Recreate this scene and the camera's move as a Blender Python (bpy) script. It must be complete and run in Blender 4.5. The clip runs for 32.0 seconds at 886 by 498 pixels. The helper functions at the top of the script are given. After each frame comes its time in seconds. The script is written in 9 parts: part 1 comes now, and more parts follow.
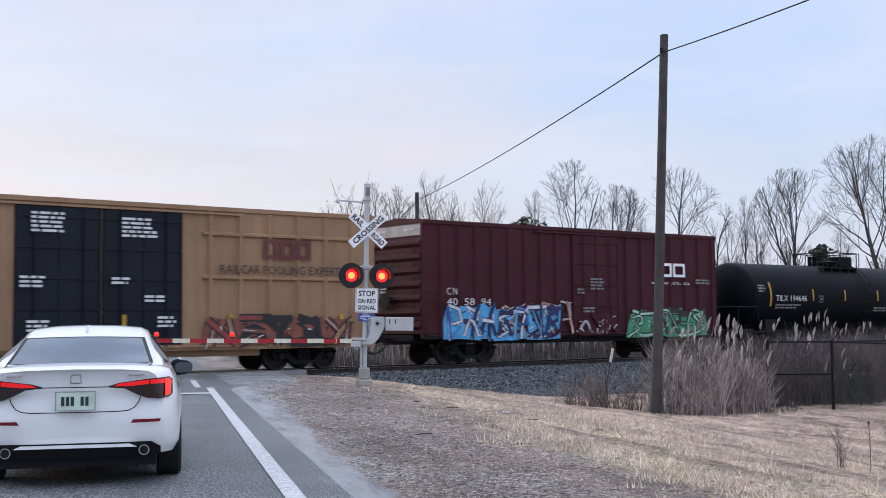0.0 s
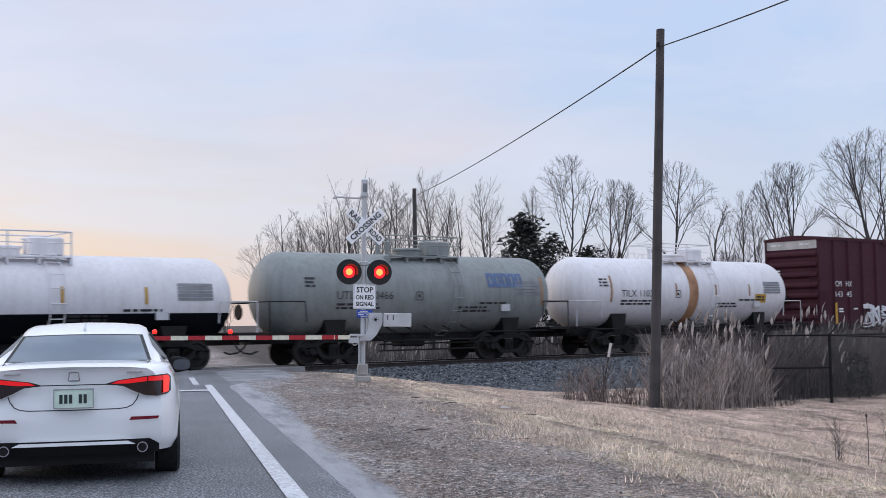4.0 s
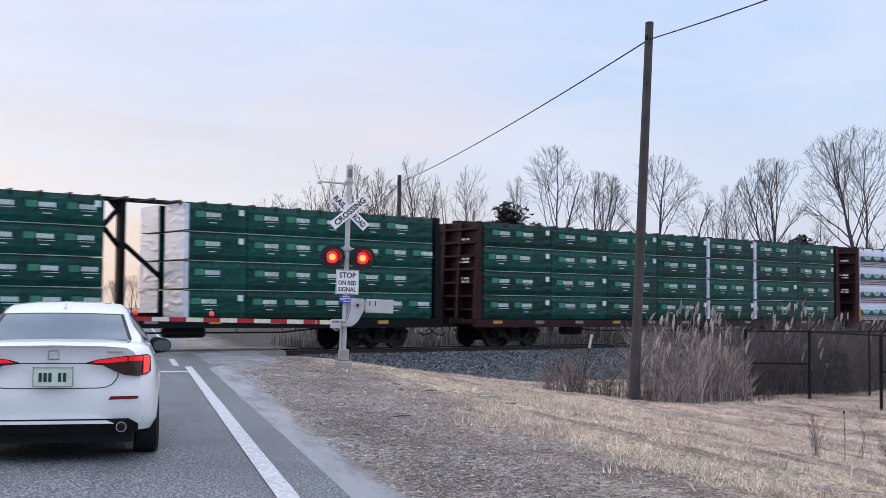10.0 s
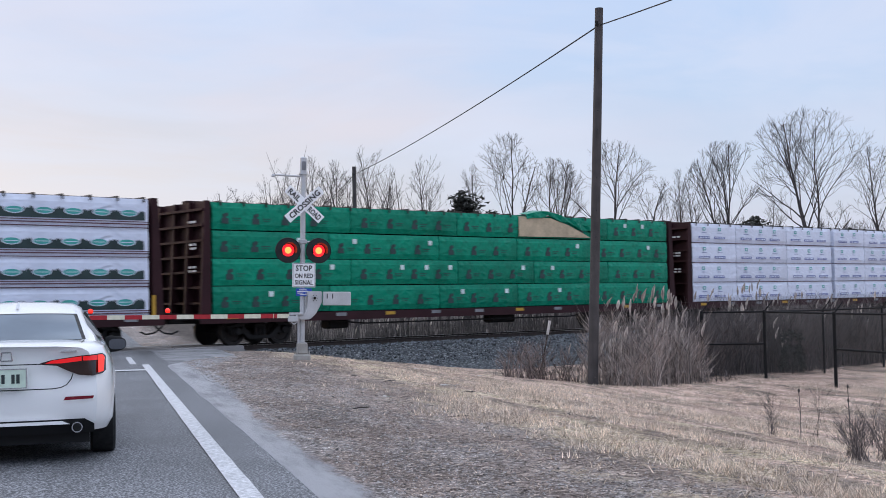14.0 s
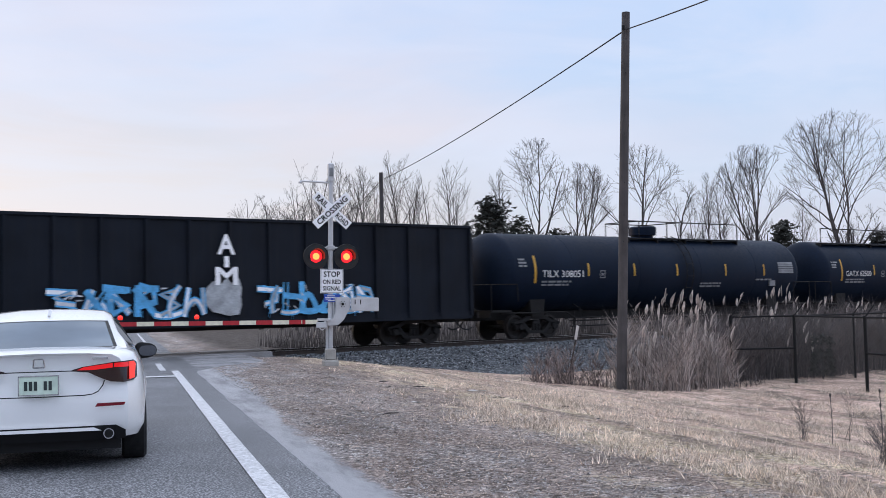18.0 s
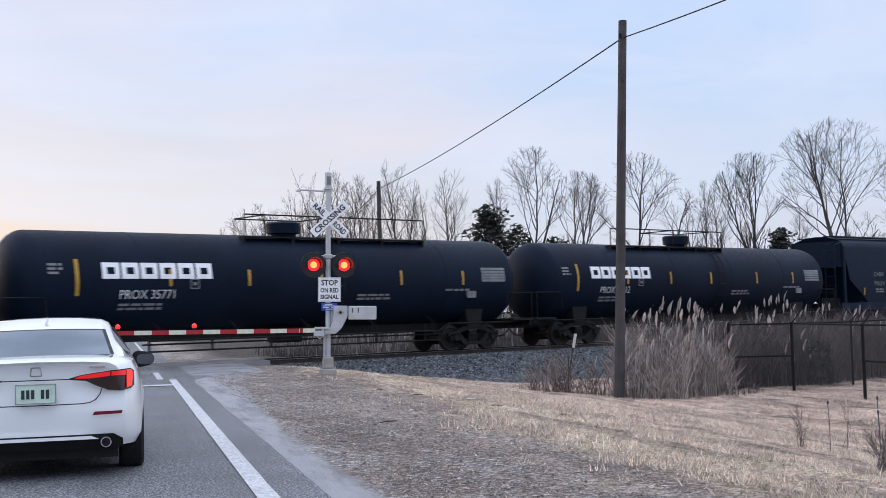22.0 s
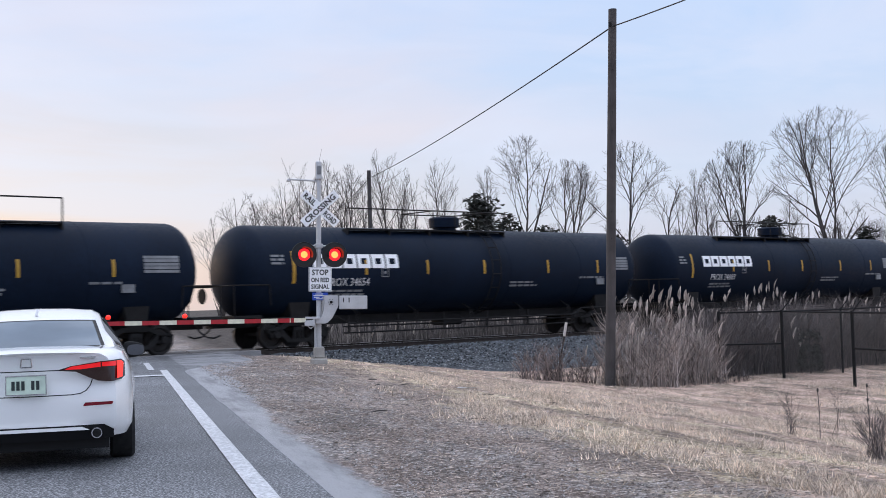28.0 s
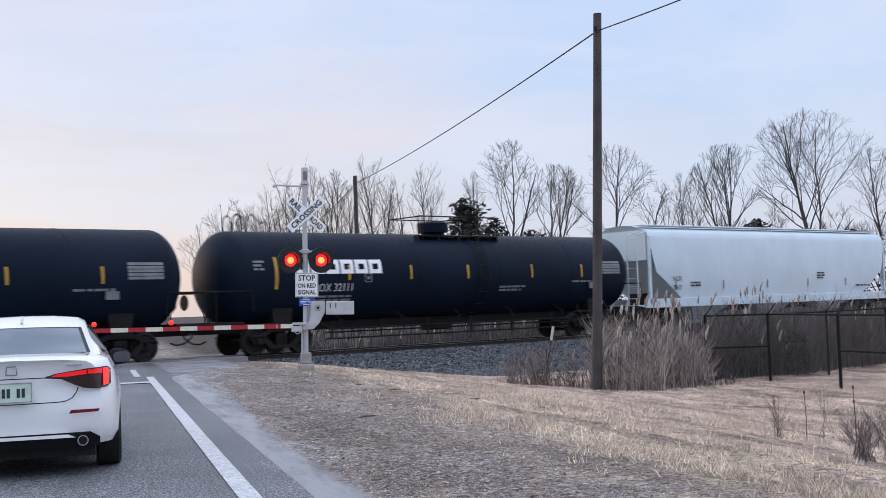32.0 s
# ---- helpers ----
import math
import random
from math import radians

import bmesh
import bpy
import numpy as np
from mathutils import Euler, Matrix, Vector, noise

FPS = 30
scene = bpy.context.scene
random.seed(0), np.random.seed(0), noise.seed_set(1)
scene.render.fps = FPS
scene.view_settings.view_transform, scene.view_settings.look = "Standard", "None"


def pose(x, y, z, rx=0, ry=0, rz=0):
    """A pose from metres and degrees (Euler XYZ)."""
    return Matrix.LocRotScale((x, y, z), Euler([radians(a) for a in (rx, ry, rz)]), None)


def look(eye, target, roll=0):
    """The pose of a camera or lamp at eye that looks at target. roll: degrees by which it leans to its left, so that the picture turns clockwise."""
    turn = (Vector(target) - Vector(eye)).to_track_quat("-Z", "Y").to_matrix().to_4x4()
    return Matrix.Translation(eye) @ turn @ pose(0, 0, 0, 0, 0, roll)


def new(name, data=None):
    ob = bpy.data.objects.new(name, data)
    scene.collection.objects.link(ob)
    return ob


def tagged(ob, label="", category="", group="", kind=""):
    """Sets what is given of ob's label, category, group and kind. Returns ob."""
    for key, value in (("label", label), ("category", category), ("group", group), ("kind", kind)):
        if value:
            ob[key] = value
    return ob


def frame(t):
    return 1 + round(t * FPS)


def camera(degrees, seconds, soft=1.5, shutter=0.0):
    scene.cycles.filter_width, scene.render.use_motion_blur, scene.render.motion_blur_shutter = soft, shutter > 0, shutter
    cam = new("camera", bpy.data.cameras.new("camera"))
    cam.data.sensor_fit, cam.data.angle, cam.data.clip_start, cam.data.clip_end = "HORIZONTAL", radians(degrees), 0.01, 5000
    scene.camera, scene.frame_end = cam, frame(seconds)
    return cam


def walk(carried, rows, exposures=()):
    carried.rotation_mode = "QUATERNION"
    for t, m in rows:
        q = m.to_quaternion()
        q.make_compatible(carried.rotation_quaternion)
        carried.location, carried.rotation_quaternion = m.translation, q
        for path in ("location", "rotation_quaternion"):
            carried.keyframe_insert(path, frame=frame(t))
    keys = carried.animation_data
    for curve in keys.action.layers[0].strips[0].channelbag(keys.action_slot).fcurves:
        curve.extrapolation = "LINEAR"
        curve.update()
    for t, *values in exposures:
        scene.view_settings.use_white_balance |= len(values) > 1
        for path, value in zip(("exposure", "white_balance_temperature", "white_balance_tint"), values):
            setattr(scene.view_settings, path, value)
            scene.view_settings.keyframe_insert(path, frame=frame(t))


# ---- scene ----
cam = camera(39.39, 32.0, soft=0.8, shutter=0.2)
PATH = [
    (0, (0.001, 0.007, 1.336), (12.529, 15.547, 2.583), -0.54),
    (0.5, (-0.001, -0.004, 1.340), (12.442, 15.603, 2.596), -0.73),
    (1, (0.001, -0.009, 1.336), (12.463, 15.584, 2.580), -0.74),
    (1.5, (-0.003, -0.011, 1.338), (12.504, 15.548, 2.565), -0.64),
    (2, (0.000, -0.010, 1.336), (12.520, 15.539, 2.551), -0.61),
    (2.5, (0.001, -0.010, 1.337), (12.529, 15.533, 2.541), -0.69),
    (3, (0.003, -0.011, 1.332), (12.546, 15.521, 2.531), -0.85),
    (3.5, (0.002, -0.002, 1.332), (12.556, 15.521, 2.523), -0.91),
    (5.5, (0.001, -0.004, 1.331), (12.618, 15.475, 2.426), -0.48),
    (6, (0.001, -0.004, 1.332), (12.664, 15.441, 2.386), -0.23),
    (6.5, (0.007, -0.005, 1.331), (12.711, 15.408, 2.353), -0.07),
    (7, (0.002, -0.008, 1.328), (12.744, 15.375, 2.330), 0.08),
    (7.5, (0.002, -0.008, 1.332), (12.759, 15.364, 2.317), 0.18),
    (8, (0.003, -0.002, 1.328), (12.764, 15.367, 2.312), 0.23),
    (8.5, (0.000, -0.004, 1.334), (12.762, 15.365, 2.310), 0.35),
    (9, (-0.000, -0.000, 1.333), (12.762, 15.368, 2.313), 0.40),
    (9.5, (-0.002, -0.003, 1.327), (12.761, 15.363, 2.310), 0.44),
    (10, (0.001, 0.005, 1.328), (12.771, 15.366, 2.310), 0.48),
    (10.5, (-0.000, -0.000, 1.330), (12.764, 15.365, 2.303), 0.29),
    (11, (0.001, -0.004, 1.328), (12.773, 15.357, 2.284), -0.10),
    (11.5, (-0.001, -0.009, 1.327), (12.827, 15.307, 2.248), -0.70),
    (12, (0.003, -0.012, 1.323), (12.952, 15.204, 2.206), -1.18),
    (12.5, (0.008, 0.003, 1.318), (13.134, 15.069, 2.171), -1.42),
    (13, (0.008, -0.011, 1.321), (13.259, 14.946, 2.154), -1.42),
    (13.5, (0.012, 0.002, 1.330), (13.328, 14.902, 2.159), -1.33),
    (14, (0.020, -0.010, 1.328), (13.319, 14.906, 2.143), -1.10),
    (14.5, (0.018, -0.002, 1.322), (13.266, 14.961, 2.100), -0.91),
    (16.5, (0.000, 0.004, 1.327), (13.003, 15.179, 2.131), -0.81),
    (17, (0.004, 0.001, 1.333), (12.969, 15.206, 2.197), -1.05),
    (17.5, (0.001, 0.001, 1.331), (12.953, 15.214, 2.230), -1.24),
    (18, (0.007, -0.001, 1.330), (12.977, 15.196, 2.241), -1.32),
    (18.5, (0.006, -0.006, 1.329), (13.020, 15.153, 2.251), -1.21),
    (19, (0.003, -0.007, 1.333), (13.056, 15.118, 2.273), -1.08),
    (19.5, (0.004, -0.012, 1.332), (13.064, 15.105, 2.301), -0.97),
    (20, (0.005, -0.004, 1.324), (13.046, 15.126, 2.329), -0.93),
    (20.5, (0.006, -0.014, 1.326), (13.017, 15.141, 2.344), -1.03),
    (21, (0.006, -0.011, 1.329), (13.004, 15.154, 2.361), -1.21),
    (21.5, (0.005, -0.008, 1.336), (13.002, 15.157, 2.370), -1.32),
    (22, (0.005, -0.010, 1.322), (13.001, 15.156, 2.370), -1.44),
    (22.5, (0.003, -0.005, 1.332), (13.000, 15.159, 2.377), -1.30),
    (23, (0.003, -0.006, 1.331), (13.005, 15.156, 2.371), -1.12),
    (23.5, (0.002, -0.006, 1.331), (13.021, 15.142, 2.361), -0.99),
    (24, (0.002, -0.008, 1.332), (13.042, 15.122, 2.357), -0.97),
    (24.5, (0.002, -0.005, 1.330), (13.055, 15.114, 2.353), -1.15),
    (25, (0.004, -0.008, 1.325), (13.047, 15.119, 2.345), -1.37),
    (25.5, (0.002, -0.006, 1.331), (13.027, 15.137, 2.338), -1.57),
    (27.5, (0.013, -0.006, 1.326), (13.066, 15.122, 2.202), -1.85),
    (28, (0.008, -0.009, 1.325), (13.120, 15.068, 2.194), -1.66),
    (28.5, (0.010, -0.007, 1.329), (13.189, 15.010, 2.232), -1.40),
    (29, (0.006, -0.010, 1.327), (13.239, 14.955, 2.292), -1.41),
    (29.5, (0.010, -0.006, 1.327), (13.292, 14.912, 2.341), -1.56),
    (30, (0.012, -0.002, 1.332), (13.322, 14.891, 2.361), -1.72),
    (30.5, (0.008, -0.009, 1.334), (13.327, 14.877, 2.350), -1.90),
    (31, (0.012, -0.006, 1.332), (13.320, 14.890, 2.331), -1.92),
    (31.5, (0.011, -0.005, 1.329), (13.299, 14.910, 2.307), -1.99),
    (32, (0.011, -0.007, 1.324), (13.285, 14.923, 2.265), -2.02),
]
walk(cam, [(t, look(eye, target, roll)) for t, eye, target, roll in PATH], exposures=[(0.0, 0.0), (1.5, 0.0), (3.0, -0.10), (6.2, -0.13), (7.0, 0.0), (12.0, 0.0), (13.0, -0.07), (17.0, -0.05), (18.5, 0.0), (30.0, 0.0), (31.0, -0.03), (32.0, -0.03)])

# ---- light ----
SKY_GAIN = 1.0
world = bpy.data.worlds.new("sky")
scene.world = world
world.use_nodes = True
wn, wl = world.node_tree.nodes, world.node_tree.links
wn.clear()


def ramp_node(nodes, stops):
    n = nodes.new("ShaderNodeValToRGB")
    e = n.color_ramp.elements
    while len(e) < len(stops):
        e.new(0.5)
    for el, (p, c) in zip(e, stops):
        el.position, el.color = p, (*c, 1)
    return n


# dusk: low sun ahead and to the left, behind a thin even cloud layer
SUN_AZ, SUN_EL = radians(-18.0), radians(4.0)
nish = wn.new("ShaderNodeTexSky")
nish.sky_type = "NISHITA"
nish.sun_disc = False
nish.sun_elevation, nish.sun_rotation = radians(5.0), SUN_AZ
nish.air_density, nish.dust_density, nish.ozone_density = 1.0, 1.5, 2.0
tc = wn.new("ShaderNodeTexCoord")
sep = wn.new("ShaderNodeSeparateXYZ")
wl.new(tc.outputs["Generated"], sep.inputs[0])
veil = ramp_node(wn, [(0.0, (0.60, 0.56, 0.58)), (0.03, (0.68, 0.67, 0.78)), (0.10, (0.60, 0.69, 0.885)), (0.20, (0.545, 0.69, 0.97)), (0.30, (0.57, 0.705, 1.0)), (0.50, (1.45, 1.6, 1.9)), (1.0, (2.3, 2.5, 2.9))])
wl.new(sep.outputs["Z"], veil.inputs[0])
# warm glow low down towards the sunset
dot = wn.new("ShaderNodeVectorMath")
dot.operation = "DOT_PRODUCT"
dot.inputs[1].default_value = (math.sin(SUN_AZ), math.cos(SUN_AZ), 0.0)
wl.new(tc.outputs["Generated"], dot.inputs[0])
glow = ramp_node(wn, [(0.0, (0, 0, 0)), (0.46, (0.0, 0.0, 0.0)), (0.77, (0.92, 0.92, 0.92)), (1.0, (1, 1, 1))])
wl.new(dot.outputs["Value"], glow.inputs[0])
low = ramp_node(wn, [(0.0, (1, 1, 1)), (0.085, (1, 1, 1)), (0.135, (0.55, 0.55, 0.55)), (0.19, (0.13, 0.13, 0.13)), (0.3, (0, 0, 0))])
wl.new(sep.outputs["Z"], low.inputs[0])
gl = wn.new("ShaderNodeMix")
gl.data_type = "RGBA"
gl.blend_type = "MULTIPLY"
gl.inputs["Factor"].default_value = 1.0
wl.new(glow.outputs[0], gl.inputs["A"])
wl.new(low.outputs[0], gl.inputs["B"])
warm = wn.new("ShaderNodeMix")
warm.data_type = "RGBA"
warm.inputs["B"].default_value = (0.875, 0.67, 0.575, 1)
wl.new(gl.outputs["Result"], warm.inputs["Factor"])
# long soft cloud bands
mp = wn.new("ShaderNodeMapping")
mp.inputs["Scale"].default_value = (1.4, 1.4, 6.0)
mp.inputs["Rotation"].default_value = (0.0, radians(7), 0.0)
wl.new(tc.outputs["Generated"], mp.inputs[0])
nz = wn.new("ShaderNodeTexNoise")
nz.inputs["Scale"].default_value, nz.inputs["Detail"].default_value, nz.inputs["Roughness"].default_value = 1.9, 5.0, 0.52
wl.new(mp.outputs[0], nz.inputs["Vector"])
band = ramp_node(wn, [(0.40, (0.0, 0.0, 0.0)), (0.66, (1, 1, 1))])
wl.new(nz.outputs["Fac"], band.inputs[0])
cl = wn.new("ShaderNodeMix")
cl.data_type = "RGBA"
cl.inputs["B"].default_value = (0.67, 0.71, 0.91, 1)
half = wn.new("ShaderNodeMath")
half.operation = "MULTIPLY"
half.inputs[1].default_value = 0.9
wl.new(band.outputs[0], half.inputs[0])
wl.new(half.outputs[0], cl.inputs["Factor"])
wl.new(veil.outputs[0], cl.inputs["A"])
wl.new(cl.outputs["Result"], warm.inputs["A"])
# a broad lavender cloud bank over the sunset side
west = wn.new("ShaderNodeVectorMath")
west.operation = "DOT_PRODUCT"
west.inputs[1].default_value = (math.sin(radians(8)), math.cos(radians(8)), 0.0)
wl.new(tc.outputs["Generated"], west.inputs[0])
reach = ramp_node(wn, [(0.68, (0, 0, 0)), (0.90, (1, 1, 1))])
wl.new(west.outputs["Value"], reach.inputs[0])
layer = ramp_node(wn, [(0.075, (0, 0, 0)), (0.135, (1, 1, 1)), (0.19, (0.9, 0.9, 0.9)), (0.26, (0.15, 0.15, 0.15)), (0.6, (0.1, 0.1, 0.1))])
wl.new(sep.outputs["Z"], layer.inputs[0])
soft = ramp_node(wn, [(0.34, (0.12, 0.12, 0.12)), (0.60, (0.9, 0.9, 0.9))])
wl.new(nz.outputs["Fac"], soft.inputs[0])
fac = reach.outputs[0]
for other in (layer.outputs[0], soft.outputs[0]):
    mm = wn.new("ShaderNodeMath")
    mm.operation = "MULTIPLY"
    wl.new(fac, mm.inputs[0])
    wl.new(other, mm.inputs[1])
    fac = mm.outputs[0]
bank = wn.new("ShaderNodeMix")
bank.data_type = "RGBA"
bank.inputs["B"].default_value = (0.80, 0.73, 0.82, 1)
wl.new(fac, bank.inputs["Factor"])
wl.new(warm.outputs["Result"], bank.inputs["A"])
# thin bright wisps over the open blue
mpw = wn.new("ShaderNodeMapping")
mpw.inputs["Scale"].default_value, mpw.inputs["Rotation"].default_value = (2.2, 2.2, 9.0), (0.0, radians(-9), radians(20))
wl.new(tc.outputs["Generated"], mpw.inputs[0])
nw = wn.new("ShaderNodeTexNoise")
nw.inputs["Scale"].default_value, nw.inputs["Detail"].default_value, nw.inputs["Roughness"].default_value, nw.inputs["Distortion"].default_value = 1.6, 6.0, 0.55, 0.6
wl.new(mpw.outputs[0], nw.inputs["Vector"])
wisp = ramp_node(wn, [(0.45, (0, 0, 0)), (0.66, (0.6, 0.6, 0.6))])
wl.new(nw.outputs["Fac"], wisp.inputs[0])
thinned = wn.new("ShaderNodeMix")
thinned.data_type = "RGBA"
thinned.inputs["B"].default_value = (0.73, 0.78, 0.975, 1)
wl.new(wisp.outputs[0], thinned.inputs["Factor"])
wl.new(bank.outputs["Result"], thinned.inputs["A"])
bank = thinned
# the sky behind, away from the sunset, is dimmer low down
back = ramp_node(wn, [(0.0, (0.88, 0.91, 0.98)), (0.40, (0.92, 0.95, 1.0)), (0.62, (1, 1, 1)), (1.0, (1, 1, 1))])
bk = wn.new("ShaderNodeMapRange")
bk.inputs["From Min"].default_value, bk.inputs["From Max"].default_value = -1.0, 1.0
dot2 = wn.new("ShaderNodeVectorMath")
dot2.operation = "DOT_PRODUCT"
dot2.inputs[1].default_value = (0.35, 0.94, 0.55)
wl.new(tc.outputs["Generated"], dot2.inputs[0])
wl.new(dot2.outputs["Value"], bk.inputs["Value"])
wl.new(bk.outputs["Result"], back.inputs[0])
dim = wn.new("ShaderNodeMix")
dim.data_type, dim.blend_type = "RGBA", "MULTIPLY"
dim.inputs["Factor"].default_value = 1.0
wl.new(bank.outputs["Result"], dim.inputs["A"])
wl.new(back.outputs[0], dim.inputs["B"])
bg1, bg2, addn, wo = wn.new("ShaderNodeBackground"), wn.new("ShaderNodeBackground"), wn.new("ShaderNodeAddShader"), wn.new("ShaderNodeOutputWorld")
bg1.inputs["Strength"].default_value = 0.05
bg2.inputs["Strength"].default_value = 0.92 * SKY_GAIN
wl.new(nish.outputs[0], bg1.inputs["Color"])
wl.new(dim.outputs["Result"], bg2.inputs["Color"])
wl.new(bg1.outputs[0], addn.inputs[0])
wl.new(bg2.outputs[0], addn.inputs[1])
wl.new(addn.outputs[0], wo.inputs["Surface"])

sun = new("sun", bpy.data.lights.new("sun", "SUN"))
sun.data.energy, sun.data.angle, sun.data.color = 0.5, radians(25), (1.0, 0.80, 0.66)
sun.matrix_world = look((-40, 120, 22), (0, 0, 0))


# ---- materials ----
def mat(name, color, rough=0.6, metal=0.0, var=0.18, scale=1.2, fine=18.0, bump=0.12, streak=0.0, dirt=(0.10, 0.085, 0.07), spec=0.5, coat=0.0, world_space=False, detail=5.0, per_object=0.0, island=0.0, folds=0.0):
    """Paint, metal, cloth, earth: base colour with broad stains and fine grain, optional vertical dirt streaks, and relief."""
    m = bpy.data.materials.new(name)
    m.use_nodes = True
    n, l = m.node_tree.nodes, m.node_tree.links
    p = n["Principled BSDF"]
    p.inputs["Metallic"].default_value = metal
    p.inputs["Specular IOR Level"].default_value = spec
    p.inputs["Coat Weight"].default_value = coat
    p.inputs["Coat Roughness"].default_value = 0.06
    if world_space:
        vec = n.new("ShaderNodeNewGeometry").outputs["Position"]
    else:
        vec = n.new("ShaderNodeTexCoord").outputs["Object"]
    big, small = n.new("ShaderNodeTexNoise"), n.new("ShaderNodeTexNoise")
    big.inputs["Scale"].default_value, big.inputs["Detail"].default_value = scale, detail
    small.inputs["Scale"].default_value, small.inputs["Detail"].default_value = fine, 3.0
    l.new(vec, big.inputs["Vector"])
    l.new(vec, small.inputs["Vector"])
    r = ramp_node(n, [(0.28, tuple(c * (1 - var) for c in color)), (0.72, tuple(min(1.0, c * (1 + var)) for c in color))])
    l.new(big.outputs["Fac"], r.inputs[0])
    out = r.outputs[0]
    r2 = ramp_node(n, [(0.3, (1 - var * 0.6,) * 3), (0.7, (1 + var * 0.4,) * 3)])
    l.new(small.outputs["Fac"], r2.inputs[0])
    mul = n.new("ShaderNodeMix")
    mul.data_type, mul.blend_type = "RGBA", "MULTIPLY"
    mul.inputs["Factor"].default_value = 1.0
    l.new(out, mul.inputs["A"])
    l.new(r2.outputs[0], mul.inputs["B"])
    out = mul.outputs["Result"]
    if per_object:
        oi = n.new("ShaderNodeObjectInfo")
        r3 = ramp_node(n, [(0.0, (1 - per_object,) * 3), (1.0, (1 + per_object,) * 3)])
        l.new(oi.outputs["Random"], r3.inputs[0])
        m3 = n.new("ShaderNodeMix")
        m3.data_type, m3.blend_type = "RGBA", "MULTIPLY"
        m3.inputs["Factor"].default_value = 1.0
        l.new(out, m3.inputs["A"])
        l.new(r3.outputs[0], m3.inputs["B"])
        out = m3.outputs["Result"]
    if island:
        gi = n.new("ShaderNodeNewGeometry")
        r4 = ramp_node(n, [(0.0, (1 - island,) * 3), (0.5, (1.0,) * 3), (1.0, (1 + island,) * 3)])
        l.new(gi.outputs["Random Per Island"], r4.inputs[0])
        m4 = n.new("ShaderNodeMix")
        m4.data_type, m4.blend_type = "RGBA", "MULTIPLY"
        m4.inputs["Factor"].default_value = 1.0
        l.new(out, m4.inputs["A"])
        l.new(r4.outputs[0], m4.inputs["B"])
        out = m4.outputs["Result"]
    if streak:
        mp_ = n.new("ShaderNodeMapping")
        mp_.inputs["Scale"].default_value = (2.6, 2.6, 0.16)
        st = n.new("ShaderNodeTexNoise")
        st.inputs["Scale"].default_value, st.inputs["Detail"].default_value, st.inputs["Roughness"].default_value = 2.2, 6.0, 0.65
        l.new(vec, mp_.inputs["Vector"])
        l.new(mp_.outputs[0], st.inputs["Vector"])
        sr = ramp_node(n, [(0.45, (0, 0, 0)), (0.75, (streak,) * 3)])
        l.new(st.outputs["Fac"], sr.inputs[0])
        mx = n.new("ShaderNodeMix")
        mx.data_type = "RGBA"
        mx.inputs["B"].default_value = (*dirt, 1)
        l.new(sr.outputs[0], mx.inputs["Factor"])
        l.new(out, mx.inputs["A"])
        out = mx.outputs["Result"]
    l.new(out, p.inputs["Base Color"])
    rr = ramp_node(n, [(0.3, (max(0.02, rough * 0.85),) * 3), (0.7, (min(1.0, rough * 1.18),) * 3)])
    l.new(small.outputs["Fac"], rr.inputs[0])
    l.new(rr.outputs[0], p.inputs["Roughness"])
    if bump:
        b = n.new("ShaderNodeBump")
        b.inputs["Strength"].default_value, b.inputs["Distance"].default_value = bump, 0.02
        l.new(small.outputs["Fac"], b.inputs["Height"])
        l.new(b.outputs[0], p.inputs["Normal"])
        if folds:
            # slack sheeting: long wandering creases
            fm = n.new("ShaderNodeMapping")
            fm.inputs["Scale"].default_value, fm.inputs["Rotation"].default_value = (1.0, 1.0, 2.2), (0, radians(35), 0)
            fn = n.new("ShaderNodeTexNoise")
            fn.noise_type = "RIDGED_MULTIFRACTAL"
            fn.inputs["Scale"].default_value, fn.inputs["Detail"].default_value, fn.inputs["Distortion"].default_value = 1.7, 4.0, 0.6
            l.new(vec, fm.inputs["Vector"])
            l.new(fm.outputs[0], fn.inputs["Vector"])
            b2 = n.new("ShaderNodeBump")
            b2.inputs["Strength"].default_value, b2.inputs["Distance"].default_value = folds, 0.05
            l.new(fn.outputs["Fac"], b2.inputs["Height"])
            l.new(b.outputs[0], b2.inputs["Normal"])
            l.new(b2.outputs[0], p.inputs["Normal"])
    return m


def glow_mat(name, color, strength, base=(0.3, 0.02, 0.02)):
    m = bpy.data.materials.new(name)
    m.use_nodes = True
    p = m.node_tree.nodes["Principled BSDF"]
    p.inputs["Base Color"].default_value = (*base, 1)
    p.inputs["Emission Color"].default_value = (*color, 1)
    p.inputs["Emission Strength"].default_value = strength
    p.inputs["Roughness"].default_value = 0.25
    return m


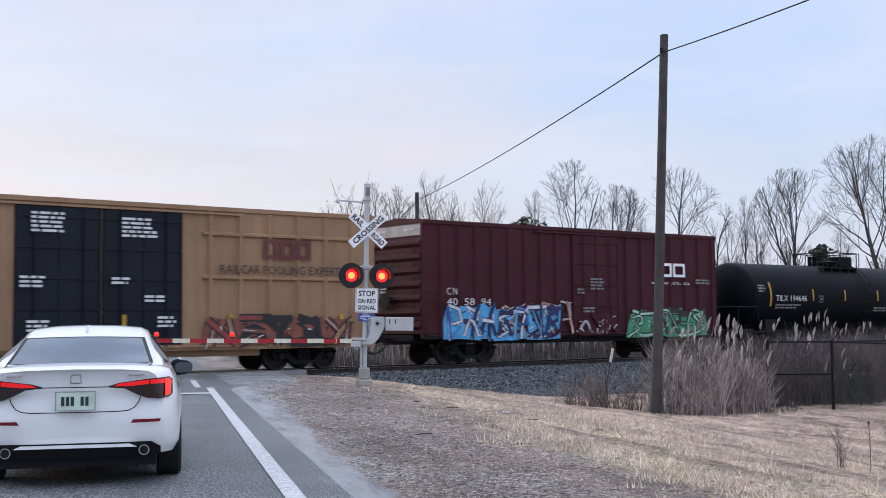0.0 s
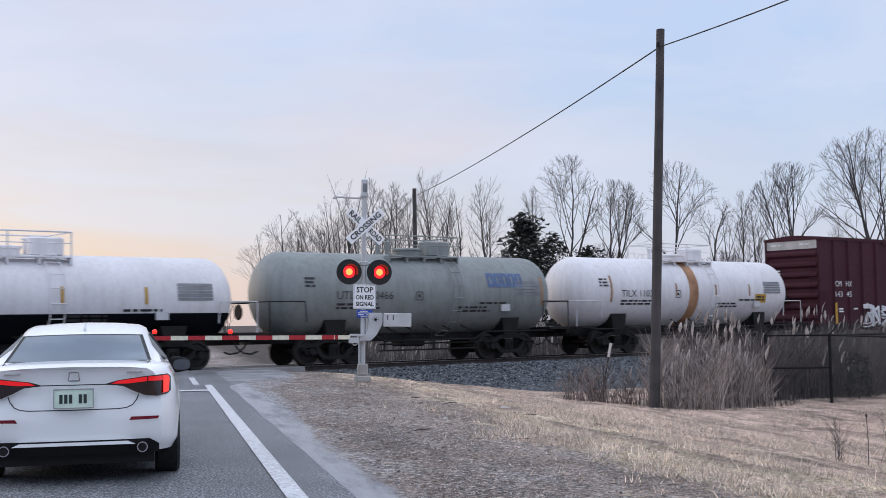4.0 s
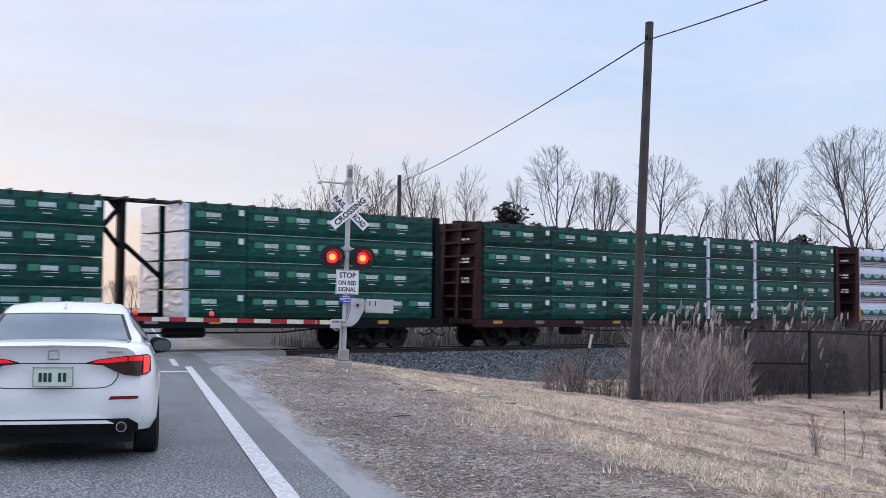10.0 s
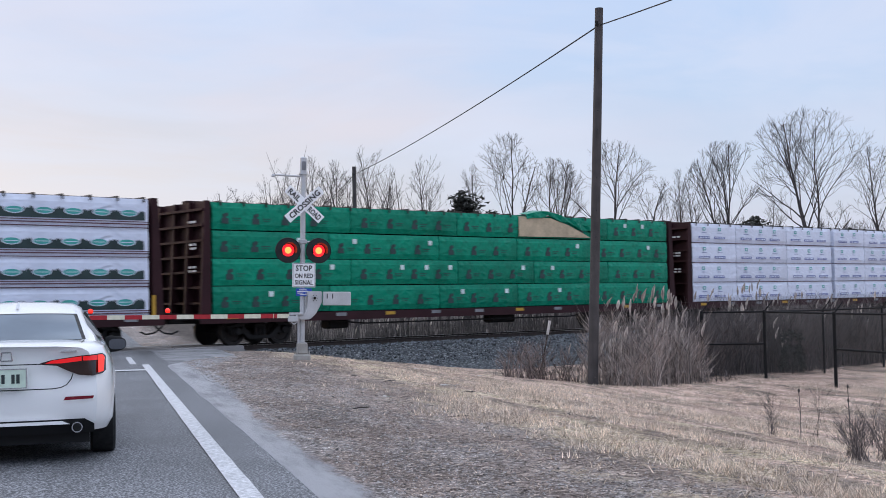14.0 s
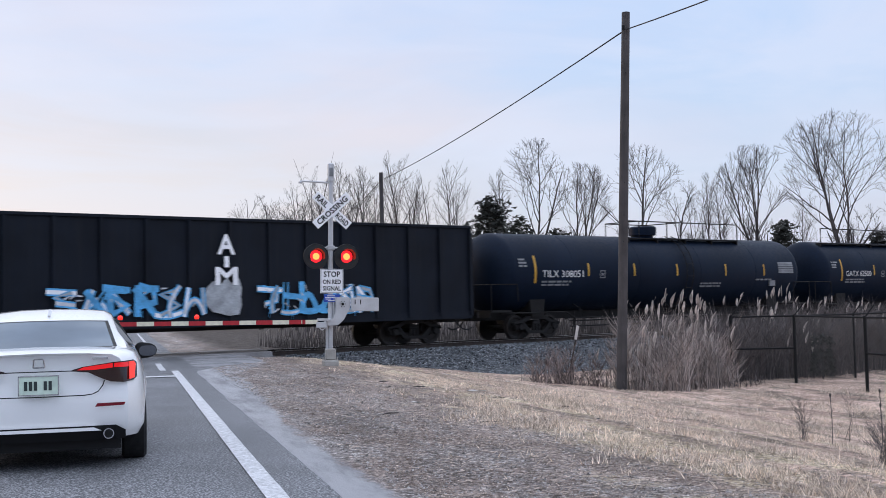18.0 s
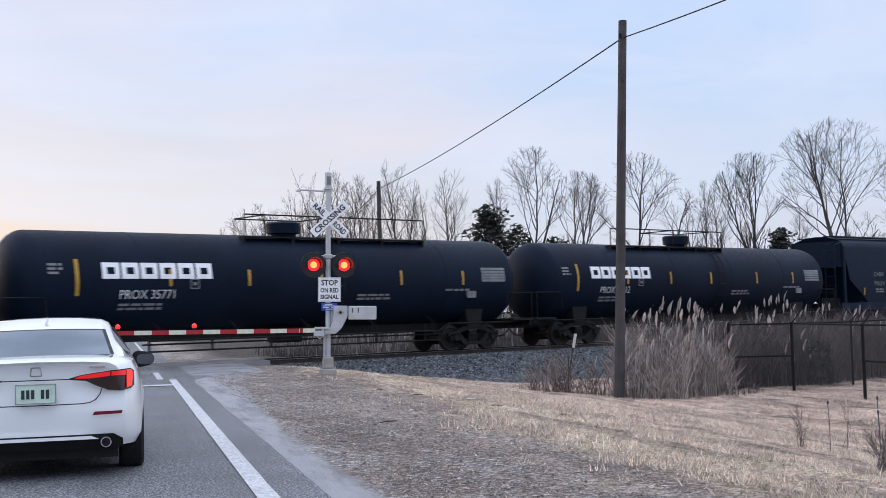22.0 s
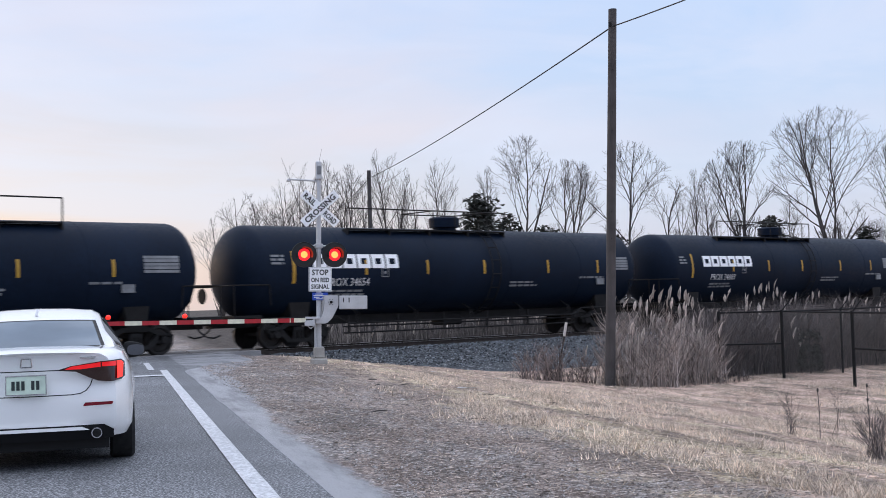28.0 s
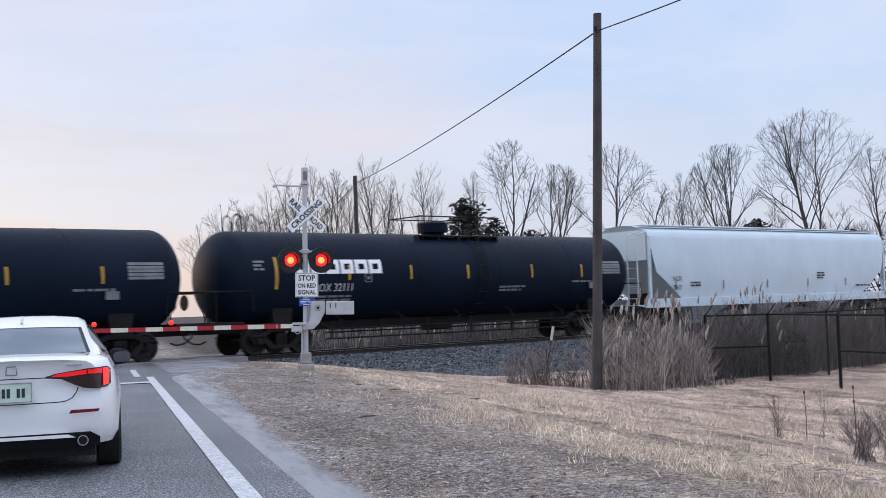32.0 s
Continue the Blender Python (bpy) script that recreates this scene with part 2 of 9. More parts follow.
M = dict(
    paint_white=mat("road_paint", (0.54, 0.54, 0.555), 0.8, var=0.4, scale=30, fine=110, bump=0.05, streak=0.0, world_space=True, detail=8.0),
    concrete=mat("concrete", (0.36, 0.34, 0.31), 0.9, var=0.2, scale=3, fine=50, bump=0.3),
    crossing=mat("crossing_concrete", (0.27, 0.26, 0.26), 0.9, var=0.3, scale=1.2, fine=30, bump=0.3, world_space=True),
    galv=mat("galvanised_steel", (0.42, 0.42, 0.43), 0.5, 0.55, var=0.15, scale=3, fine=30, bump=0.05),
    alum=mat("aluminium_paint", (0.50, 0.50, 0.51), 0.55, 0.2, var=0.12, scale=3, fine=30, bump=0.05),
    sign_white=mat("sign_white", (0.88, 0.88, 0.89), 0.5, var=0.06, scale=5, bump=0.02),
    sign_black=mat("sign_black", (0.012, 0.012, 0.013), 0.6, var=0.1, bump=0.02),
    sign_blue=mat("sign_blue", (0.012, 0.06, 0.38), 0.5, var=0.1, bump=0.02),
    black=mat("black_paint", (0.010, 0.010, 0.011), 0.55, var=0.2, bump=0.05),
    gate_red=mat("reflective_red", (0.42, 0.012, 0.02), 0.45, var=0.15, scale=4, bump=0.03),
    gate_white=mat("reflective_white", (0.74, 0.70, 0.54), 0.45, var=0.1, scale=4, bump=0.03),
    rail=mat("rail_steel", (0.055, 0.042, 0.036), 0.6, 0.5, var=0.3, scale=6, bump=0.1, world_space=True),
    rail_top=mat("polished_rail_head", (0.45, 0.43, 0.42), 0.28, 1.0, var=0.15, scale=6, bump=0.02, world_space=True),
    tie=mat("creosoted_tie", (0.045, 0.035, 0.028), 0.9, var=0.35, scale=3, fine=40, bump=0.5, world_space=True),
    stone=mat("ballast_rock", (0.125, 0.135, 0.148), 0.9, var=0.3, scale=4, fine=30, bump=0.3, world_space=True, island=0.92),
    pebble=mat("shoulder_pebbles", (0.30, 0.28, 0.272), 0.9, var=0.3, scale=4, fine=30, bump=0.2, world_space=True, island=0.8),
    pole=mat("weathered_pole", (0.070, 0.062, 0.061), 0.9, var=0.3, scale=2, fine=30, bump=0.5, streak=0.6, dirt=(0.035, 0.032, 0.031)),
    cable=mat("cable_black", (0.015, 0.015, 0.017), 0.7, var=0.1, bump=0),
    bark=mat("bark", (0.066, 0.055, 0.052), 0.95, var=0.3, scale=1.5, fine=12, bump=0.4),
    twig=mat("twigs", (0.066, 0.056, 0.056), 0.95, var=0.25, scale=0.4, bump=0),
    needles=mat("conifer_needles", (0.030, 0.031, 0.025), 0.85, var=0.4, scale=0.6, bump=0),
    fence=mat("dark_fence_steel", (0.016, 0.0155, 0.016), 0.8, 0.0, var=0.2, bump=0.05, spec=0.15),
    chain=mat("chain_link_wire", (0.09, 0.09, 0.09), 0.5, 0.5, var=0.2, bump=0),
    steel=mat("car_underframe", (0.012, 0.011, 0.011), 0.75, 0.1, var=0.35, scale=2, fine=20, bump=0.2, spec=0.3),
    wheel=mat("wheel_steel", (0.022, 0.019, 0.018), 0.6, 0.4, var=0.3, scale=3, bump=0.15),
    tan=mat("boxcar_tan_paint", (0.325, 0.185, 0.098), 0.6, var=0.15, scale=0.8, fine=14, bump=0.06, streak=0.4, dirt=(0.13, 0.08, 0.045)),
    tan_door=mat("boxcar_black_door_paint", (0.006, 0.009, 0.016), 0.5, var=0.25, scale=0.8, bump=0.06, streak=0.25, dirt=(0.016, 0.017, 0.022), spec=0.25),
    oxide=mat("boxcar_brown_paint", (0.062, 0.0125, 0.018), 0.6, var=0.15, scale=0.8, fine=14, bump=0.06, streak=0.35, dirt=(0.042, 0.015, 0.016), spec=0.2),
    oxide2=mat("boxcar_maroon_paint", (0.050, 0.0105, 0.0185), 0.6, var=0.15, scale=0.8, fine=14, bump=0.06, streak=0.3, dirt=(0.035, 0.013, 0.016), spec=0.2),
    roof_white=mat("galvanised_roof", (0.48, 0.46, 0.44), 0.6, 0.2, var=0.2, scale=1.5, bump=0.05, streak=0.4, dirt=(0.2, 0.16, 0.13)),
    tank_black=mat("tank_black_paint", (0.0040, 0.0052, 0.0075), 0.5, var=0.25, scale=0.5, fine=9, bump=0.03, streak=0.22, dirt=(0.006, 0.009, 0.015), spec=0.06),
    tank_navy=mat("tank_blue_black_paint", (0.0060, 0.0120, 0.0255), 0.5, var=0.25, scale=0.5, fine=9, bump=0.03, streak=0.22, dirt=(0.010, 0.014, 0.022), spec=0.08),
    tank_white=mat("tank_white_paint", (0.70, 0.68, 0.69), 0.5, var=0.08, scale=0.6, fine=10, bump=0.03, streak=0.28, dirt=(0.34, 0.29, 0.26)),
    tank_grey=mat("tank_grey_paint", (0.225, 0.245, 0.238), 0.55, var=0.14, scale=0.6, fine=10, bump=0.04, streak=0.45, dirt=(0.09, 0.085, 0.08)),
    rust=mat("rust_band", (0.36, 0.19, 0.10), 0.8, var=0.4, scale=2.0, fine=20, bump=0.2),
    yellow=mat("reflective_yellow", (0.47, 0.26, 0.02), 0.5, var=0.15, scale=3, bump=0.02),
    mark=mat("stencil_white", (0.66, 0.66, 0.66), 0.6, var=0.15, scale=3, fine=25, bump=0.02),
    mark_dim=mat("stencil_faded", (0.20, 0.205, 0.215), 0.65, var=0.25, scale=3, fine=25, bump=0.02),
    mark_black=mat("stencil_black", (0.02, 0.02, 0.022), 0.65, var=0.2, bump=0.02),
    mark_red=mat("emblem_red_brown", (0.125, 0.030, 0.028), 0.65, var=0.25, scale=3, bump=0.02),
    emblem_blue=mat("faded_blue_emblem", (0.085, 0.14, 0.27), 0.65, var=0.3, scale=3, bump=0.02),
    wrap_dark=mat("dark_green_lumber_wrap", (0.0012, 0.046, 0.036), 0.24, var=0.4, scale=1.4, fine=6, bump=0.4, per_object=0.3, folds=1.0, spec=0.22),
    wrap_green=mat("green_lumber_wrap", (0.001, 0.200, 0.118), 0.28, var=0.25, scale=0.9, fine=6, bump=0.35, per_object=0.15, folds=0.9, spec=0.16),
    wrap_white=mat("white_lumber_wrap", (0.65, 0.69, 0.80), 0.32, var=0.08, scale=0.9, fine=6, bump=0.35, per_object=0.07, folds=0.8, spec=0.4),
    lumber=mat("sawn_lumber", (0.50, 0.40, 0.27), 0.8, var=0.2, scale=3, fine=20, bump=0.2),
    print_light=mat("wrap_print_pale", (0.60, 0.72, 0.70), 0.45, var=0.2, scale=3, bump=0.02),
    hem_pale=mat("wrap_hem_pale", (0.30, 0.37, 0.36), 0.6, var=0.5, scale=1.1, fine=5, bump=0.2),
    print_green=mat("wrap_print_green", (0.02, 0.20, 0.12), 0.45, var=0.25, scale=3, bump=0.02),
    print_pine=mat("wrap_print_pine", (0.012, 0.035, 0.035), 0.45, var=0.3, scale=3, bump=0.02),
    print_teal=mat("wrap_print_teal", (0.05, 0.36, 0.32), 0.45, var=0.15, scale=3, bump=0.02),
    print_maroon=mat("wrap_print_maroon", (0.09, 0.03, 0.045), 0.45, var=0.2, scale=3, bump=0.02),
    print_blue=mat("wrap_print_blue", (0.05, 0.08, 0.30), 0.45, var=0.2, scale=3, bump=0.02),
    centerbeam=mat("centerbeam_brown", (0.032, 0.010, 0.013), 0.65, var=0.25, scale=1.2, bump=0.1, streak=0.3, dirt=(0.022, 0.012, 0.012), spec=0.2),
    centerbeam_dark=mat("centerbeam_black", (0.004, 0.005, 0.008), 0.65, var=0.25, scale=1.2, bump=0.1, streak=0.3, dirt=(0.009, 0.009, 0.010), spec=0.15),
    hopper_dark=mat("hopper_dark_paint", (0.0050, 0.0130, 0.0290), 0.5, var=0.2, scale=0.7, bump=0.04, streak=0.3, dirt=(0.007, 0.011, 0.018), spec=0.08),
    hopper_light=mat("hopper_pale_grey_paint", (0.58, 0.67, 0.72), 0.5, var=0.07, scale=0.7, bump=0.03, streak=0.08, dirt=(0.3, 0.28, 0.25)),
    gondola=mat("gondola_black_paint", (0.0070, 0.0100, 0.0165), 0.6, var=0.3, scale=0.8, bump=0.08, streak=0.35, dirt=(0.020, 0.020, 0.022), spec=0.15),
    exhaust_dark=mat("exhaust_dark", (0.004, 0.004, 0.004), 0.9, var=0.1, bump=0.0),
    g_black=mat("spray_black", (0.012, 0.011, 0.013), 0.5, var=0.3, bump=0.02),
    g_blue=mat("spray_blue", (0.012, 0.11, 0.42), 0.5, var=0.35, scale=2.5, bump=0.02),
    g_blue_light=mat("spray_light_blue", (0.03, 0.19, 0.55), 0.5, var=0.35, scale=2.5, bump=0.02),
    g_navy=mat("spray_navy", (0.008, 0.018, 0.09), 0.5, var=0.3, bump=0.02),
    g_silver=mat("spray_silver", (0.36, 0.38, 0.40), 0.45, 0.15, var=0.35, scale=2.5, bump=0.02),
    g_white=mat("spray_white", (0.60, 0.60, 0.62), 0.5, var=0.25, scale=2.5, bump=0.02),
    g_green=mat("spray_green", (0.05, 0.27, 0.13), 0.5, var=0.4, scale=2.0, bump=0.02),
    g_mint=mat("spray_mint", (0.30, 0.58, 0.42), 0.5, var=0.4, scale=2.0, bump=0.02),
    g_sky=mat("spray_sky_blue", (0.08, 0.36, 0.66), 0.5, var=0.35, scale=2.0, bump=0.02),
    g_red=mat("spray_dull_red", (0.28, 0.05, 0.045), 0.55, var=0.35, scale=2.5, bump=0.02),
    g_peach=mat("spray_peach", (0.42, 0.20, 0.14), 0.55, var=0.4, scale=2.0, bump=0.02),
    g_lilac=mat("spray_lilac", (0.30, 0.26, 0.40), 0.55, var=0.35, scale=2.0, bump=0.02),
    g_rust=mat("spray_orange_brown", (0.22, 0.07, 0.045), 0.55, var=0.35, scale=2.5, bump=0.02),
    car_white=mat("car_white_paint", (0.90, 0.895, 0.885), 0.30, var=0.02, scale=0.8, fine=300, bump=0.0, coat=1.0),
    # blue-grey base colour stands in for the sky reflected in the glass
    car_glass=mat("car_glass_sky_tint", (0.11, 0.15, 0.19), 0.05, var=0.15, scale=1.2, fine=3, bump=0.0, spec=0.32),
    car_side_glass=mat("car_side_glass", (0.008, 0.010, 0.012), 0.06, var=0.2, bump=0.0, spec=0.3),
    trim_black=mat("black_plastic", (0.007, 0.007, 0.008), 0.5, var=0.15, bump=0.05, spec=0.25),
    tyre=mat("tyre_rubber", (0.011, 0.011, 0.012), 0.85, var=0.2, bump=0.2),
    chrome=mat("chrome", (0.6, 0.6, 0.61), 0.15, 1.0, var=0.05, bump=0.0),
    mirror=mat("mirror_glass", (0.14, 0.15, 0.17), 0.05, 1.0, var=0.02, bump=0.0),
    lamp_red=glow_mat("tail_lamp_lit", (1.0, 0.006, 0.012), 0.62, (0.16, 0.002, 0.003)),
    lamp_dark=mat("tail_lamp_smoked", (0.018, 0.006, 0.008), 0.12, var=0.2, bump=0.0, spec=0.6),
    lamp_amber=glow_mat("tail_lamp_bright", (1.0, 0.030, 0.012), 0.95, (0.2, 0.01, 0.006)),
    reflector=mat("red_reflector", (0.20, 0.008, 0.018), 0.25, var=0.2, bump=0.0),
    plate=mat("plate_white_green", (0.62, 0.74, 0.62), 0.5, var=0.12, scale=6, bump=0.02),
    plate_ink=mat("plate_ink", (0.02, 0.03, 0.03), 0.5, var=0.1, bump=0.0),
    signal_red=glow_mat("signal_lens_red", (1.0, 0.012, 0.02), 2.2, (0.5, 0.01, 0.01)),
    signal_core=glow_mat("signal_lens_core", (1.0, 0.13, 0.03), 5.0, (0.5, 0.05, 0.02)),
    gate_glow=glow_mat("gate_lamp_lit", (1.0, 0.025, 0.012), 1.5, (0.4, 0.01, 0.01)),
    reed=mat("dry_reed_stems", (0.315, 0.262, 0.235), 0.9, var=0.35, scale=1.0, fine=8, bump=0, world_space=True, island=0.85),
    reed_brown=mat("brown_weed_stems", (0.185, 0.145, 0.132), 0.95, var=0.35, scale=1.0, fine=8, bump=0, world_space=True, island=0.8),
    # darker reed copy for past the track: the train's shade is in its colour
    reed_far_shaded=mat("shaded_far_reed_stems", (0.075, 0.064, 0.060), 0.9, var=0.3, scale=0.6, fine=8, bump=0, world_space=True, island=0.5),
    reed_dark=mat("grey_brush_stems", (0.074, 0.063, 0.061), 0.95, var=0.35, scale=1.0, fine=8, bump=0, world_space=True, island=0.75),
    plume=mat("reed_plumes", (0.50, 0.43, 0.385), 0.95, var=0.3, scale=9.0, bump=0, world_space=True, island=0.4),
    brush=mat("bare_brush", (0.115, 0.095, 0.090), 0.95, var=0.35, scale=1.0, bump=0, world_space=True, island=0.8),
    straw=mat("dead_grass_blades", (0.71, 0.575, 0.455), 0.95, var=0.35, scale=0.7, fine=9, bump=0, world_space=True, island=0.6),
    litter_leaf=mat("leaf_litter", (0.36, 0.29, 0.245), 0.95, var=0.3, scale=2.0, bump=0, world_space=True, island=0.75),
    paper=mat("litter_paper", (0.62, 0.60, 0.58), 0.8, var=0.1, bump=0.1),
    post_orange=mat("marker_white", (0.66, 0.60, 0.56), 0.6, var=0.15, bump=0.02),
)


# ---- building helpers ----
def bm_():
    return bmesh.new()


def quad(bm, pts, mi=0):
    f = bm.faces.new([bm.verts.new(p) for p in pts])
    f.material_index = mi
    return f


def box(bm, x0, x1, y0, y1, z0, z1, mi=0, ch=0.0):
    """A box; ch chamfers its vertical and long edges by that much."""
    if ch <= 0:
        v = [bm.verts.new((x, y, z)) for x in (x0, x1) for y in (y0, y1) for z in (z0, z1)]
        for f in ((0, 1, 3, 2), (4, 6, 7, 5), (0, 4, 5, 1), (2, 3, 7, 6), (0, 2, 6, 4), (1, 5, 7, 3)):
            bm.faces.new([v[i] for i in f]).material_index = mi
        return
    c = min(ch, (x1 - x0) * 0.4, (y1 - y0) * 0.4, (z1 - z0) * 0.4)
    rings = []
    for z, k in ((z0, c), (z0 + c, 0), (z1 - c, 0), (z1, c)):
        a, b, d, e = x0 + k, x1 - k, y0 + k, y1 - k
        rings.append([bm.verts.new(p) for p in ((a + c, d, z), (b - c, d, z), (b, d + c, z), (b, e - c, z), (b - c, e, z), (a + c, e, z), (a, e - c, z), (a, d + c, z))])
    for r, s in zip(rings, rings[1:]):
        for i in range(8):
            bm.faces.new((r[i], r[(i + 1) % 8], s[(i + 1) % 8], s[i])).material_index = mi
    bm.faces.new(rings[0][::-1]).material_index = mi
    bm.faces.new(rings[-1]).material_index = mi


def tube(bm, p, q, r0, r1=None, n=8, cap=True, mi=0):
    """A tapered round bar from p to q."""
    p, q = Vector(p), Vector(q)
    r1 = r0 if r1 is None else r1
    d = q - p
    if d.length < 1e-6:
        return
    d.normalize()
    a = d.orthogonal().normalized()
    b = d.cross(a)
    rings = []
    for c, r in ((p, r0), (q, r1)):
        rings.append([bm.verts.new(c + (a * math.cos(k * math.tau / n) + b * math.sin(k * math.tau / n)) * r) for k in range(n)])
    for k in range(n):
        bm.faces.new((rings[0][k], rings[0][(k + 1) % n], rings[1][(k + 1) % n], rings[1][k])).material_index = mi
    if cap:
        bm.faces.new(rings[0][::-1]).material_index = mi
        bm.faces.new(rings[1]).material_index = mi


def pipe(bm, pts, r, n=6, mi=0):
    for p, q in zip(pts, pts[1:]):
        tube(bm, p, q, r, r, n, True, mi)


def lathe(bm, profile, axis="x", n=32, origin=(0, 0, 0), mi=0):
    """Turns (along, radius) pairs about an axis through origin."""
    rings = []
    ox, oy, oz = origin
    for s, r in profile:
        ring = []
        for k in range(n):
            c, d = math.cos(k * math.tau / n) * r, math.sin(k * math.tau / n) * r
            p = {"x": (ox + s, oy + c, oz + d), "y": (ox + d, oy + s, oz + c), "z": (ox + c, oy + d, oz + s)}[axis]
            ring.append(bm.verts.new(p))
        rings.append(ring)
    for a, b in zip(rings, rings[1:]):
        for k in range(n):
            bm.faces.new((a[k], a[(k + 1) % n], b[(k + 1) % n], b[k])).material_index = mi
    bm.faces.new(rings[0][::-1]).material_index = mi
    bm.faces.new(rings[-1]).material_index = mi


def slab(bm, outline, y0, y1, mi=0):
    """An outline of (x, z) points given thickness from y0 to y1."""
    a = [bm.verts.new((x, y0, z)) for x, z in outline]
    b = [bm.verts.new((x, y1, z)) for x, z in outline]
    n = len(outline)
    bm.faces.new(a).material_index = mi
    bm.faces.new(b[::-1]).material_index = mi
    for i in range(n):
        bm.faces.new((a[i], b[i], b[(i + 1) % n], a[(i + 1) % n])).material_index = mi


def mesh_of(bm, name, mats, smooth=False, recalc=True):
    if recalc:
        bmesh.ops.recalc_face_normals(bm, faces=bm.faces[:])
    me = bpy.data.meshes.new(name)
    bm.to_mesh(me)
    bm.free()
    for m in mats if isinstance(mats, (list, tuple)) else [mats]:
        me.materials.append(m)
    if smooth:
        me.polygons.foreach_set("use_smooth", [True] * len(me.polygons))
        me.set_sharp_from_angle(angle=radians(38))
    return me


def part(name, bm, material, parent=None, label="", smooth=False, m=None, kind="", recalc=True):
    """Links a bmesh (or a mesh made before) as one mesh object under a thing or a part."""
    me = bm if isinstance(bm, bpy.types.Mesh) else mesh_of(bm, name, material, smooth, recalc)
    ob = new(name, me)
    if parent:
        ob.parent = parent
    if m is not None:
        ob.matrix_basis = m
    return tagged(ob, label, kind=kind)


def split_parts(name, piece, bm, material, parent, label=""):
    """The first loose piece of a bmesh becomes a part, and every other one a sub-part of it (or, under a part, its neighbour)."""
    bm.verts.index_update()
    left, lots = set(bm.faces), []
    while left:
        lot, todo = [], [min(left, key=lambda f: min(v.index for v in f.verts))]
        left.discard(todo[0])
        while todo:
            f = todo.pop()
            lot.append(f)
            for v in f.verts:
                for g in v.link_faces:
                    if g in left:
                        left.discard(g)
                        todo.append(g)
        lots.append(lot)
    head = None
    for lot in lots:
        one, seen = bm_(), {}
        for f in lot:
            for v in f.verts:
                if v not in seen:
                    seen[v] = one.verts.new(v.co)
            one.faces.new([seen[v] for v in f.verts])
        if head is None:
            head = part(name, one, material, parent, label)
        else:
            part(piece, one, material, head)
    bm.free()
    return head


def thing(name, label, category, m=None, group="", kind=""):
    ob = new(name)
    ob.empty_display_size = 0.3
    if m is not None:
        ob.matrix_basis = m
    return tagged(ob, label, category, group, kind)


def letters(text, height, width=None, thick=0.0):
    """A flat mesh of the built-in font: capitals of that height, from the origin to the right; width squeezes it to a length."""
    cu = bpy.data.curves.new("letters", "FONT")
    cu.body, cu.size, cu.resolution_u, cu.offset = text, height / 0.69, 2, thick
    ob = bpy.data.objects.new("letters", cu)
    me = bpy.data.meshes.new_from_object(ob)
    bpy.data.objects.remove(ob)
    bpy.data.curves.remove(cu)
    bm = bm_()
    bm.from_mesh(me)
    bpy.data.meshes.remove(me)
    xs = [v.co.x for v in bm.verts]
    x0, k = min(xs), (width / (max(xs) - min(xs)) if width else 1.0)
    for v in bm.verts:
        v.co.x = (v.co.x - x0) * k
    return bm


def onto_side(bm, x, z, y, curve=None, proud=0.008):
    """Stands a flat mesh up on a car's near side at (x, z); curve=(centre height, radius) wraps it onto a tank."""
    for v in bm.verts:
        X, Z = x + v.co.x, z + v.co.y
        if curve:
            zc, r = curve
            d = max(-0.98, min(0.98, (Z - zc) / r))
            Y = -r * math.sqrt(1 - d * d) - proud - 0.006 * (v.co.z > 0)
        else:
            Y = y - proud
        v.co = (X, Y, Z)
    return bm


def side_text(parent, text, x, z, height, y=None, curve=None, material=None, width=None, name="lettering", thick=0.0):
    bm = letters(text, height, width, thick)
    if curve:
        zz = [v.co.y for v in bm.verts]
        for k in range(1, 4):
            bmesh.ops.bisect_plane(bm, geom=bm.verts[:] + bm.edges[:] + bm.faces[:], plane_co=(0, min(zz) + (max(zz) - min(zz)) * k / 4, 0), plane_no=(0, 1, 0))
        bmesh.ops.triangulate(bm, faces=bm.faces[:])
    return part(name, onto_side(bm, x, z, y, curve, 0.014 if curve else 0.006), material or M["mark"], parent, recalc=False)


def bar_rows(bm, rows, rng, line=0.07, gap=0.05):
    """Rows of unreadable small print as plain bars: (x0, x1, z top, lines)."""
    for x0, x1, z1, n in rows:
        for k in range(n):
            x, z = x0, z1 - k * (line + gap)
            end = x0 + (x1 - x0) * rng.uniform(0.75, 1.0)
            while x < end:
                w = min(rng.uniform(0.12, 0.42), end - x)
                if w > 0.04:
                    quad(bm, [(x, z - line, 0), (x + w, z - line, 0), (x + w, z, 0), (x, z, 0)])
                x += w + 0.06


def side_bars(parent, rows, y=None, curve=None, material=None, seed=0, line=0.07, gap=0.05, name="small_print"):
    for k, row in enumerate(rows):
        bm = bm_()
        bar_rows(bm, [row], random.Random(seed + k), line, gap)
        part(name, onto_side(bm, 0, 0, y, curve, 0.014 if curve else 0.006), material or M["mark_dim"], parent, kind="stuff", recalc=False)


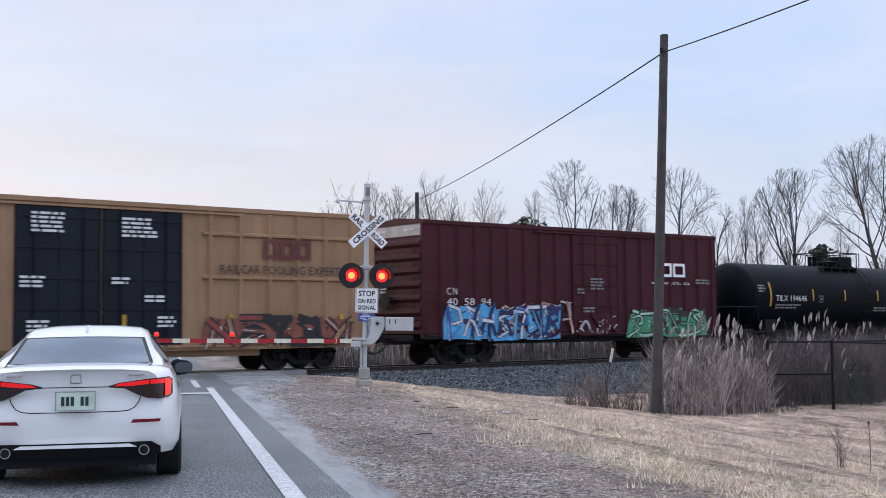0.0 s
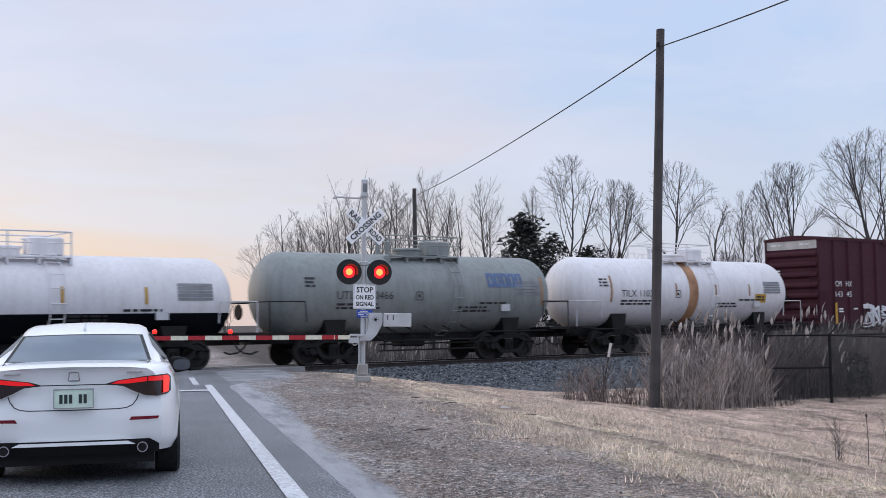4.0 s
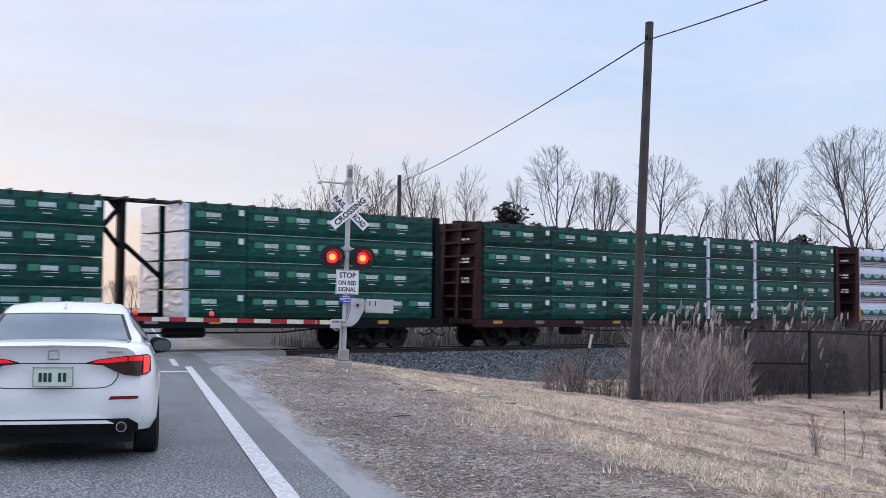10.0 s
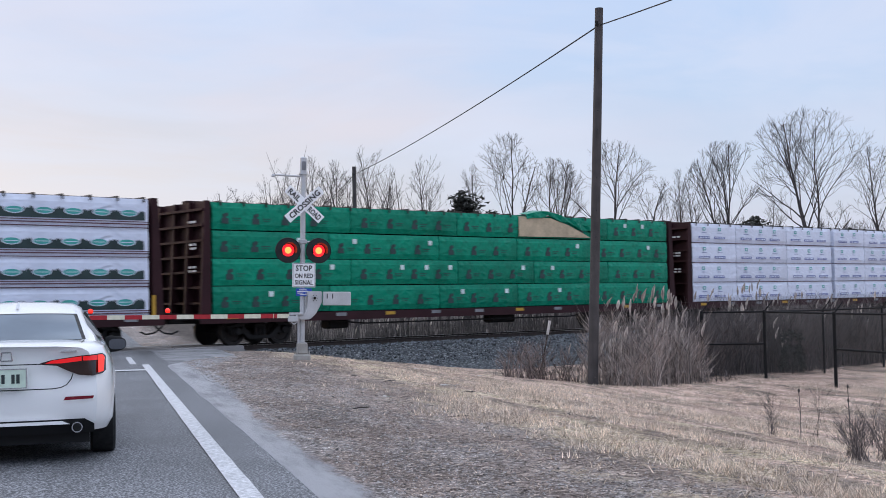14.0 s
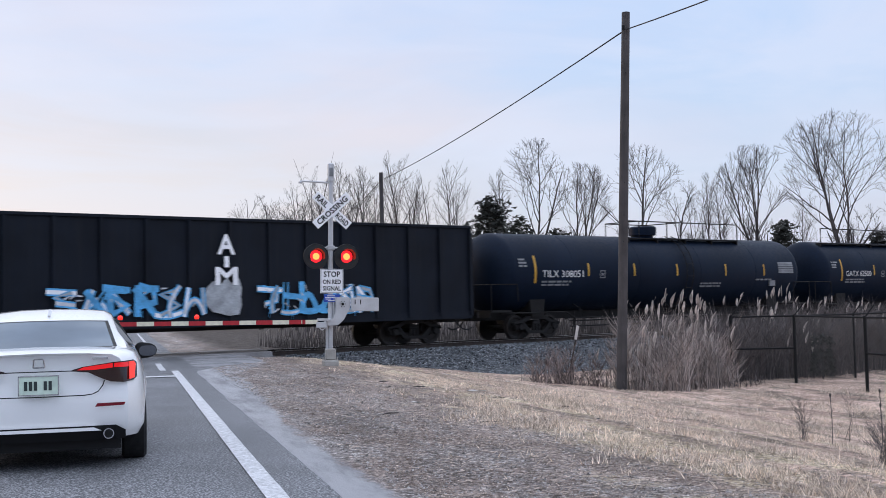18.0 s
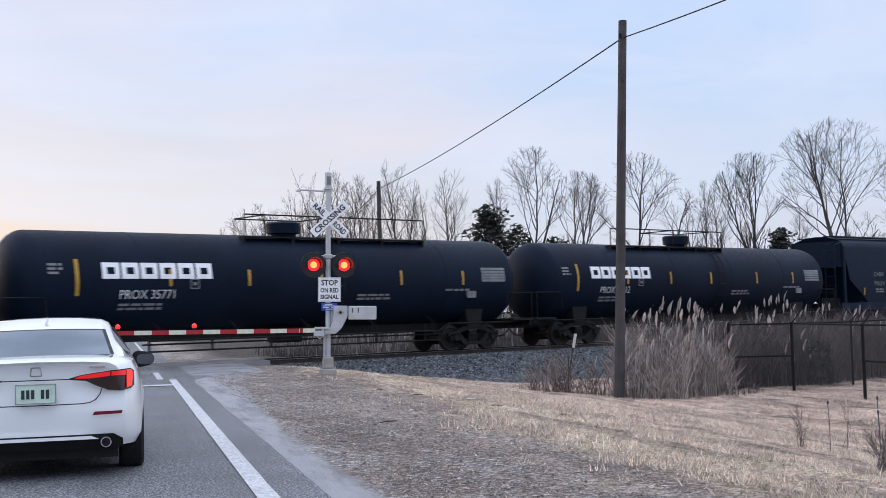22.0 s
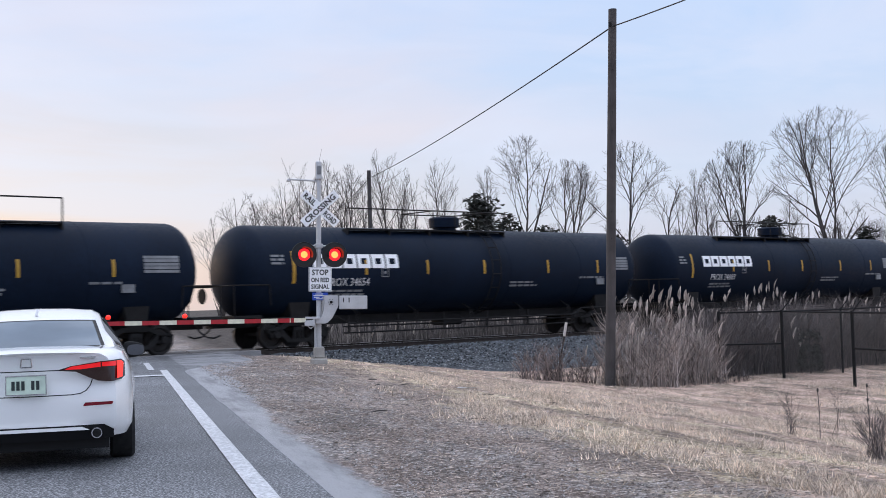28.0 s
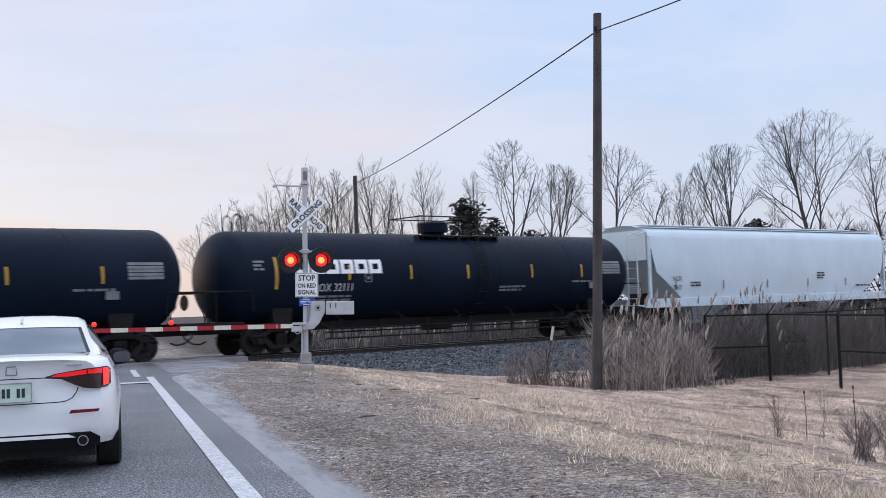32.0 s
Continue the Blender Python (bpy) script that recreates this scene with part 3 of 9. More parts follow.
def block_letters(parent, x, z, height, width, count, curve=None, y=None, material=None, seed=0, stroke=0.24, name="emblem"):
    """A brand emblem as plain block shapes: a row of square rings, each a part."""
    w = width / count
    for k in range(count):
        a, b, t = x + k * w, x + (k + 1) * w - 0.10 * w, stroke * height
        us = [a, a + t * 1.1, b - t * 1.1, b]
        vs = [z, z + t] + [z + t + (height - 2 * t) * i / 4 for i in (1, 2, 3)] + [z + height - t, z + height]
        bm = bm_()
        grid = []
        for v in vs:
            if curve:
                zc, r = curve
                d = max(-0.98, min(0.98, (v - zc) / r))
                yy = -r * math.sqrt(1 - d * d) - 0.014
            else:
                yy = y - 0.006
            grid.append([bm.verts.new((u, yy, v)) for u in us])
        for j in range(len(vs) - 1):
            for i in range(3):
                if i == 1 and 0 < j < len(vs) - 2:
                    continue
                bm.faces.new((grid[j][i], grid[j][i + 1], grid[j + 1][i + 1], grid[j + 1][i]))
        part(name, bm, material or M["mark"], parent, recalc=False)


def blob(bm, cx, cz, w, h, y, rng, n=14, mi=0, square=0.5):
    ph = rng.uniform(0, 6)
    pts = []
    for k in range(n):
        a = k * math.tau / n
        c, s = math.cos(a), math.sin(a)
        r = (abs(c) ** (2 / square) + abs(s) ** (2 / square)) ** (-square / 2) * (1 + 0.10 * math.sin(3 * a + ph))
        pts.append((cx + c * r * w, y, cz + s * r * h))
    quad(bm, pts, mi)


def graffiti(parent, x0, x1, z0, z1, y, count, fills, outline, seed, halo=None, curve=None, dots=False, shine=True, folds=4, ground=None, edge_w=0.055):
    """Spray paint: leaning bars, hooks and swooshes packed close, each with a dark outline, over ragged blocks of ground colour; abstract shapes that spell nothing."""
    rng = random.Random(seed)
    layers = {}

    def poly(m, pts, lift):
        bm, k = layers.setdefault(m, [bm_(), 0])
        layers[m][1] += 1
        quad(bm, [(px, y - lift - 0.0001 * (k % 20), pz) for px, pz in pts])

    def ribbon(m, pts, w0, w1, lift):
        n = len(pts)
        bm, k = layers.setdefault(m, [bm_(), 0])
        layers[m][1] += 1
        prev = None
        for i, (px, pz) in enumerate(pts):
            (ax, az), (bx, bz) = pts[max(0, i - 1)], pts[min(n - 1, i + 1)]
            dx, dz = bx - ax, bz - az
            d = math.hypot(dx, dz) or 1e-6
            w = w0 + (w1 - w0) * i / (n - 1)
            row = [bm.verts.new((px - dz / d * w * s, y - lift - 0.0001 * (k % 20), pz + dx / d * w * s)) for s in (-1, 1)]
            if prev:
                bm.faces.new((prev[0], prev[1], row[1], row[0]))
            prev = row

    def bend(a, c, b, n=9):
        return [((1 - t) ** 2 * a[0] + 2 * t * (1 - t) * c[0] + t * t * b[0], (1 - t) ** 2 * a[1] + 2 * t * (1 - t) * c[1] + t * t * b[1]) for t in np.linspace(0, 1, n)]

    w, h = (x1 - x0) / count, z1 - z0
    forms = [((0.12, 0.0), (0.22, 1.0)), ((0.88, 0.02), (0.76, 0.98)), ((0.1, 0.52), (0.92, 0.46)), ((-0.05, 0.93), (1.05, 0.88)), ((0.2, 0.98), (0.80, 0.86), (0.86, 0.52), (0.3, 0.42)), ((-0.1, 0.10), (0.5, -0.04), (1.1, 0.16)), ((0.05, 0.95), (0.95, 0.05)), ((0.5, 0.0), (0.45, 0.55), (0.95, 1.02)), ((0.85, 0.9), (0.15, 0.72), (0.82, 0.32), (0.1, 0.06)), ((0.1, 0.1), (0.5, 1.05), (0.9, 0.08))]
    rank = 0
    for i in range(count):
        gx, lean = x0 + i * w, rng.uniform(-0.15, 0.25) * w
        tall = h * rng.uniform(0.82, 1.0)

        def at(u, v):
            return gx + u * w + lean * v, z0 + v * tall
        # a ragged block of ground colour behind the strokes
        block = [at(u + rng.uniform(-0.08, 0.08), v + rng.uniform(-0.05, 0.05)) for u, v in ((-0.12, 0.0), (-0.1, 0.55), (-0.02, 0.93), (0.3, 1.0), (0.62, 0.94), (1.0, 1.02), (1.1, 0.5), (1.08, 0.0))]
        if halo:
            mx, mz = at(0.5, 0.5)
            poly(halo, [(mx + (px - mx) * 1.08, mz + (pz - mz) * 1.09 + (0.13 * h if pz > mz else 0.0)) for px, pz in block], 0.002)
        if ground:
            poly(ground, block, 0.006)
        for k, form in enumerate(rng.sample(forms, rng.randint(3, 4) if folds < 6 else 5)):
            path = [at(u + rng.uniform(-0.09, 0.09), v + rng.uniform(-0.06, 0.06)) for u, v in form]
            if len(path) == 3:
                path = bend(*path, 7)
            wd = min(0.5 * w, h) * rng.uniform(0.10, 0.17)
            rank += 1
            up = 0.012 + 0.0006 * rank
            ribbon(outline, path, wd + edge_w, wd * 0.85 + edge_w, up)
            ribbon(fills[(i + k) % len(fills)] if folds < 6 else rng.choice(fills[1:]), path, wd, wd * 0.85, up + 0.0004)
            if shine and rng.random() < 0.6:
                (ax, az), (bx, bz) = path[0], path[1]
                ribbon(M["g_white"], [(ax - wd * 0.5, az), (ax * 0.4 + bx * 0.6 - wd * 0.5, az * 0.4 + bz * 0.6)], 0.016, 0.008, up + 0.0006)
        for _ in range(4):
            q = at(rng.uniform(0, 1), rng.uniform(0.05, 0.95))
            rank += 1
            ribbon(rng.choice([outline, M["g_white"], fills[-1]]), [q, (q[0] + rng.uniform(-0.2, 0.2), q[1] + rng.uniform(-0.2, 0.1))], 0.028, 0.012, 0.013 + 0.0006 * rank)
        if dots:
            for k in range(4):
                q = at(0.1 + 0.24 * k, 0.62 + rng.uniform(-0.2, 0.2))
                poly(outline, [(q[0] + math.cos(t) * 0.045, q[1] + math.sin(t) * 0.05) for t in np.arange(0, 6.2, 0.9)], 0.012 + 0.0006 * rank)
        # drips
        if rng.random() < 0.6:
            q = at(rng.uniform(0.1, 0.9), rng.uniform(0.0, 0.2))
            ribbon(outline, [q, (q[0], q[1] - 0.2 * h)], 0.010, 0.005, 0.010)
    for m, (bm, _) in layers.items():
        if curve:
            zc, r = curve
            for v in bm.verts:
                lift = y - v.co.y
                d = max(-0.98, min(0.98, (v.co.z - zc) / r))
                v.co.y = -r * math.sqrt(1 - d * d) - 0.01 - lift * 0.5
        part("graffiti", bm, m, parent, "spray-painted graffiti shapes", kind="stuff", recalc=False)


# ---- the plan: the track runs along x, the road crosses it askew ----
TRACK_Y = 34.46
ROAD = pose(0, 0, 0, 0, 0, -25.8)
RX, RY = math.cos(radians(25.8)), math.sin(radians(25.8))


def on_road(u, w, z=0.0):
    """World place of a point u to the right of the camera's line along the road and w ahead."""
    return Vector((u * RX + w * RY, -u * RY + w * RX, z))


def smooth(t):
    t = max(0.0, min(1.0, t))
    return t * t * (3 - 2 * t)


def ground_z(x, y):
    u, w = x * RX - y * RY, x * RY + y * RX
    z = -1.0 * smooth((u - 3.0) / 11.0) - 0.6 * smooth((-u - 8.0) / 10.0)
    far = smooth((y - TRACK_Y - 2) / 6)
    z = z * (1 - far) + (-0.55 * smooth((abs(u + 2) - 5) / 8)) * far
    near_road = 1 - smooth((abs(u + 2.2) - 5.0) / 3.5)
    bank = smooth((6.0 - abs(y - TRACK_Y)) / 3.0) * near_road
    z = z * (1 - bank)
    z -= 0.25 * smooth((3.6 - abs(y - TRACK_Y)) / 1.0) * (1 - near_road)
    z += (noise.noise((x * 0.35, y * 0.35, 3.1)) * 0.05 + noise.noise((x * 1.7, y * 1.7, 7.7)) * 0.02) * smooth((abs(u + 2.2) - 4.0) / 2.0)
    return z - 0.03


# ---- ground, road, track ----
def earth_material():
    m = bpy.data.materials.new("earth_gravel_and_dead_grass")
    m.use_nodes = True
    n, l = m.node_tree.nodes, m.node_tree.links
    p = n["Principled BSDF"]
    pos = n.new("ShaderNodeNewGeometry").outputs["Position"]
    dots = {}
    for k, v in (("u", (RX, -RY, 0)), ("w", (RY, RX, 0))):
        d = n.new("ShaderNodeVectorMath")
        d.operation = "DOT_PRODUCT"
        d.inputs[1].default_value = v
        l.new(pos, d.inputs[0])
        dots[k] = d.outputs["Value"]

    lane = n.new("ShaderNodeCombineXYZ")
    l.new(dots["u"], lane.inputs[0])
    l.new(dots["w"], lane.inputs[1])

    def noise_tex(scale, detail=5.0, rough=0.6, sx=None):
        t = n.new("ShaderNodeTexNoise")
        t.inputs["Scale"].default_value, t.inputs["Detail"].default_value, t.inputs["Roughness"].default_value = scale, detail, rough
        if sx:
            mp2 = n.new("ShaderNodeMapping")
            mp2.inputs["Scale"].default_value = sx
            l.new(lane.outputs[0], mp2.inputs["Vector"])
            l.new(mp2.outputs[0], t.inputs["Vector"])
        else:
            l.new(pos, t.inputs["Vector"])
        return t.outputs["Fac"]

    def math2(op, a, b):
        t = n.new("ShaderNodeMath")
        t.operation = op
        for i, v in enumerate((a, b)):
            if isinstance(v, (int, float)):
                t.inputs[i].default_value = v
            else:
                l.new(v, t.inputs[i])
        return t.outputs[0]

    def mix(f, a, b):
        t = n.new("ShaderNodeMix")
        t.data_type = "RGBA"
        for k, v in (("Factor", f), ("A", a), ("B", b)):
            if isinstance(v, tuple):
                t.inputs[k].default_value = (*v, 1)
            else:
                l.new(v, t.inputs[k])
        return t.outputs["Result"]

    def step(v, lo, hi):
        t = n.new("ShaderNodeMapRange")
        t.interpolation_type = "SMOOTHSTEP"
        t.inputs["From Min"].default_value, t.inputs["From Max"].default_value = lo, hi
        l.new(v, t.inputs["Value"])
        return t.outputs["Result"]

    def ramp(v, *stops):
        r = ramp_node(n, stops)
        l.new(v, r.inputs[0])
        return r.outputs[0]

    def times(a, b):
        t = n.new("ShaderNodeMix")
        t.data_type, t.blend_type = "RGBA", "MULTIPLY"
        t.inputs["Factor"].default_value = 1.0
        l.new(a, t.inputs["A"])
        l.new(b, t.inputs["B"])
        return t.outputs["Result"]

    wob = math2("MULTIPLY", math2("SUBTRACT", noise_tex(0.5, 7, 0.7), 0.5), 3.0)
    # the grass begins along a line that leaves the road at a slant
    v = math2("ADD", math2("SUBTRACT", dots["u"], math2("MULTIPLY", math2("SUBTRACT", math2("MINIMUM", dots["w"], 24.0), 10.0), 0.05)), wob)
    grain = noise_tex(42, 4, 0.75)
    coarse = noise_tex(19.0, 5, 0.75)
    mid = noise_tex(4.0, 6, 0.75)
    strands = noise_tex(13.0, 6, 0.85)
    mow = noise_tex(1.0, 7, 0.72, (1.15, 0.30, 1.0))
    drift = noise_tex(1.0, 8, 0.75, (1.5, 0.45, 1.0))
    # crushed gravel pressed into dark soil
    grit = ramp(coarse, (0.34, (0.080, 0.067, 0.059)), (0.50, (0.285, 0.252, 0.236)), (0.60, (0.52, 0.475, 0.455)), (0.66, (0.92, 0.88, 0.86)))
    specks = ramp(grain, (0.40, (0.55, 0.55, 0.55)), (0.56, (1.0, 1.0, 1.0)), (0.68, (1.9, 1.9, 1.9)))
    gravel = times(grit, specks)
    soil = times(ramp(coarse, (0.34, (0.088, 0.068, 0.058)), (0.5, (0.29, 0.232, 0.205)), (0.64, (0.56, 0.46, 0.40))), specks)
    pink = ramp(strands, (0.38, (0.17, 0.108, 0.083)), (0.5, (0.51, 0.365, 0.29)), (0.62, (0.90, 0.71, 0.60)))
    straw = ramp(strands, (0.38, (0.13, 0.104, 0.062)), (0.5, (0.50, 0.41, 0.275)), (0.60, (0.95, 0.82, 0.62)))
    bare = mix(step(math2("ADD", drift, math2("MULTIPLY", v, 0.03)), 0.52, 0.66), gravel, soil)
    turf = mix(step(math2("ADD", mow, math2("MULTIPLY", dots["u"], 0.018)), 0.52, 0.66), straw, pink)
    # worn strips and patches where the soil shows through the turf
    thin = step(math2("MULTIPLY", math2("ADD", drift, mow), 0.5), 0.485, 0.55)
    worn = times(ramp(strands, (0.38, (0.075, 0.060, 0.040)), (0.5, (0.215, 0.172, 0.118)), (0.62, (0.48, 0.39, 0.28))), specks)
    turf = mix(math2("MULTIPLY", thin, 0.92), turf, mix(step(mid, 0.40, 0.60), worn, soil))
    col = mix(step(math2("ADD", v, math2("MULTIPLY", math2("SUBTRACT", mid, 0.5), 3.0)), 3.7, 5.2), bare, turf)
    # damp dark soil in broad patches, drawn out along the road
    col = times(col, ramp(noise_tex(0.7, 7, 0.7, (1.3, 0.35, 1.0)), (0.38, (0.66, 0.64, 0.63)), (0.60, (1.28, 1.27, 1.26))))
    # darker brown ground past the track, away from the road
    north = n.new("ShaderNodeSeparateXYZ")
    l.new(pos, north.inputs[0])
    dark_earth = mix(step(mid, 0.4, 0.62), (0.045, 0.037, 0.032), (0.12, 0.10, 0.088))
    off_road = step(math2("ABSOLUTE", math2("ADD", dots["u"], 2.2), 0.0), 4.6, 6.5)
    col = mix(math2("MULTIPLY", step(north.outputs["Y"], TRACK_Y + 2.6, TRACK_Y + 4.5), off_road), col, dark_earth)
    # pale packed dust beside the asphalt, wider towards the crossing
    dust = mix(step(noise_tex(1.0, 7, 0.75, (2.2, 0.35, 1.0)), 0.34, 0.60), (0.27, 0.265, 0.275), (0.44, 0.435, 0.45))
    reach = math2("ADD", math2("ADD", math2("MULTIPLY", step(dots["w"], 13.0, 26.0), 0.50), math2("MULTIPLY", step(dots["w"], 26.0, 33.0), 1.3)), 1.90)
    side = math2("SUBTRACT", math2("ADD", dots["u"], math2("MULTIPLY", math2("SUBTRACT", noise_tex(1.0, 8, 0.8, (2.4, 0.7, 1.0)), 0.5), 0.8)), reach)
    edge = math2("MULTIPLY", step(side, 0.06, -0.10), step(dots["w"], 36.0, 33.0))
    col = mix(math2("MULTIPLY", edge, step(noise_tex(1.2, 5, 0.6, (1.0, 0.3, 1.0)), 0.18, 0.34)), col, dust)
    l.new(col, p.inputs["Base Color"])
    p.inputs["Roughness"].default_value = 0.95
    p.inputs["Specular IOR Level"].default_value = 0.2
    b = n.new("ShaderNodeBump")
    b.inputs["Strength"].default_value, b.inputs["Distance"].default_value = 1.0, 0.035
    l.new(math2("ADD", math2("MULTIPLY", grain, 0.5), coarse), b.inputs["Height"])
    l.new(b.outputs[0], p.inputs["Normal"])
    return m


def asphalt_material():
    m = bpy.data.materials.new("worn_asphalt")
    m.use_nodes = True
    n, l = m.node_tree.nodes, m.node_tree.links
    p = n["Principled BSDF"]
    pos = n.new("ShaderNodeNewGeometry").outputs["Position"]
    lane = n.new("ShaderNodeCombineXYZ")
    for i, vec in enumerate(((RX, -RY, 0), (RY, RX, 0))):
        d = n.new("ShaderNodeVectorMath")
        d.operation = "DOT_PRODUCT"
        d.inputs[1].default_value = vec
        l.new(pos, d.inputs[0])
        l.new(d.outputs["Value"], lane.inputs[i])
        if i == 0:
            across = d.outputs["Value"]
    mp2 = n.new("ShaderNodeMapping")
    mp2.inputs["Scale"].default_value = (1.0, 0.06, 1.0)
    l.new(lane.outputs[0], mp2.inputs["Vector"])
    tex = {}
    for k, s, d, v in (("grain", 55, 8, pos), ("patch", 0.6, 6, pos), ("track", 1.6, 4, mp2.outputs[0]), ("speck", 22, 2, pos)):
        t = n.new("ShaderNodeTexNoise")
        t.inputs["Scale"].default_value, t.inputs["Detail"].default_value = s, d
        l.new(v, t.inputs["Vector"])
        tex[k] = t.outputs["Fac"]
    a = ramp_node(n, [(0.36, (0.036, 0.037, 0.041)), (0.5, (0.092, 0.094, 0.103)), (0.62, (0.34, 0.345, 0.36))])
    l.new(tex["grain"], a.inputs[0])
    b = ramp_node(n, [(0.3, (0.72,) * 3), (0.7, (1.25,) * 3)])
    l.new(tex["track"], b.inputs[0])
    c = ramp_node(n, [(0.3, (0.8,) * 3), (0.7, (1.15,) * 3)])
    l.new(tex["patch"], c.inputs[0])
    out = a.outputs[0]
    for o in (b, c):
        t = n.new("ShaderNodeMix")
        t.data_type, t.blend_type = "RGBA", "MULTIPLY"
        t.inputs["Factor"].default_value = 1.0
        l.new(out, t.inputs["A"])
        l.new(o.outputs[0], t.inputs["B"])
        out = t.outputs["Result"]
    # dust that drifts over the broken edge
    wob = n.new("ShaderNodeMath")
    wob.operation = "MULTIPLY_ADD"
    wob.inputs[1].default_value = 0.16
    l.new(tex["patch"], wob.inputs[0])
    l.new(across, wob.inputs[2])
    edge = n.new("ShaderNodeMapRange")
    edge.interpolation_type = "SMOOTHSTEP"
    edge.inputs["From Min"].default_value, edge.inputs["From Max"].default_value, edge.inputs["To Max"].default_value = 1.74, 1.84, 0.85
    l.new(wob.outputs[0], edge.inputs["Value"])
    t = n.new("ShaderNodeMix")
    t.data_type = "RGBA"
    t.inputs["B"].default_value = (0.29, 0.285, 0.295, 1)
    drift = n.new("ShaderNodeTexNoise")
    drift.inputs["Scale"].default_value, drift.inputs["Detail"].default_value, drift.inputs["Roughness"].default_value = 0.9, 8, 0.75
    l.new(pos, drift.inputs["Vector"])
    patchy = ramp_node(n, [(0.42, (0.05, 0.05, 0.05)), (0.58, (1, 1, 1))])
    l.new(drift.outputs["Fac"], patchy.inputs[0])
    both = n.new("ShaderNodeMath")
    both.operation = "MULTIPLY"
    l.new(edge.outputs["Result"], both.inputs[0])
    l.new(patchy.outputs[0], both.inputs[1])
    l.new(both.outputs[0], t.inputs["Factor"])
    l.new(out, t.inputs["A"])
    l.new(t.outputs["Result"], p.inputs["Base Color"])
    rr = ramp_node(n, [(0.3, (0.62,) * 3), (0.7, (0.88,) * 3)])
    l.new(tex["track"], rr.inputs[0])
    l.new(rr.outputs[0], p.inputs["Roughness"])
    bp = n.new("ShaderNodeBump")
    bp.inputs["Strength"].default_value, bp.inputs["Distance"].default_value = 0.5, 0.006
    l.new(tex["grain"], bp.inputs["Height"])
    l.new(bp.outputs[0], p.inputs["Normal"])
    return m


def ballast_material():
    """Crushed stone packed close: every stone its own grey, the shade of the gaps put into the colour."""
    m = bpy.data.materials.new("packed_ballast")
    m.use_nodes = True
    n, l = m.node_tree.nodes, m.node_tree.links
    p = n["Principled BSDF"]
    pos = n.new("ShaderNodeNewGeometry").outputs["Position"]
    v = n.new("ShaderNodeTexVoronoi")
    v.inputs["Scale"].default_value, v.inputs["Randomness"].default_value = 20.0, 1.0
    l.new(pos, v.inputs["Vector"])
    sx = n.new("ShaderNodeSeparateColor")
    l.new(v.outputs["Color"], sx.inputs[0])
    r = ramp_node(n, [(0.0, (0.025, 0.029, 0.033)), (0.45, (0.082, 0.092, 0.104)), (0.8, (0.17, 0.18, 0.195)), (1.0, (0.44, 0.45, 0.46))])
    l.new(sx.outputs[0], r.inputs[0])
    g = ramp_node(n, [(0.35, (1, 1, 1)), (0.75, (0.25, 0.25, 0.25))])
    l.new(v.outputs["Distance"], g.inputs[0])
    x = n.new("ShaderNodeMix")
    x.data_type, x.blend_type = "RGBA", "MULTIPLY"
    x.inputs["Factor"].default_value = 1.0
    l.new(r.outputs[0], x.inputs["A"])
    l.new(g.outputs[0], x.inputs["B"])
    l.new(x.outputs["Result"], p.inputs["Base Color"])
    p.inputs["Roughness"].default_value = 0.9
    b = n.new("ShaderNodeBump")
    b.invert = True
    b.inputs["Strength"].default_value, b.inputs["Distance"].default_value = 1.0, 0.04
    l.new(v.outputs["Distance"], b.inputs["Height"])
    l.new(b.outputs[0], p.inputs["Normal"])
    return m


M["ballast"] = ballast_material()
EARTH, ASPHALT = earth_material(), asphalt_material()


def build_ground():
    def axis(lo, hi, step, far):
        a = list(np.arange(lo, hi + 0.01, step))
        s = step
        while a[-1] < far:
            s *= 1.5
            a.append(a[-1] + s)
        s = step
        while a[0] > -far:
            s *= 1.5
            a.insert(0, a[0] - s)
        return a
    xs, ys = axis(-14, 60, 0.5, 2600), axis(-4, 52, 0.5, 2600)
    verts = [(x, y, ground_z(x, y)) for y in ys for x in xs]
    w = len(xs)
    faces = [(j * w + i, j * w + i + 1, (j + 1) * w + i + 1, (j + 1) * w + i) for j in range(len(ys) - 1) for i in range(w - 1)]
    me = bpy.data.meshes.new("ground")
    me.from_pydata(verts, [], faces)
    me.materials.append(EARTH)
    me.polygons.foreach_set("use_smooth", [True] * len(me.polygons))
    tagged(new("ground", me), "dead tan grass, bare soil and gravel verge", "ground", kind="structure")


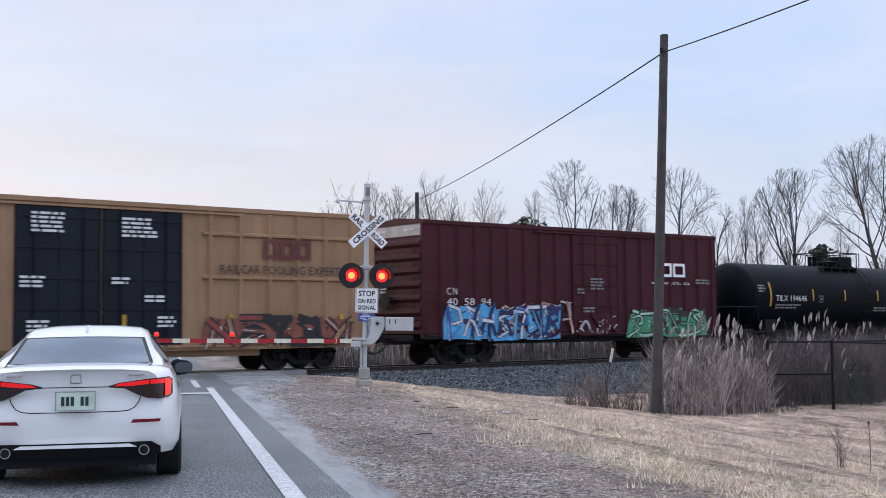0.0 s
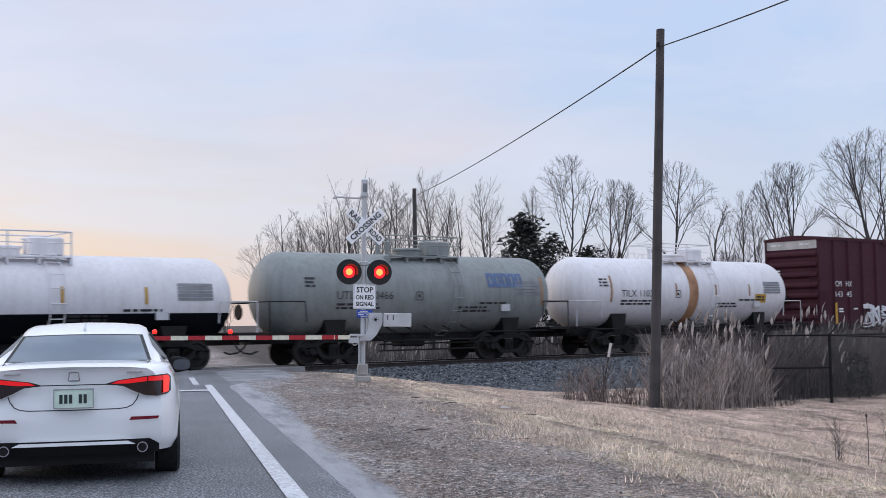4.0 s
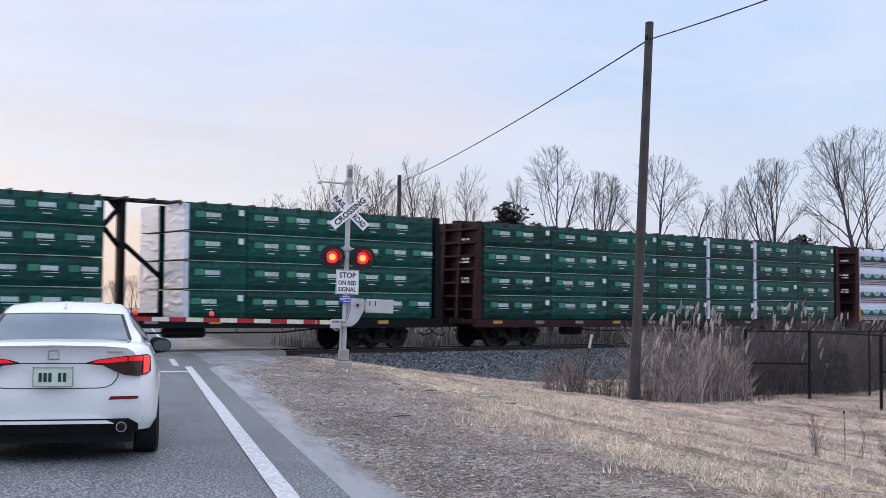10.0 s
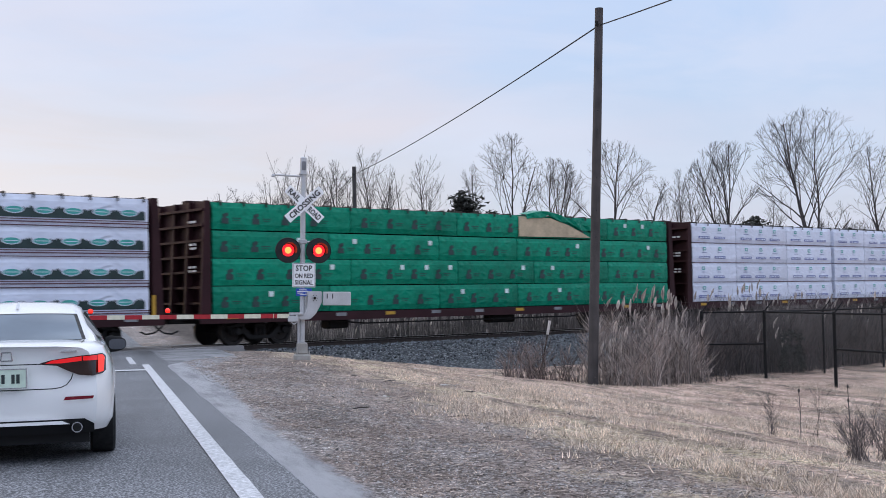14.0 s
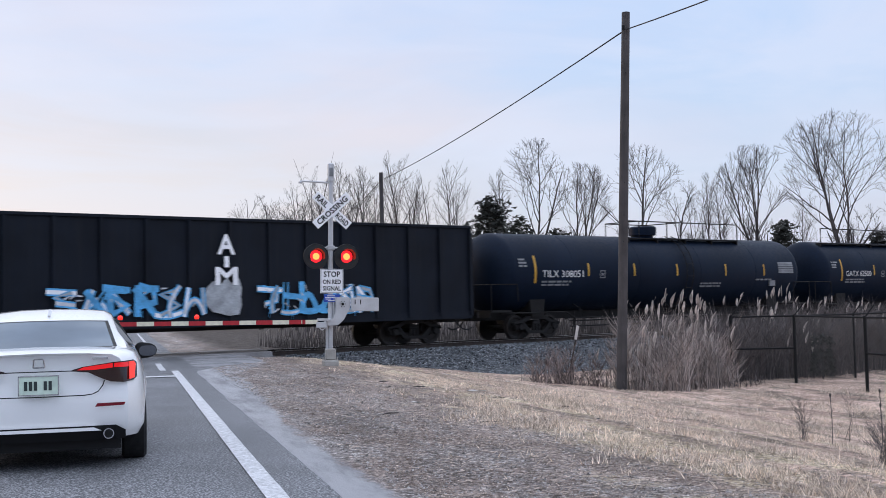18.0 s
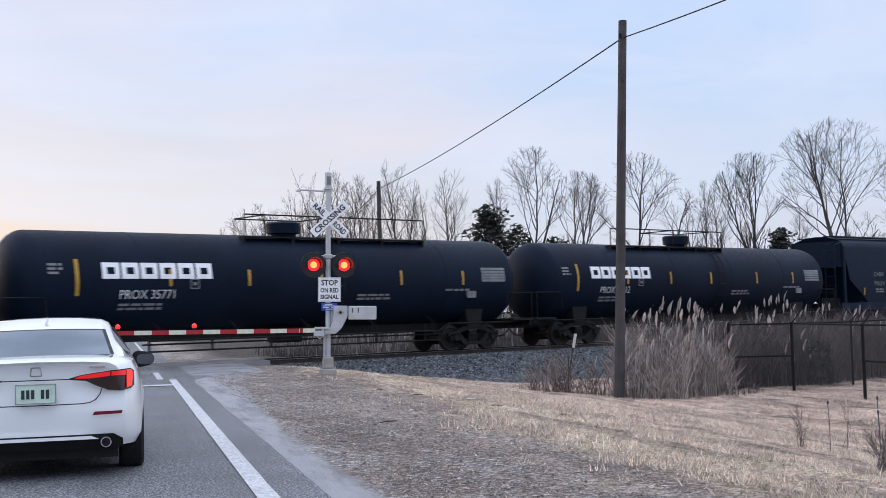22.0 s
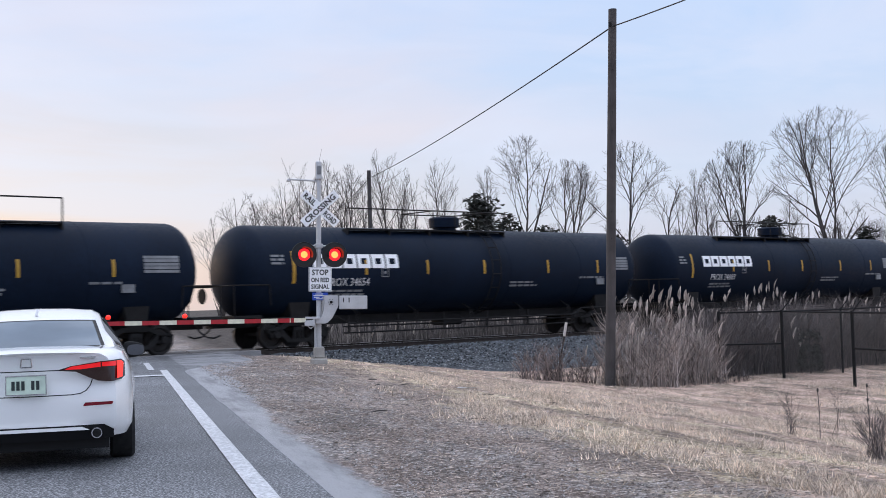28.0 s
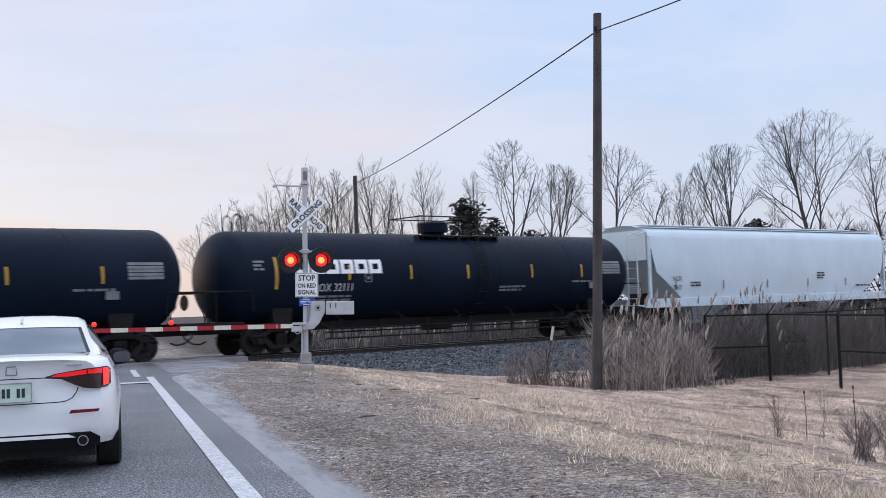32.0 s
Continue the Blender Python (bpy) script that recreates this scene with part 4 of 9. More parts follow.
def build_road():
    rng = random.Random(4)
    bm = bm_()
    left, right = -6.15, 1.74
    ws = list(np.arange(-12, 60, 0.5)) + [70, 90, 130, 200]
    prev = None
    for w in ws:
        flare = 2.0 * smooth((w - 28) / 6) * (1 - smooth((w - 37) / 4))
        e = right - 0.05 + 0.005 * (min(w, 30) - 18) + flare + noise.noise((w * 0.5, 1.0, 0)) * 0.04
        row = [bm.verts.new(on_road(u, w, z)) for u, z in ((left, -0.006), (-2.3, 0.014), (e - 0.25, 0.0), (e, -0.05))]
        if prev:
            for i in range(3):
                bm.faces.new((prev[i], prev[i + 1], row[i + 1], row[i]))
        prev = row
    part("road", bm, ASPHALT, None, "grey worn asphalt two-lane road", smooth=True, kind="structure")["category"] = "road"

    def strip(name, label, cells, z=0.012, slant=0.0):
        bm = bm_()
        for u0, u1, w0, w1 in cells:
            n = max(1, int((w1 - w0) / 0.4))
            for k in range(n):
                a, b = w0 + (w1 - w0) * k / n, w0 + (w1 - w0) * (k + 1) / n
                j = [rng.uniform(-0.002, 0.002) for _ in range(2)]
                sa, sb = slant * (a - 18), slant * (b - 18)
                quad(bm, [on_road(u0 + j[0] + sa, a, z), on_road(u1 + j[1] + sa, a, z), on_road(u1 + j[1] + sb, b, z), on_road(u0 + j[0] + sb, b, z)])
        bmesh.ops.remove_doubles(bm, verts=bm.verts[:], dist=0.02)
        tagged(part(name, bm, M["paint_white"], None, label, kind="structure"), category="road marking")

    strip("edge_line", "worn white painted edge line on asphalt", [(1.04, 1.20, -8.0, 28.4)], slant=0.006)
    strip("edge_line_dash", "short white painted line before the track", [(0.86, 1.00, 28.6, 32.6)])
    strip("stop_line", "white painted stop line across the lane", [(-2.2, 1.10, 25.75, 26.25)], 0.016)
    strip("far_edge_line", "faded white edge line past the track", [(1.0, 1.12, 46.0, 80.0)])


def build_track():
    rails = []
    for y in (TRACK_Y - 0.755, TRACK_Y + 0.755):
        root = thing("rail", "brown rusted steel rail with a polished head", "rail", pose(0, y, 0), "rails of the track")
        bm = bm_()
        slab_pts = [(-0.07, -0.17), (0.07, -0.17), (0.07, -0.155), (0.012, -0.13), (0.012, -0.05), (0.036, -0.035), (0.036, -0.012), (-0.036, -0.012), (-0.036, -0.035), (-0.012, -0.05), (-0.012, -0.13), (-0.07, -0.155)]
        a = [bm.verts.new((-300, p, z)) for p, z in slab_pts]
        b = [bm.verts.new((400, p, z)) for p, z in slab_pts]
        for i in range(len(a)):
            bm.faces.new((a[i], b[i], b[(i + 1) % len(a)], a[(i + 1) % len(a)]))
        part("rail_web", bm, M["rail"], root)
        bm = bm_()
        box(bm, -300, 400, -0.034, 0.034, -0.012, 0.0, ch=0.004)
        part("rail_head", bm, M["rail_top"], root, "polished rail head")
        rails.append(root)
    # ballast bed
    bm = bm_()
    prof = [(-5.0, -1.05), (-3.3, -0.62), (-2.15, -0.20), (-1.5, -0.17), (1.5, -0.17), (2.15, -0.20), (3.3, -0.62), (5.0, -1.05)]
    prev = None
    for x in [-300, -150, -60] + list(np.arange(-20, 80, 0.4)) + [90, 120, 200, 400]:
        u0 = x * RX - (TRACK_Y) * RY
        k = smooth((abs(u0 + 2.2) - 4.0) / 1.4)
        row = []
        for d, z in prof:
            jit = noise.noise((x * 2.1, d * 3.0, 1.0)) * 0.07
            row.append(bm.verts.new((x, TRACK_Y + d + jit, (z + jit * 0.7) * k + (1 - k) * -0.3)))
        if prev:
            for i in range(len(row) - 1):
                bm.faces.new((prev[i], row[i], row[i + 1], prev[i + 1]))
        prev = row
    tagged(part("ballast_bed", bm, M["ballast"], None, "grey crushed stone ballast under the track", smooth=False, kind="structure"), category="ballast")
    # loose stones on the near shoulder
    rng = random.Random(9)
    verts, faces = [], []
    for _ in range(9000):
        x = rng.uniform(13, 62)
        if abs(x * RX - (TRACK_Y - 2) * RY + 2.2) < 4.6:
            continue
        d = -rng.uniform(0.95, 3.9) if rng.random() < 0.9 else rng.uniform(-0.6, 0.6)
        zs = np.interp(d, [p[0] for p in prof], [p[1] for p in prof])
        r = rng.uniform(0.025, 0.06)
        c, b0 = Vector((x, TRACK_Y + d, zs + r * 0.3)), len(verts)
        for v in ((1, 0, 0), (-1, 0.2, 0.1), (0.1, 1, 0), (0, -1, 0.15), (0.2, 0, 0.9), (0, 0.1, -0.8)):
            verts.append(c + Vector(v) * r * rng.uniform(0.6, 1.25))
        faces += [(b0 + a, b0 + b, b0 + e) for a, b, e in ((0, 2, 4), (2, 1, 4), (1, 3, 4), (3, 0, 4), (2, 0, 5), (1, 2, 5), (3, 1, 5), (0, 3, 5))]
    me = bpy.data.meshes.new("ballast_stones")
    me.from_pydata(verts, [], faces)
    me.materials.append(M["stone"])
    tagged(new("ballast_stones", me), "loose grey crushed stones on the track shoulder", "ballast", kind="stuff")
    # ties
    bm = bm_()
    box(bm, -0.115, 0.115, -1.3, 1.3, -0.36, -0.165, ch=0.015)
    tie_mesh = mesh_of(bm, "tie", M["tie"])
    bed = thing("track_ties", "row of dark creosoted timber ties under the rails", "railway tie", pose(0, TRACK_Y, 0), kind="structure")
    for k in range(170):
        x = -22 + k * 0.53
        if abs(x * RX - TRACK_Y * RY + 2.2) > 4.4:
            part("tie", tie_mesh, None, bed, m=pose(x, rng.uniform(-0.05, 0.05), rng.uniform(-0.01, 0.005), 0, 0, rng.uniform(-1, 1)))
    # crossing panels between and beside the rails
    slabs = thing("level_crossing", "worn concrete crossing panels between the rails", "level crossing", kind="structure")
    ends = []
    for y in (TRACK_Y - 1.65, TRACK_Y - 0.83, TRACK_Y - 0.68, TRACK_Y + 0.68, TRACK_Y + 0.83, TRACK_Y + 1.65):
        ends.append(((-6.3 + y * RY) / RX, (4.6 + y * RY) / RX))
    ys = (TRACK_Y - 1.65, TRACK_Y - 0.83, TRACK_Y - 0.68, TRACK_Y + 0.68, TRACK_Y + 0.83, TRACK_Y + 1.65)
    for i in (0, 2, 4):
        for k in range(5):
            t0, t1 = k / 5 + 0.002, (k + 1) / 5 - 0.002
            pts = []
            for j, t in ((i, t0), (i, t1), (i + 1, t1), (i + 1, t0)):
                pts.append((ends[j][0] + (ends[j][1] - ends[j][0]) * t, ys[j]))
            bm = bm_()
            a = [bm.verts.new((x, y, 0.012)) for x, y in pts]
            b = [bm.verts.new((x, y, -0.15)) for x, y in pts]
            bm.faces.new(a)
            for j in range(4):
                bm.faces.new((a[j], b[j], b[(j + 1) % 4], a[(j + 1) % 4]))
            part("crossing_panel", bm, M["crossing"], slabs)


build_ground()
build_road()
build_track()


# ---- the train ----
RNG = random.Random(21)
TRAIN = []
bm = bm_()
for sgn in (-1, 1):
    y0, y1 = sgn * 1.0 - 0.09, sgn * 1.0 + 0.09
    slab(bm, [(-1.20, 0.52), (-1.20, 0.62), (-0.80, 0.70), (-0.42, 0.86), (0.42, 0.86), (0.80, 0.70), (1.20, 0.62), (1.20, 0.52), (0.75, 0.58), (0.40, 0.73), (-0.40, 0.73), (-0.75, 0.58)], y0, y1)
    for q in (-1, 1):
        leg = [(q * 0.86, 0.57), (q * 0.66, 0.62), (q * 0.33, 0.31), (q * 0.46, 0.20)]
        slab(bm, leg if q > 0 else leg[::-1], y0, y1)
        jaw = [(q * 0.70, 0.36), (q * 1.10, 0.36), (q * 1.14, 0.58), (q * 0.72, 0.60)]
        slab(bm, jaw if q > 0 else jaw[::-1], y0, y1)
    slab(bm, [(-0.46, 0.20), (0.46, 0.20), (0.34, 0.31), (-0.34, 0.31)], y0, y1)
    for x in (-0.89, 0.89):
        tube(bm, (x, sgn * 1.06, 0.457), (x, sgn * 1.17, 0.457), 0.13, 0.11, 12)
    for k in (-0.15, 0.0, 0.15):
        tube(bm, (k, sgn * 1.0, 0.30), (k, sgn * 1.0, 0.56), 0.06, 0.06, 8)
box(bm, -0.20, 0.20, -1.06, 1.06, 0.54, 0.70, ch=0.03)
TRUCK_MESH = mesh_of(bm, "truck", M["steel"])
bm = bm_()
lathe(bm, [(-0.07, 0.40), (-0.07, 0.49), (-0.03, 0.475), (-0.03, 0.457)], "y", 28)
lathe(bm, [(-0.03, 0.2), (-0.03, 0.456), (0.07, 0.450), (0.07, 0.36), (0.02, 0.33), (0.02, 0.16), (0.09, 0.13), (0.09, 0.05)], "y", 28)
WHEEL_MESH = mesh_of(bm, "wheel", M["wheel"], True)
bm = bm_()
lathe(bm, [(-0.75, 0.075), (0.75, 0.075)], "y", 10)
AXLE_MESH = mesh_of(bm, "axle", M["steel"], True)
bm = bm_()
box(bm, -0.75, 0.0, -0.08, 0.08, 0.80, 0.98, ch=0.02)
box(bm, -1.0, -0.72, -0.13, 0.13, 0.76, 1.02, ch=0.04)
box(bm, -1.08, -0.96, -0.02, 0.14, 0.78, 1.0, ch=0.03)
COUPLER_MESH = mesh_of(bm, "coupler", M["steel"])
bm = bm_()
pipe(bm, [(0.0, 0.35, 0.85), (-0.15, 0.36, 0.62), (-0.40, 0.34, 0.46), (-0.70, 0.3, 0.42), (-0.95, 0.22, 0.50)], 0.028)
HOSE_MESH = mesh_of(bm, "air_hose", M["cable"])


def rolling_stock(name, label, s0, length, category="railcar", trucks=2.4, sill=0.45):
    """A car's root with trucks, wheels, couplers and hoses. Its origin is its left end on the rail tops; +x is along the train."""
    root = thing(name, label, category, pose(s0, TRACK_Y, 0), "cars of the freight train")
    TRAIN.append((root, s0))
    for x in (trucks, length - trucks):
        t = part("truck", TRUCK_MESH, None, root, "dark cast steel truck", m=pose(x, 0, 0))
        for ax in (-0.89, 0.89):
            part("axle", AXLE_MESH, None, t, m=pose(ax, 0, 0.457))
            part("wheel", WHEEL_MESH, None, t, m=pose(ax, -0.755, 0.457, 0, 0, 180))
            part("wheel", WHEEL_MESH, None, t, m=pose(ax, 0.755, 0.457))
    part("coupler", COUPLER_MESH, None, root, m=pose(-sill + 0.3, 0, 0))
    part("coupler", COUPLER_MESH, None, root, m=pose(length + sill - 0.3, 0, 0, 0, 0, 180))
    part("air_hose", HOSE_MESH, None, root, m=pose(-sill + 0.3, 0, 0))
    part("air_hose", HOSE_MESH, None, root, m=pose(length + sill - 0.3, 0, 0, 0, 0, 180))
    bm = bm_()
    box(bm, -sill, length + sill, -0.3, 0.3, 0.72, 1.02)
    for x in (-sill, length + sill - 0.1):
        box(bm, x, x + 0.1, -1.35, 1.35, 0.85, 1.05)
    part("centre_sill", bm, M["steel"], root)
    return root


def ladder(parent, x, y, z0, z1, m, w=0.42, step=0.38):
    bm = bm_()
    z = z0
    while z < z1:
        pipe(bm, [(x, y, z), (x, y - 0.07, z), (x + w, y - 0.07, z), (x + w, y, z)], 0.012, 5)
        z += step
    for q in (x, x + w):
        tube(bm, (q, y - 0.07, z0), (q, y - 0.07, z - step), 0.013, None, 5)
    part("ladder", bm, m, parent)


def end_ladder(parent, x, sgn, z0, z1, m):
    bm = bm_()
    z = z0
    while z < z1:
        pipe(bm, [(x, -1.4, z), (x + sgn * 0.07, -1.4, z), (x + sgn * 0.07, -0.95, z), (x, -0.95, z)], 0.012, 5)
        z += 0.38
    for q in (-1.4, -0.95):
        tube(bm, (x + sgn * 0.07, q, z0), (x + sgn * 0.07, q, z - 0.38), 0.013, None, 5)
    part("ladder", bm, m, parent)


def boxcar(label, s0, length, m_body, m_door, doors, posts, rails_z=(), zs=0.80, h=5.0):
    """Tall steel boxcar: shell, peaked roof, ribbed ends, side posts, plug doors with their bars, sill, ladders."""
    root = rolling_stock("boxcar", label, s0, length, trucks=2.4)
    yw = 1.47
    bm = bm_()
    box(bm, 0.02, length - 0.02, -yw, yw, zs + 0.15, h - 0.1, ch=0.02)
    part("body", bm, m_body, root)
    bm = bm_()
    prof = [(-yw - 0.05, h - 0.16), (-yw - 0.05, h - 0.03), (0, h + 0.10), (yw + 0.05, h - 0.03), (yw + 0.05, h - 0.16)]
    a = [bm.verts.new((-0.03, y, z)) for y, z in prof]
    b = [bm.verts.new((length + 0.03, y, z)) for y, z in prof]
    for i in range(4):
        bm.faces.new((a[i], b[i], b[i + 1], a[i + 1]))
    bm.faces.new(a)
    bm.faces.new(b[::-1])
    x = 0.5
    while x < length:
        quad(bm, [(x, -yw - 0.04, h - 0.01), (x + 0.12, -yw - 0.04, h - 0.01), (x + 0.12, 0, h + 0.125), (x, 0, h + 0.125)])
        quad(bm, [(x, yw + 0.04, h - 0.01), (x, 0, h + 0.125), (x + 0.12, 0, h + 0.125), (x + 0.12, yw + 0.04, h - 0.01)])
        x += 1.3
    part("roof", bm, m_body, root)
    for xe, sg in ((0.02, -1), (length - 0.02, 1)):
        bm = bm_()
        n = 7
        for k in range(n):
            z = zs + 0.45 + k * (h - zs - 1.25) / (n - 1)
            slab_y = [(xe, z - 0.16), (xe + sg * 0.10, z - 0.05), (xe + sg * 0.10, z + 0.05), (xe, z + 0.16)]
            pa = [bm.verts.new((px, -1.36, pz)) for px, pz in slab_y]
            pb = [bm.verts.new((px, 1.36, pz)) for px, pz in slab_y]
            for i in range(3):
                bm.faces.new((pa[i], pb[i], pb[i + 1], pa[i + 1]))
            bm.faces.new(pa)
            bm.faces.new(pb[::-1])
        for y in (-yw, yw - 0.1):
            box(bm, min(xe, xe + sg * 0.06), max(xe, xe + sg * 0.06), y, y + 0.1, zs, h - 0.12)
        end = split_parts("end_wall", "end_rib", bm, m_body, root)
        bm = bm_()
        box(bm, min(xe, xe + sg * 0.03), max(xe, xe + sg * 0.03), -1.36, 1.36, h - 0.55, h - 0.13)
        part("end_plate", bm, M["roof_white"], end, "pale galvanised end plate")
        bm = bm_()
        bar_rows(bm, [(-1.1, -0.4, h - 0.30, 1), (0.5, 1.1, h - 0.30, 1), (-0.9, -0.5, h - 1.5, 2), (-0.9, -0.5, h - 2.3, 2)], random.Random(int(length * 7)))
        for v in bm.verts:
            v.co = (xe + sg * 0.115, -v.co.x * sg * -1, v.co.y)
        part("small_print", bm, M["mark"], end, kind="stuff", recalc=False)
        bm = bm_()
        lathe(bm, [(0, 0.28), (0.03, 0.30), (0.05, 0.28)], "x", 16, (xe + sg * 0.16 - (0.05 if sg < 0 else 0), 0.5, 2.2))
        part("brake_wheel", bm, M["steel"], end)
        end_ladder(root, xe, sg, 1.2, h - 0.6, m_body)
    for x in posts:
        for ya, yb in ((-yw - 0.085, -yw), (yw, yw + 0.085)):
            bm = bm_()
            wall, out = (yb, ya) if ya < 0 else (ya, yb)
            rows = [[bm.verts.new(q) for q in ((x - 0.10, wall, z), (x - 0.045, out, z + e), (x + 0.045, out, z + e), (x + 0.10, wall, z))] for z, e in ((zs, 0.03), (h - 0.17, -0.03))]
            for i in range(3):
                bm.faces.new((rows[0][i], rows[0][i + 1], rows[1][i + 1], rows[1][i]))
            for r_ in rows:
                bm.faces.new(r_)
            part("side_post", bm, m_body, root)
    for z, x0, x1 in rails_z:
        bm = bm_()
        rows = [[bm.verts.new(q) for q in ((x_, -yw, z - 0.08), (x_, -yw - 0.085, z - 0.03), (x_, -yw - 0.085, z + 0.03), (x_, -yw, z + 0.08))] for x_ in (x0, x1)]
        for i in range(3):
            bm.faces.new((rows[0][i], rows[0][i + 1], rows[1][i + 1], rows[1][i]))
        for r_ in rows:
            bm.faces.new(r_)
        part("side_rail", bm, m_body, root)
    bm = bm_()
    for sg in (-1, 1):
        box(bm, 0.0, length, min(sg * yw, sg * (yw + 0.03)), max(sg * yw, sg * (yw + 0.03)), zs - 0.02, zs + 0.18)
        box(bm, length * 0.22, length * 0.78, sg * 1.15 - 0.05, sg * 1.15 + 0.05, zs - 0.22, zs)
    split_parts("side_sill", "sill_bar", bm, m_body if zs < 0.85 else M["steel"], root)
    for x0, x1 in doors:
        bm = bm_()
        box(bm, x0 + 0.02, x1 - 0.02, -yw - 0.05, -yw, zs + 0.16, h - 0.28, ch=0.01)
        for k in range(5):
            z = zs + 0.35 + k * (h - zs - 0.9) / 4
            box(bm, x0 + 0.06, x1 - 0.06, -yw - 0.085, -yw - 0.05, z - 0.04, z + 0.04)
        for x in (x0 + 0.04, x1 - 0.10, (x0 + x1) / 2):
            box(bm, x, x + 0.06, -yw - 0.08, -yw - 0.05, zs + 0.2, h - 0.3)
        d = split_parts("door", "door_rib", bm, m_door, root)
        bm = bm_()
        for f in (0.22, 0.78):
            x = x0 + (x1 - x0) * f
            tube(bm, (x, -yw - 0.12, zs + 0.1), (x, -yw - 0.12, h - 0.3), 0.025, 0.025, 6)
        split_parts("locking_bar", "locking_bar", bm, m_door, root)
    bm = bm_()
    lo, hi = min(d[0] for d in doors), max(d[1] for d in doors)
    for z in (zs + 0.10, h - 0.24):
        box(bm, max(0.3, lo - 1.9), min(length - 0.3, hi + 1.9), -yw - 0.10, -yw - 0.03, z - 0.03, z + 0.03)
    split_parts("door_track", "door_track", bm, m_body, root)
    ladder(root, 0.12, -yw, zs + 0.1, zs + 1.9, m_body)
    ladder(root, length - 0.55, -yw, zs + 0.1, zs + 1.9, m_body)
    return root


DARK_TANKS = (M["tank_black"], M["tank_navy"])


def tank_car(label, s0, length, ztop, m_tank, r=1.5, zc=None, flip=False, rail=(4.4, 11.7), man=None, stripes=(), stripe_m=None, marks="", brand=False, brand_count=6, seed=1, lower=None, band=None, style="bonnet", mark_m=None, loops=False):
    """Tank car: round shell with domed heads on saddles, top fittings with railed walkway, ladder, end platforms and side rods."""
    root = rolling_stock("tank_car", label, s0, length, trucks=2.25, sill=0.42)
    zc = ztop - r if zc is None else zc
    curve = (zc, r)
    head = 0.82
    prof = []
    for k in range(13):
        a = k / 12 * math.pi / 2
        prof.append((head * (1 - math.cos(a)), r * math.sin(a) if k else 0.02))
    full = prof + [(length - s, q) for s, q in reversed(prof)]
    bm = bm_()
    lathe(bm, full, "x", 48, (0, 0, zc))
    mats = [m_tank]
    if lower:
        mats.append(M["tank_black"])
        bmesh.ops.bisect_plane(bm, geom=bm.verts[:] + bm.edges[:] + bm.faces[:], plane_co=(0, 0, lower), plane_no=(0, 0, 1))
        for f in bm.faces:
            if f.calc_center_median().z < lower:
                f.material_index = 1
    tank = part("tank", bm, mats, root, smooth=True)
    # weld seams
    for k in range(1, 5):
        if not lower:
            bm = bm_()
            x = length * k / 5
            lathe(bm, [(x - 0.02, r * 0.99), (x - 0.015, r + 0.006), (x + 0.015, r + 0.006), (x + 0.02, r * 0.99)], "x", 48, (0, 0, zc))
            part("weld_seam", bm, m_tank, tank, smooth=True)
    mid = length / 2 if man is None else man
    ra, rb = (length - rail[1], length - rail[0]) if flip else rail
    bm = bm_()
    if style == "bonnet":
        lathe(bm, [(0, 0.42), (0.12, 0.44), (0.14, 0.56), (0.46, 0.58), (0.52, 0.50), (0.54, 0.15)], "z", 20, (mid, 0, ztop - 0.06))
    else:
        lathe(bm, [(0, 0.5), (0.18, 0.5), (0.2, 0.55), (0.26, 0.55), (0.30, 0.3)], "z", 20, (mid, 0, ztop - 0.06))
        box(bm, mid + 0.7, mid + 1.7, -0.3, 0.3, ztop - 0.05, ztop + 0.5, ch=0.05)
        for k in (-1.2, -0.8, 0.75):
            tube(bm, (mid + k, 0.1, ztop - 0.05), (mid + k, 0.1, ztop + 0.42), 0.09, 0.09, 10)
            tube(bm, (mid + k - 0.15, 0.1, ztop + 0.44), (mid + k + 0.15, 0.1, ztop + 0.44), 0.03, 0.03, 6)
    m_fit = m_tank if m_tank is not M["tank_grey"] else M["tank_grey"]
    part("manway_housing", bm, m_fit, root, smooth=True)
    bm = bm_()
    for sg in (-1, 1):
        box(bm, ra, rb, sg * 0.78 - 0.16, sg * 0.78 + 0.16, ztop - 0.13, ztop - 0.09)
        for x in np.linspace(ra, rb, 5):
            box(bm, x - 0.03, x + 0.03, sg * 0.78 - 0.14, sg * 0.78 + 0.14, ztop - 0.32, ztop - 0.12)
    walkway = part("walkway", bm, M["steel"] if m_tank in DARK_TANKS else m_fit, root)
    bm = bm_()
    dark = m_tank in DARK_TANKS
    for sg in (-1,) if dark else (-1, 1):
        y = sg * 0.92
        for x in np.linspace(ra, rb, max(3, int((rb - ra) / 2.4) + 1)):
            tube(bm, (x, y, ztop - 0.12), (x, y, ztop + 0.60), 0.026, 0.026, 6)
        pipe(bm, [(ra, y, ztop + 0.60), (rb, y, ztop + 0.60)], 0.024)
        if not dark:
            pipe(bm, [(ra, y, ztop + 0.28), (rb, y, ztop + 0.28)], 0.016)
    for x in (mid - 1.3, mid + 1.3) if dark else (ra, rb):
        pipe(bm, [(x, -0.92, ztop - 0.1), (x, -0.92, ztop + 0.60), (x, 0.92, ztop + 0.60), (x, 0.92, ztop - 0.1)], 0.022)
    if dark:
        pipe(bm, [(mid - 1.3, 0.92, ztop + 0.60), (mid + 1.3, 0.92, ztop + 0.60)], 0.022)
    part("guard_rail", bm, M["steel"] if m_tank in DARK_TANKS else m_fit, walkway)
    bm = bm_()
    lx = mid + 0.9
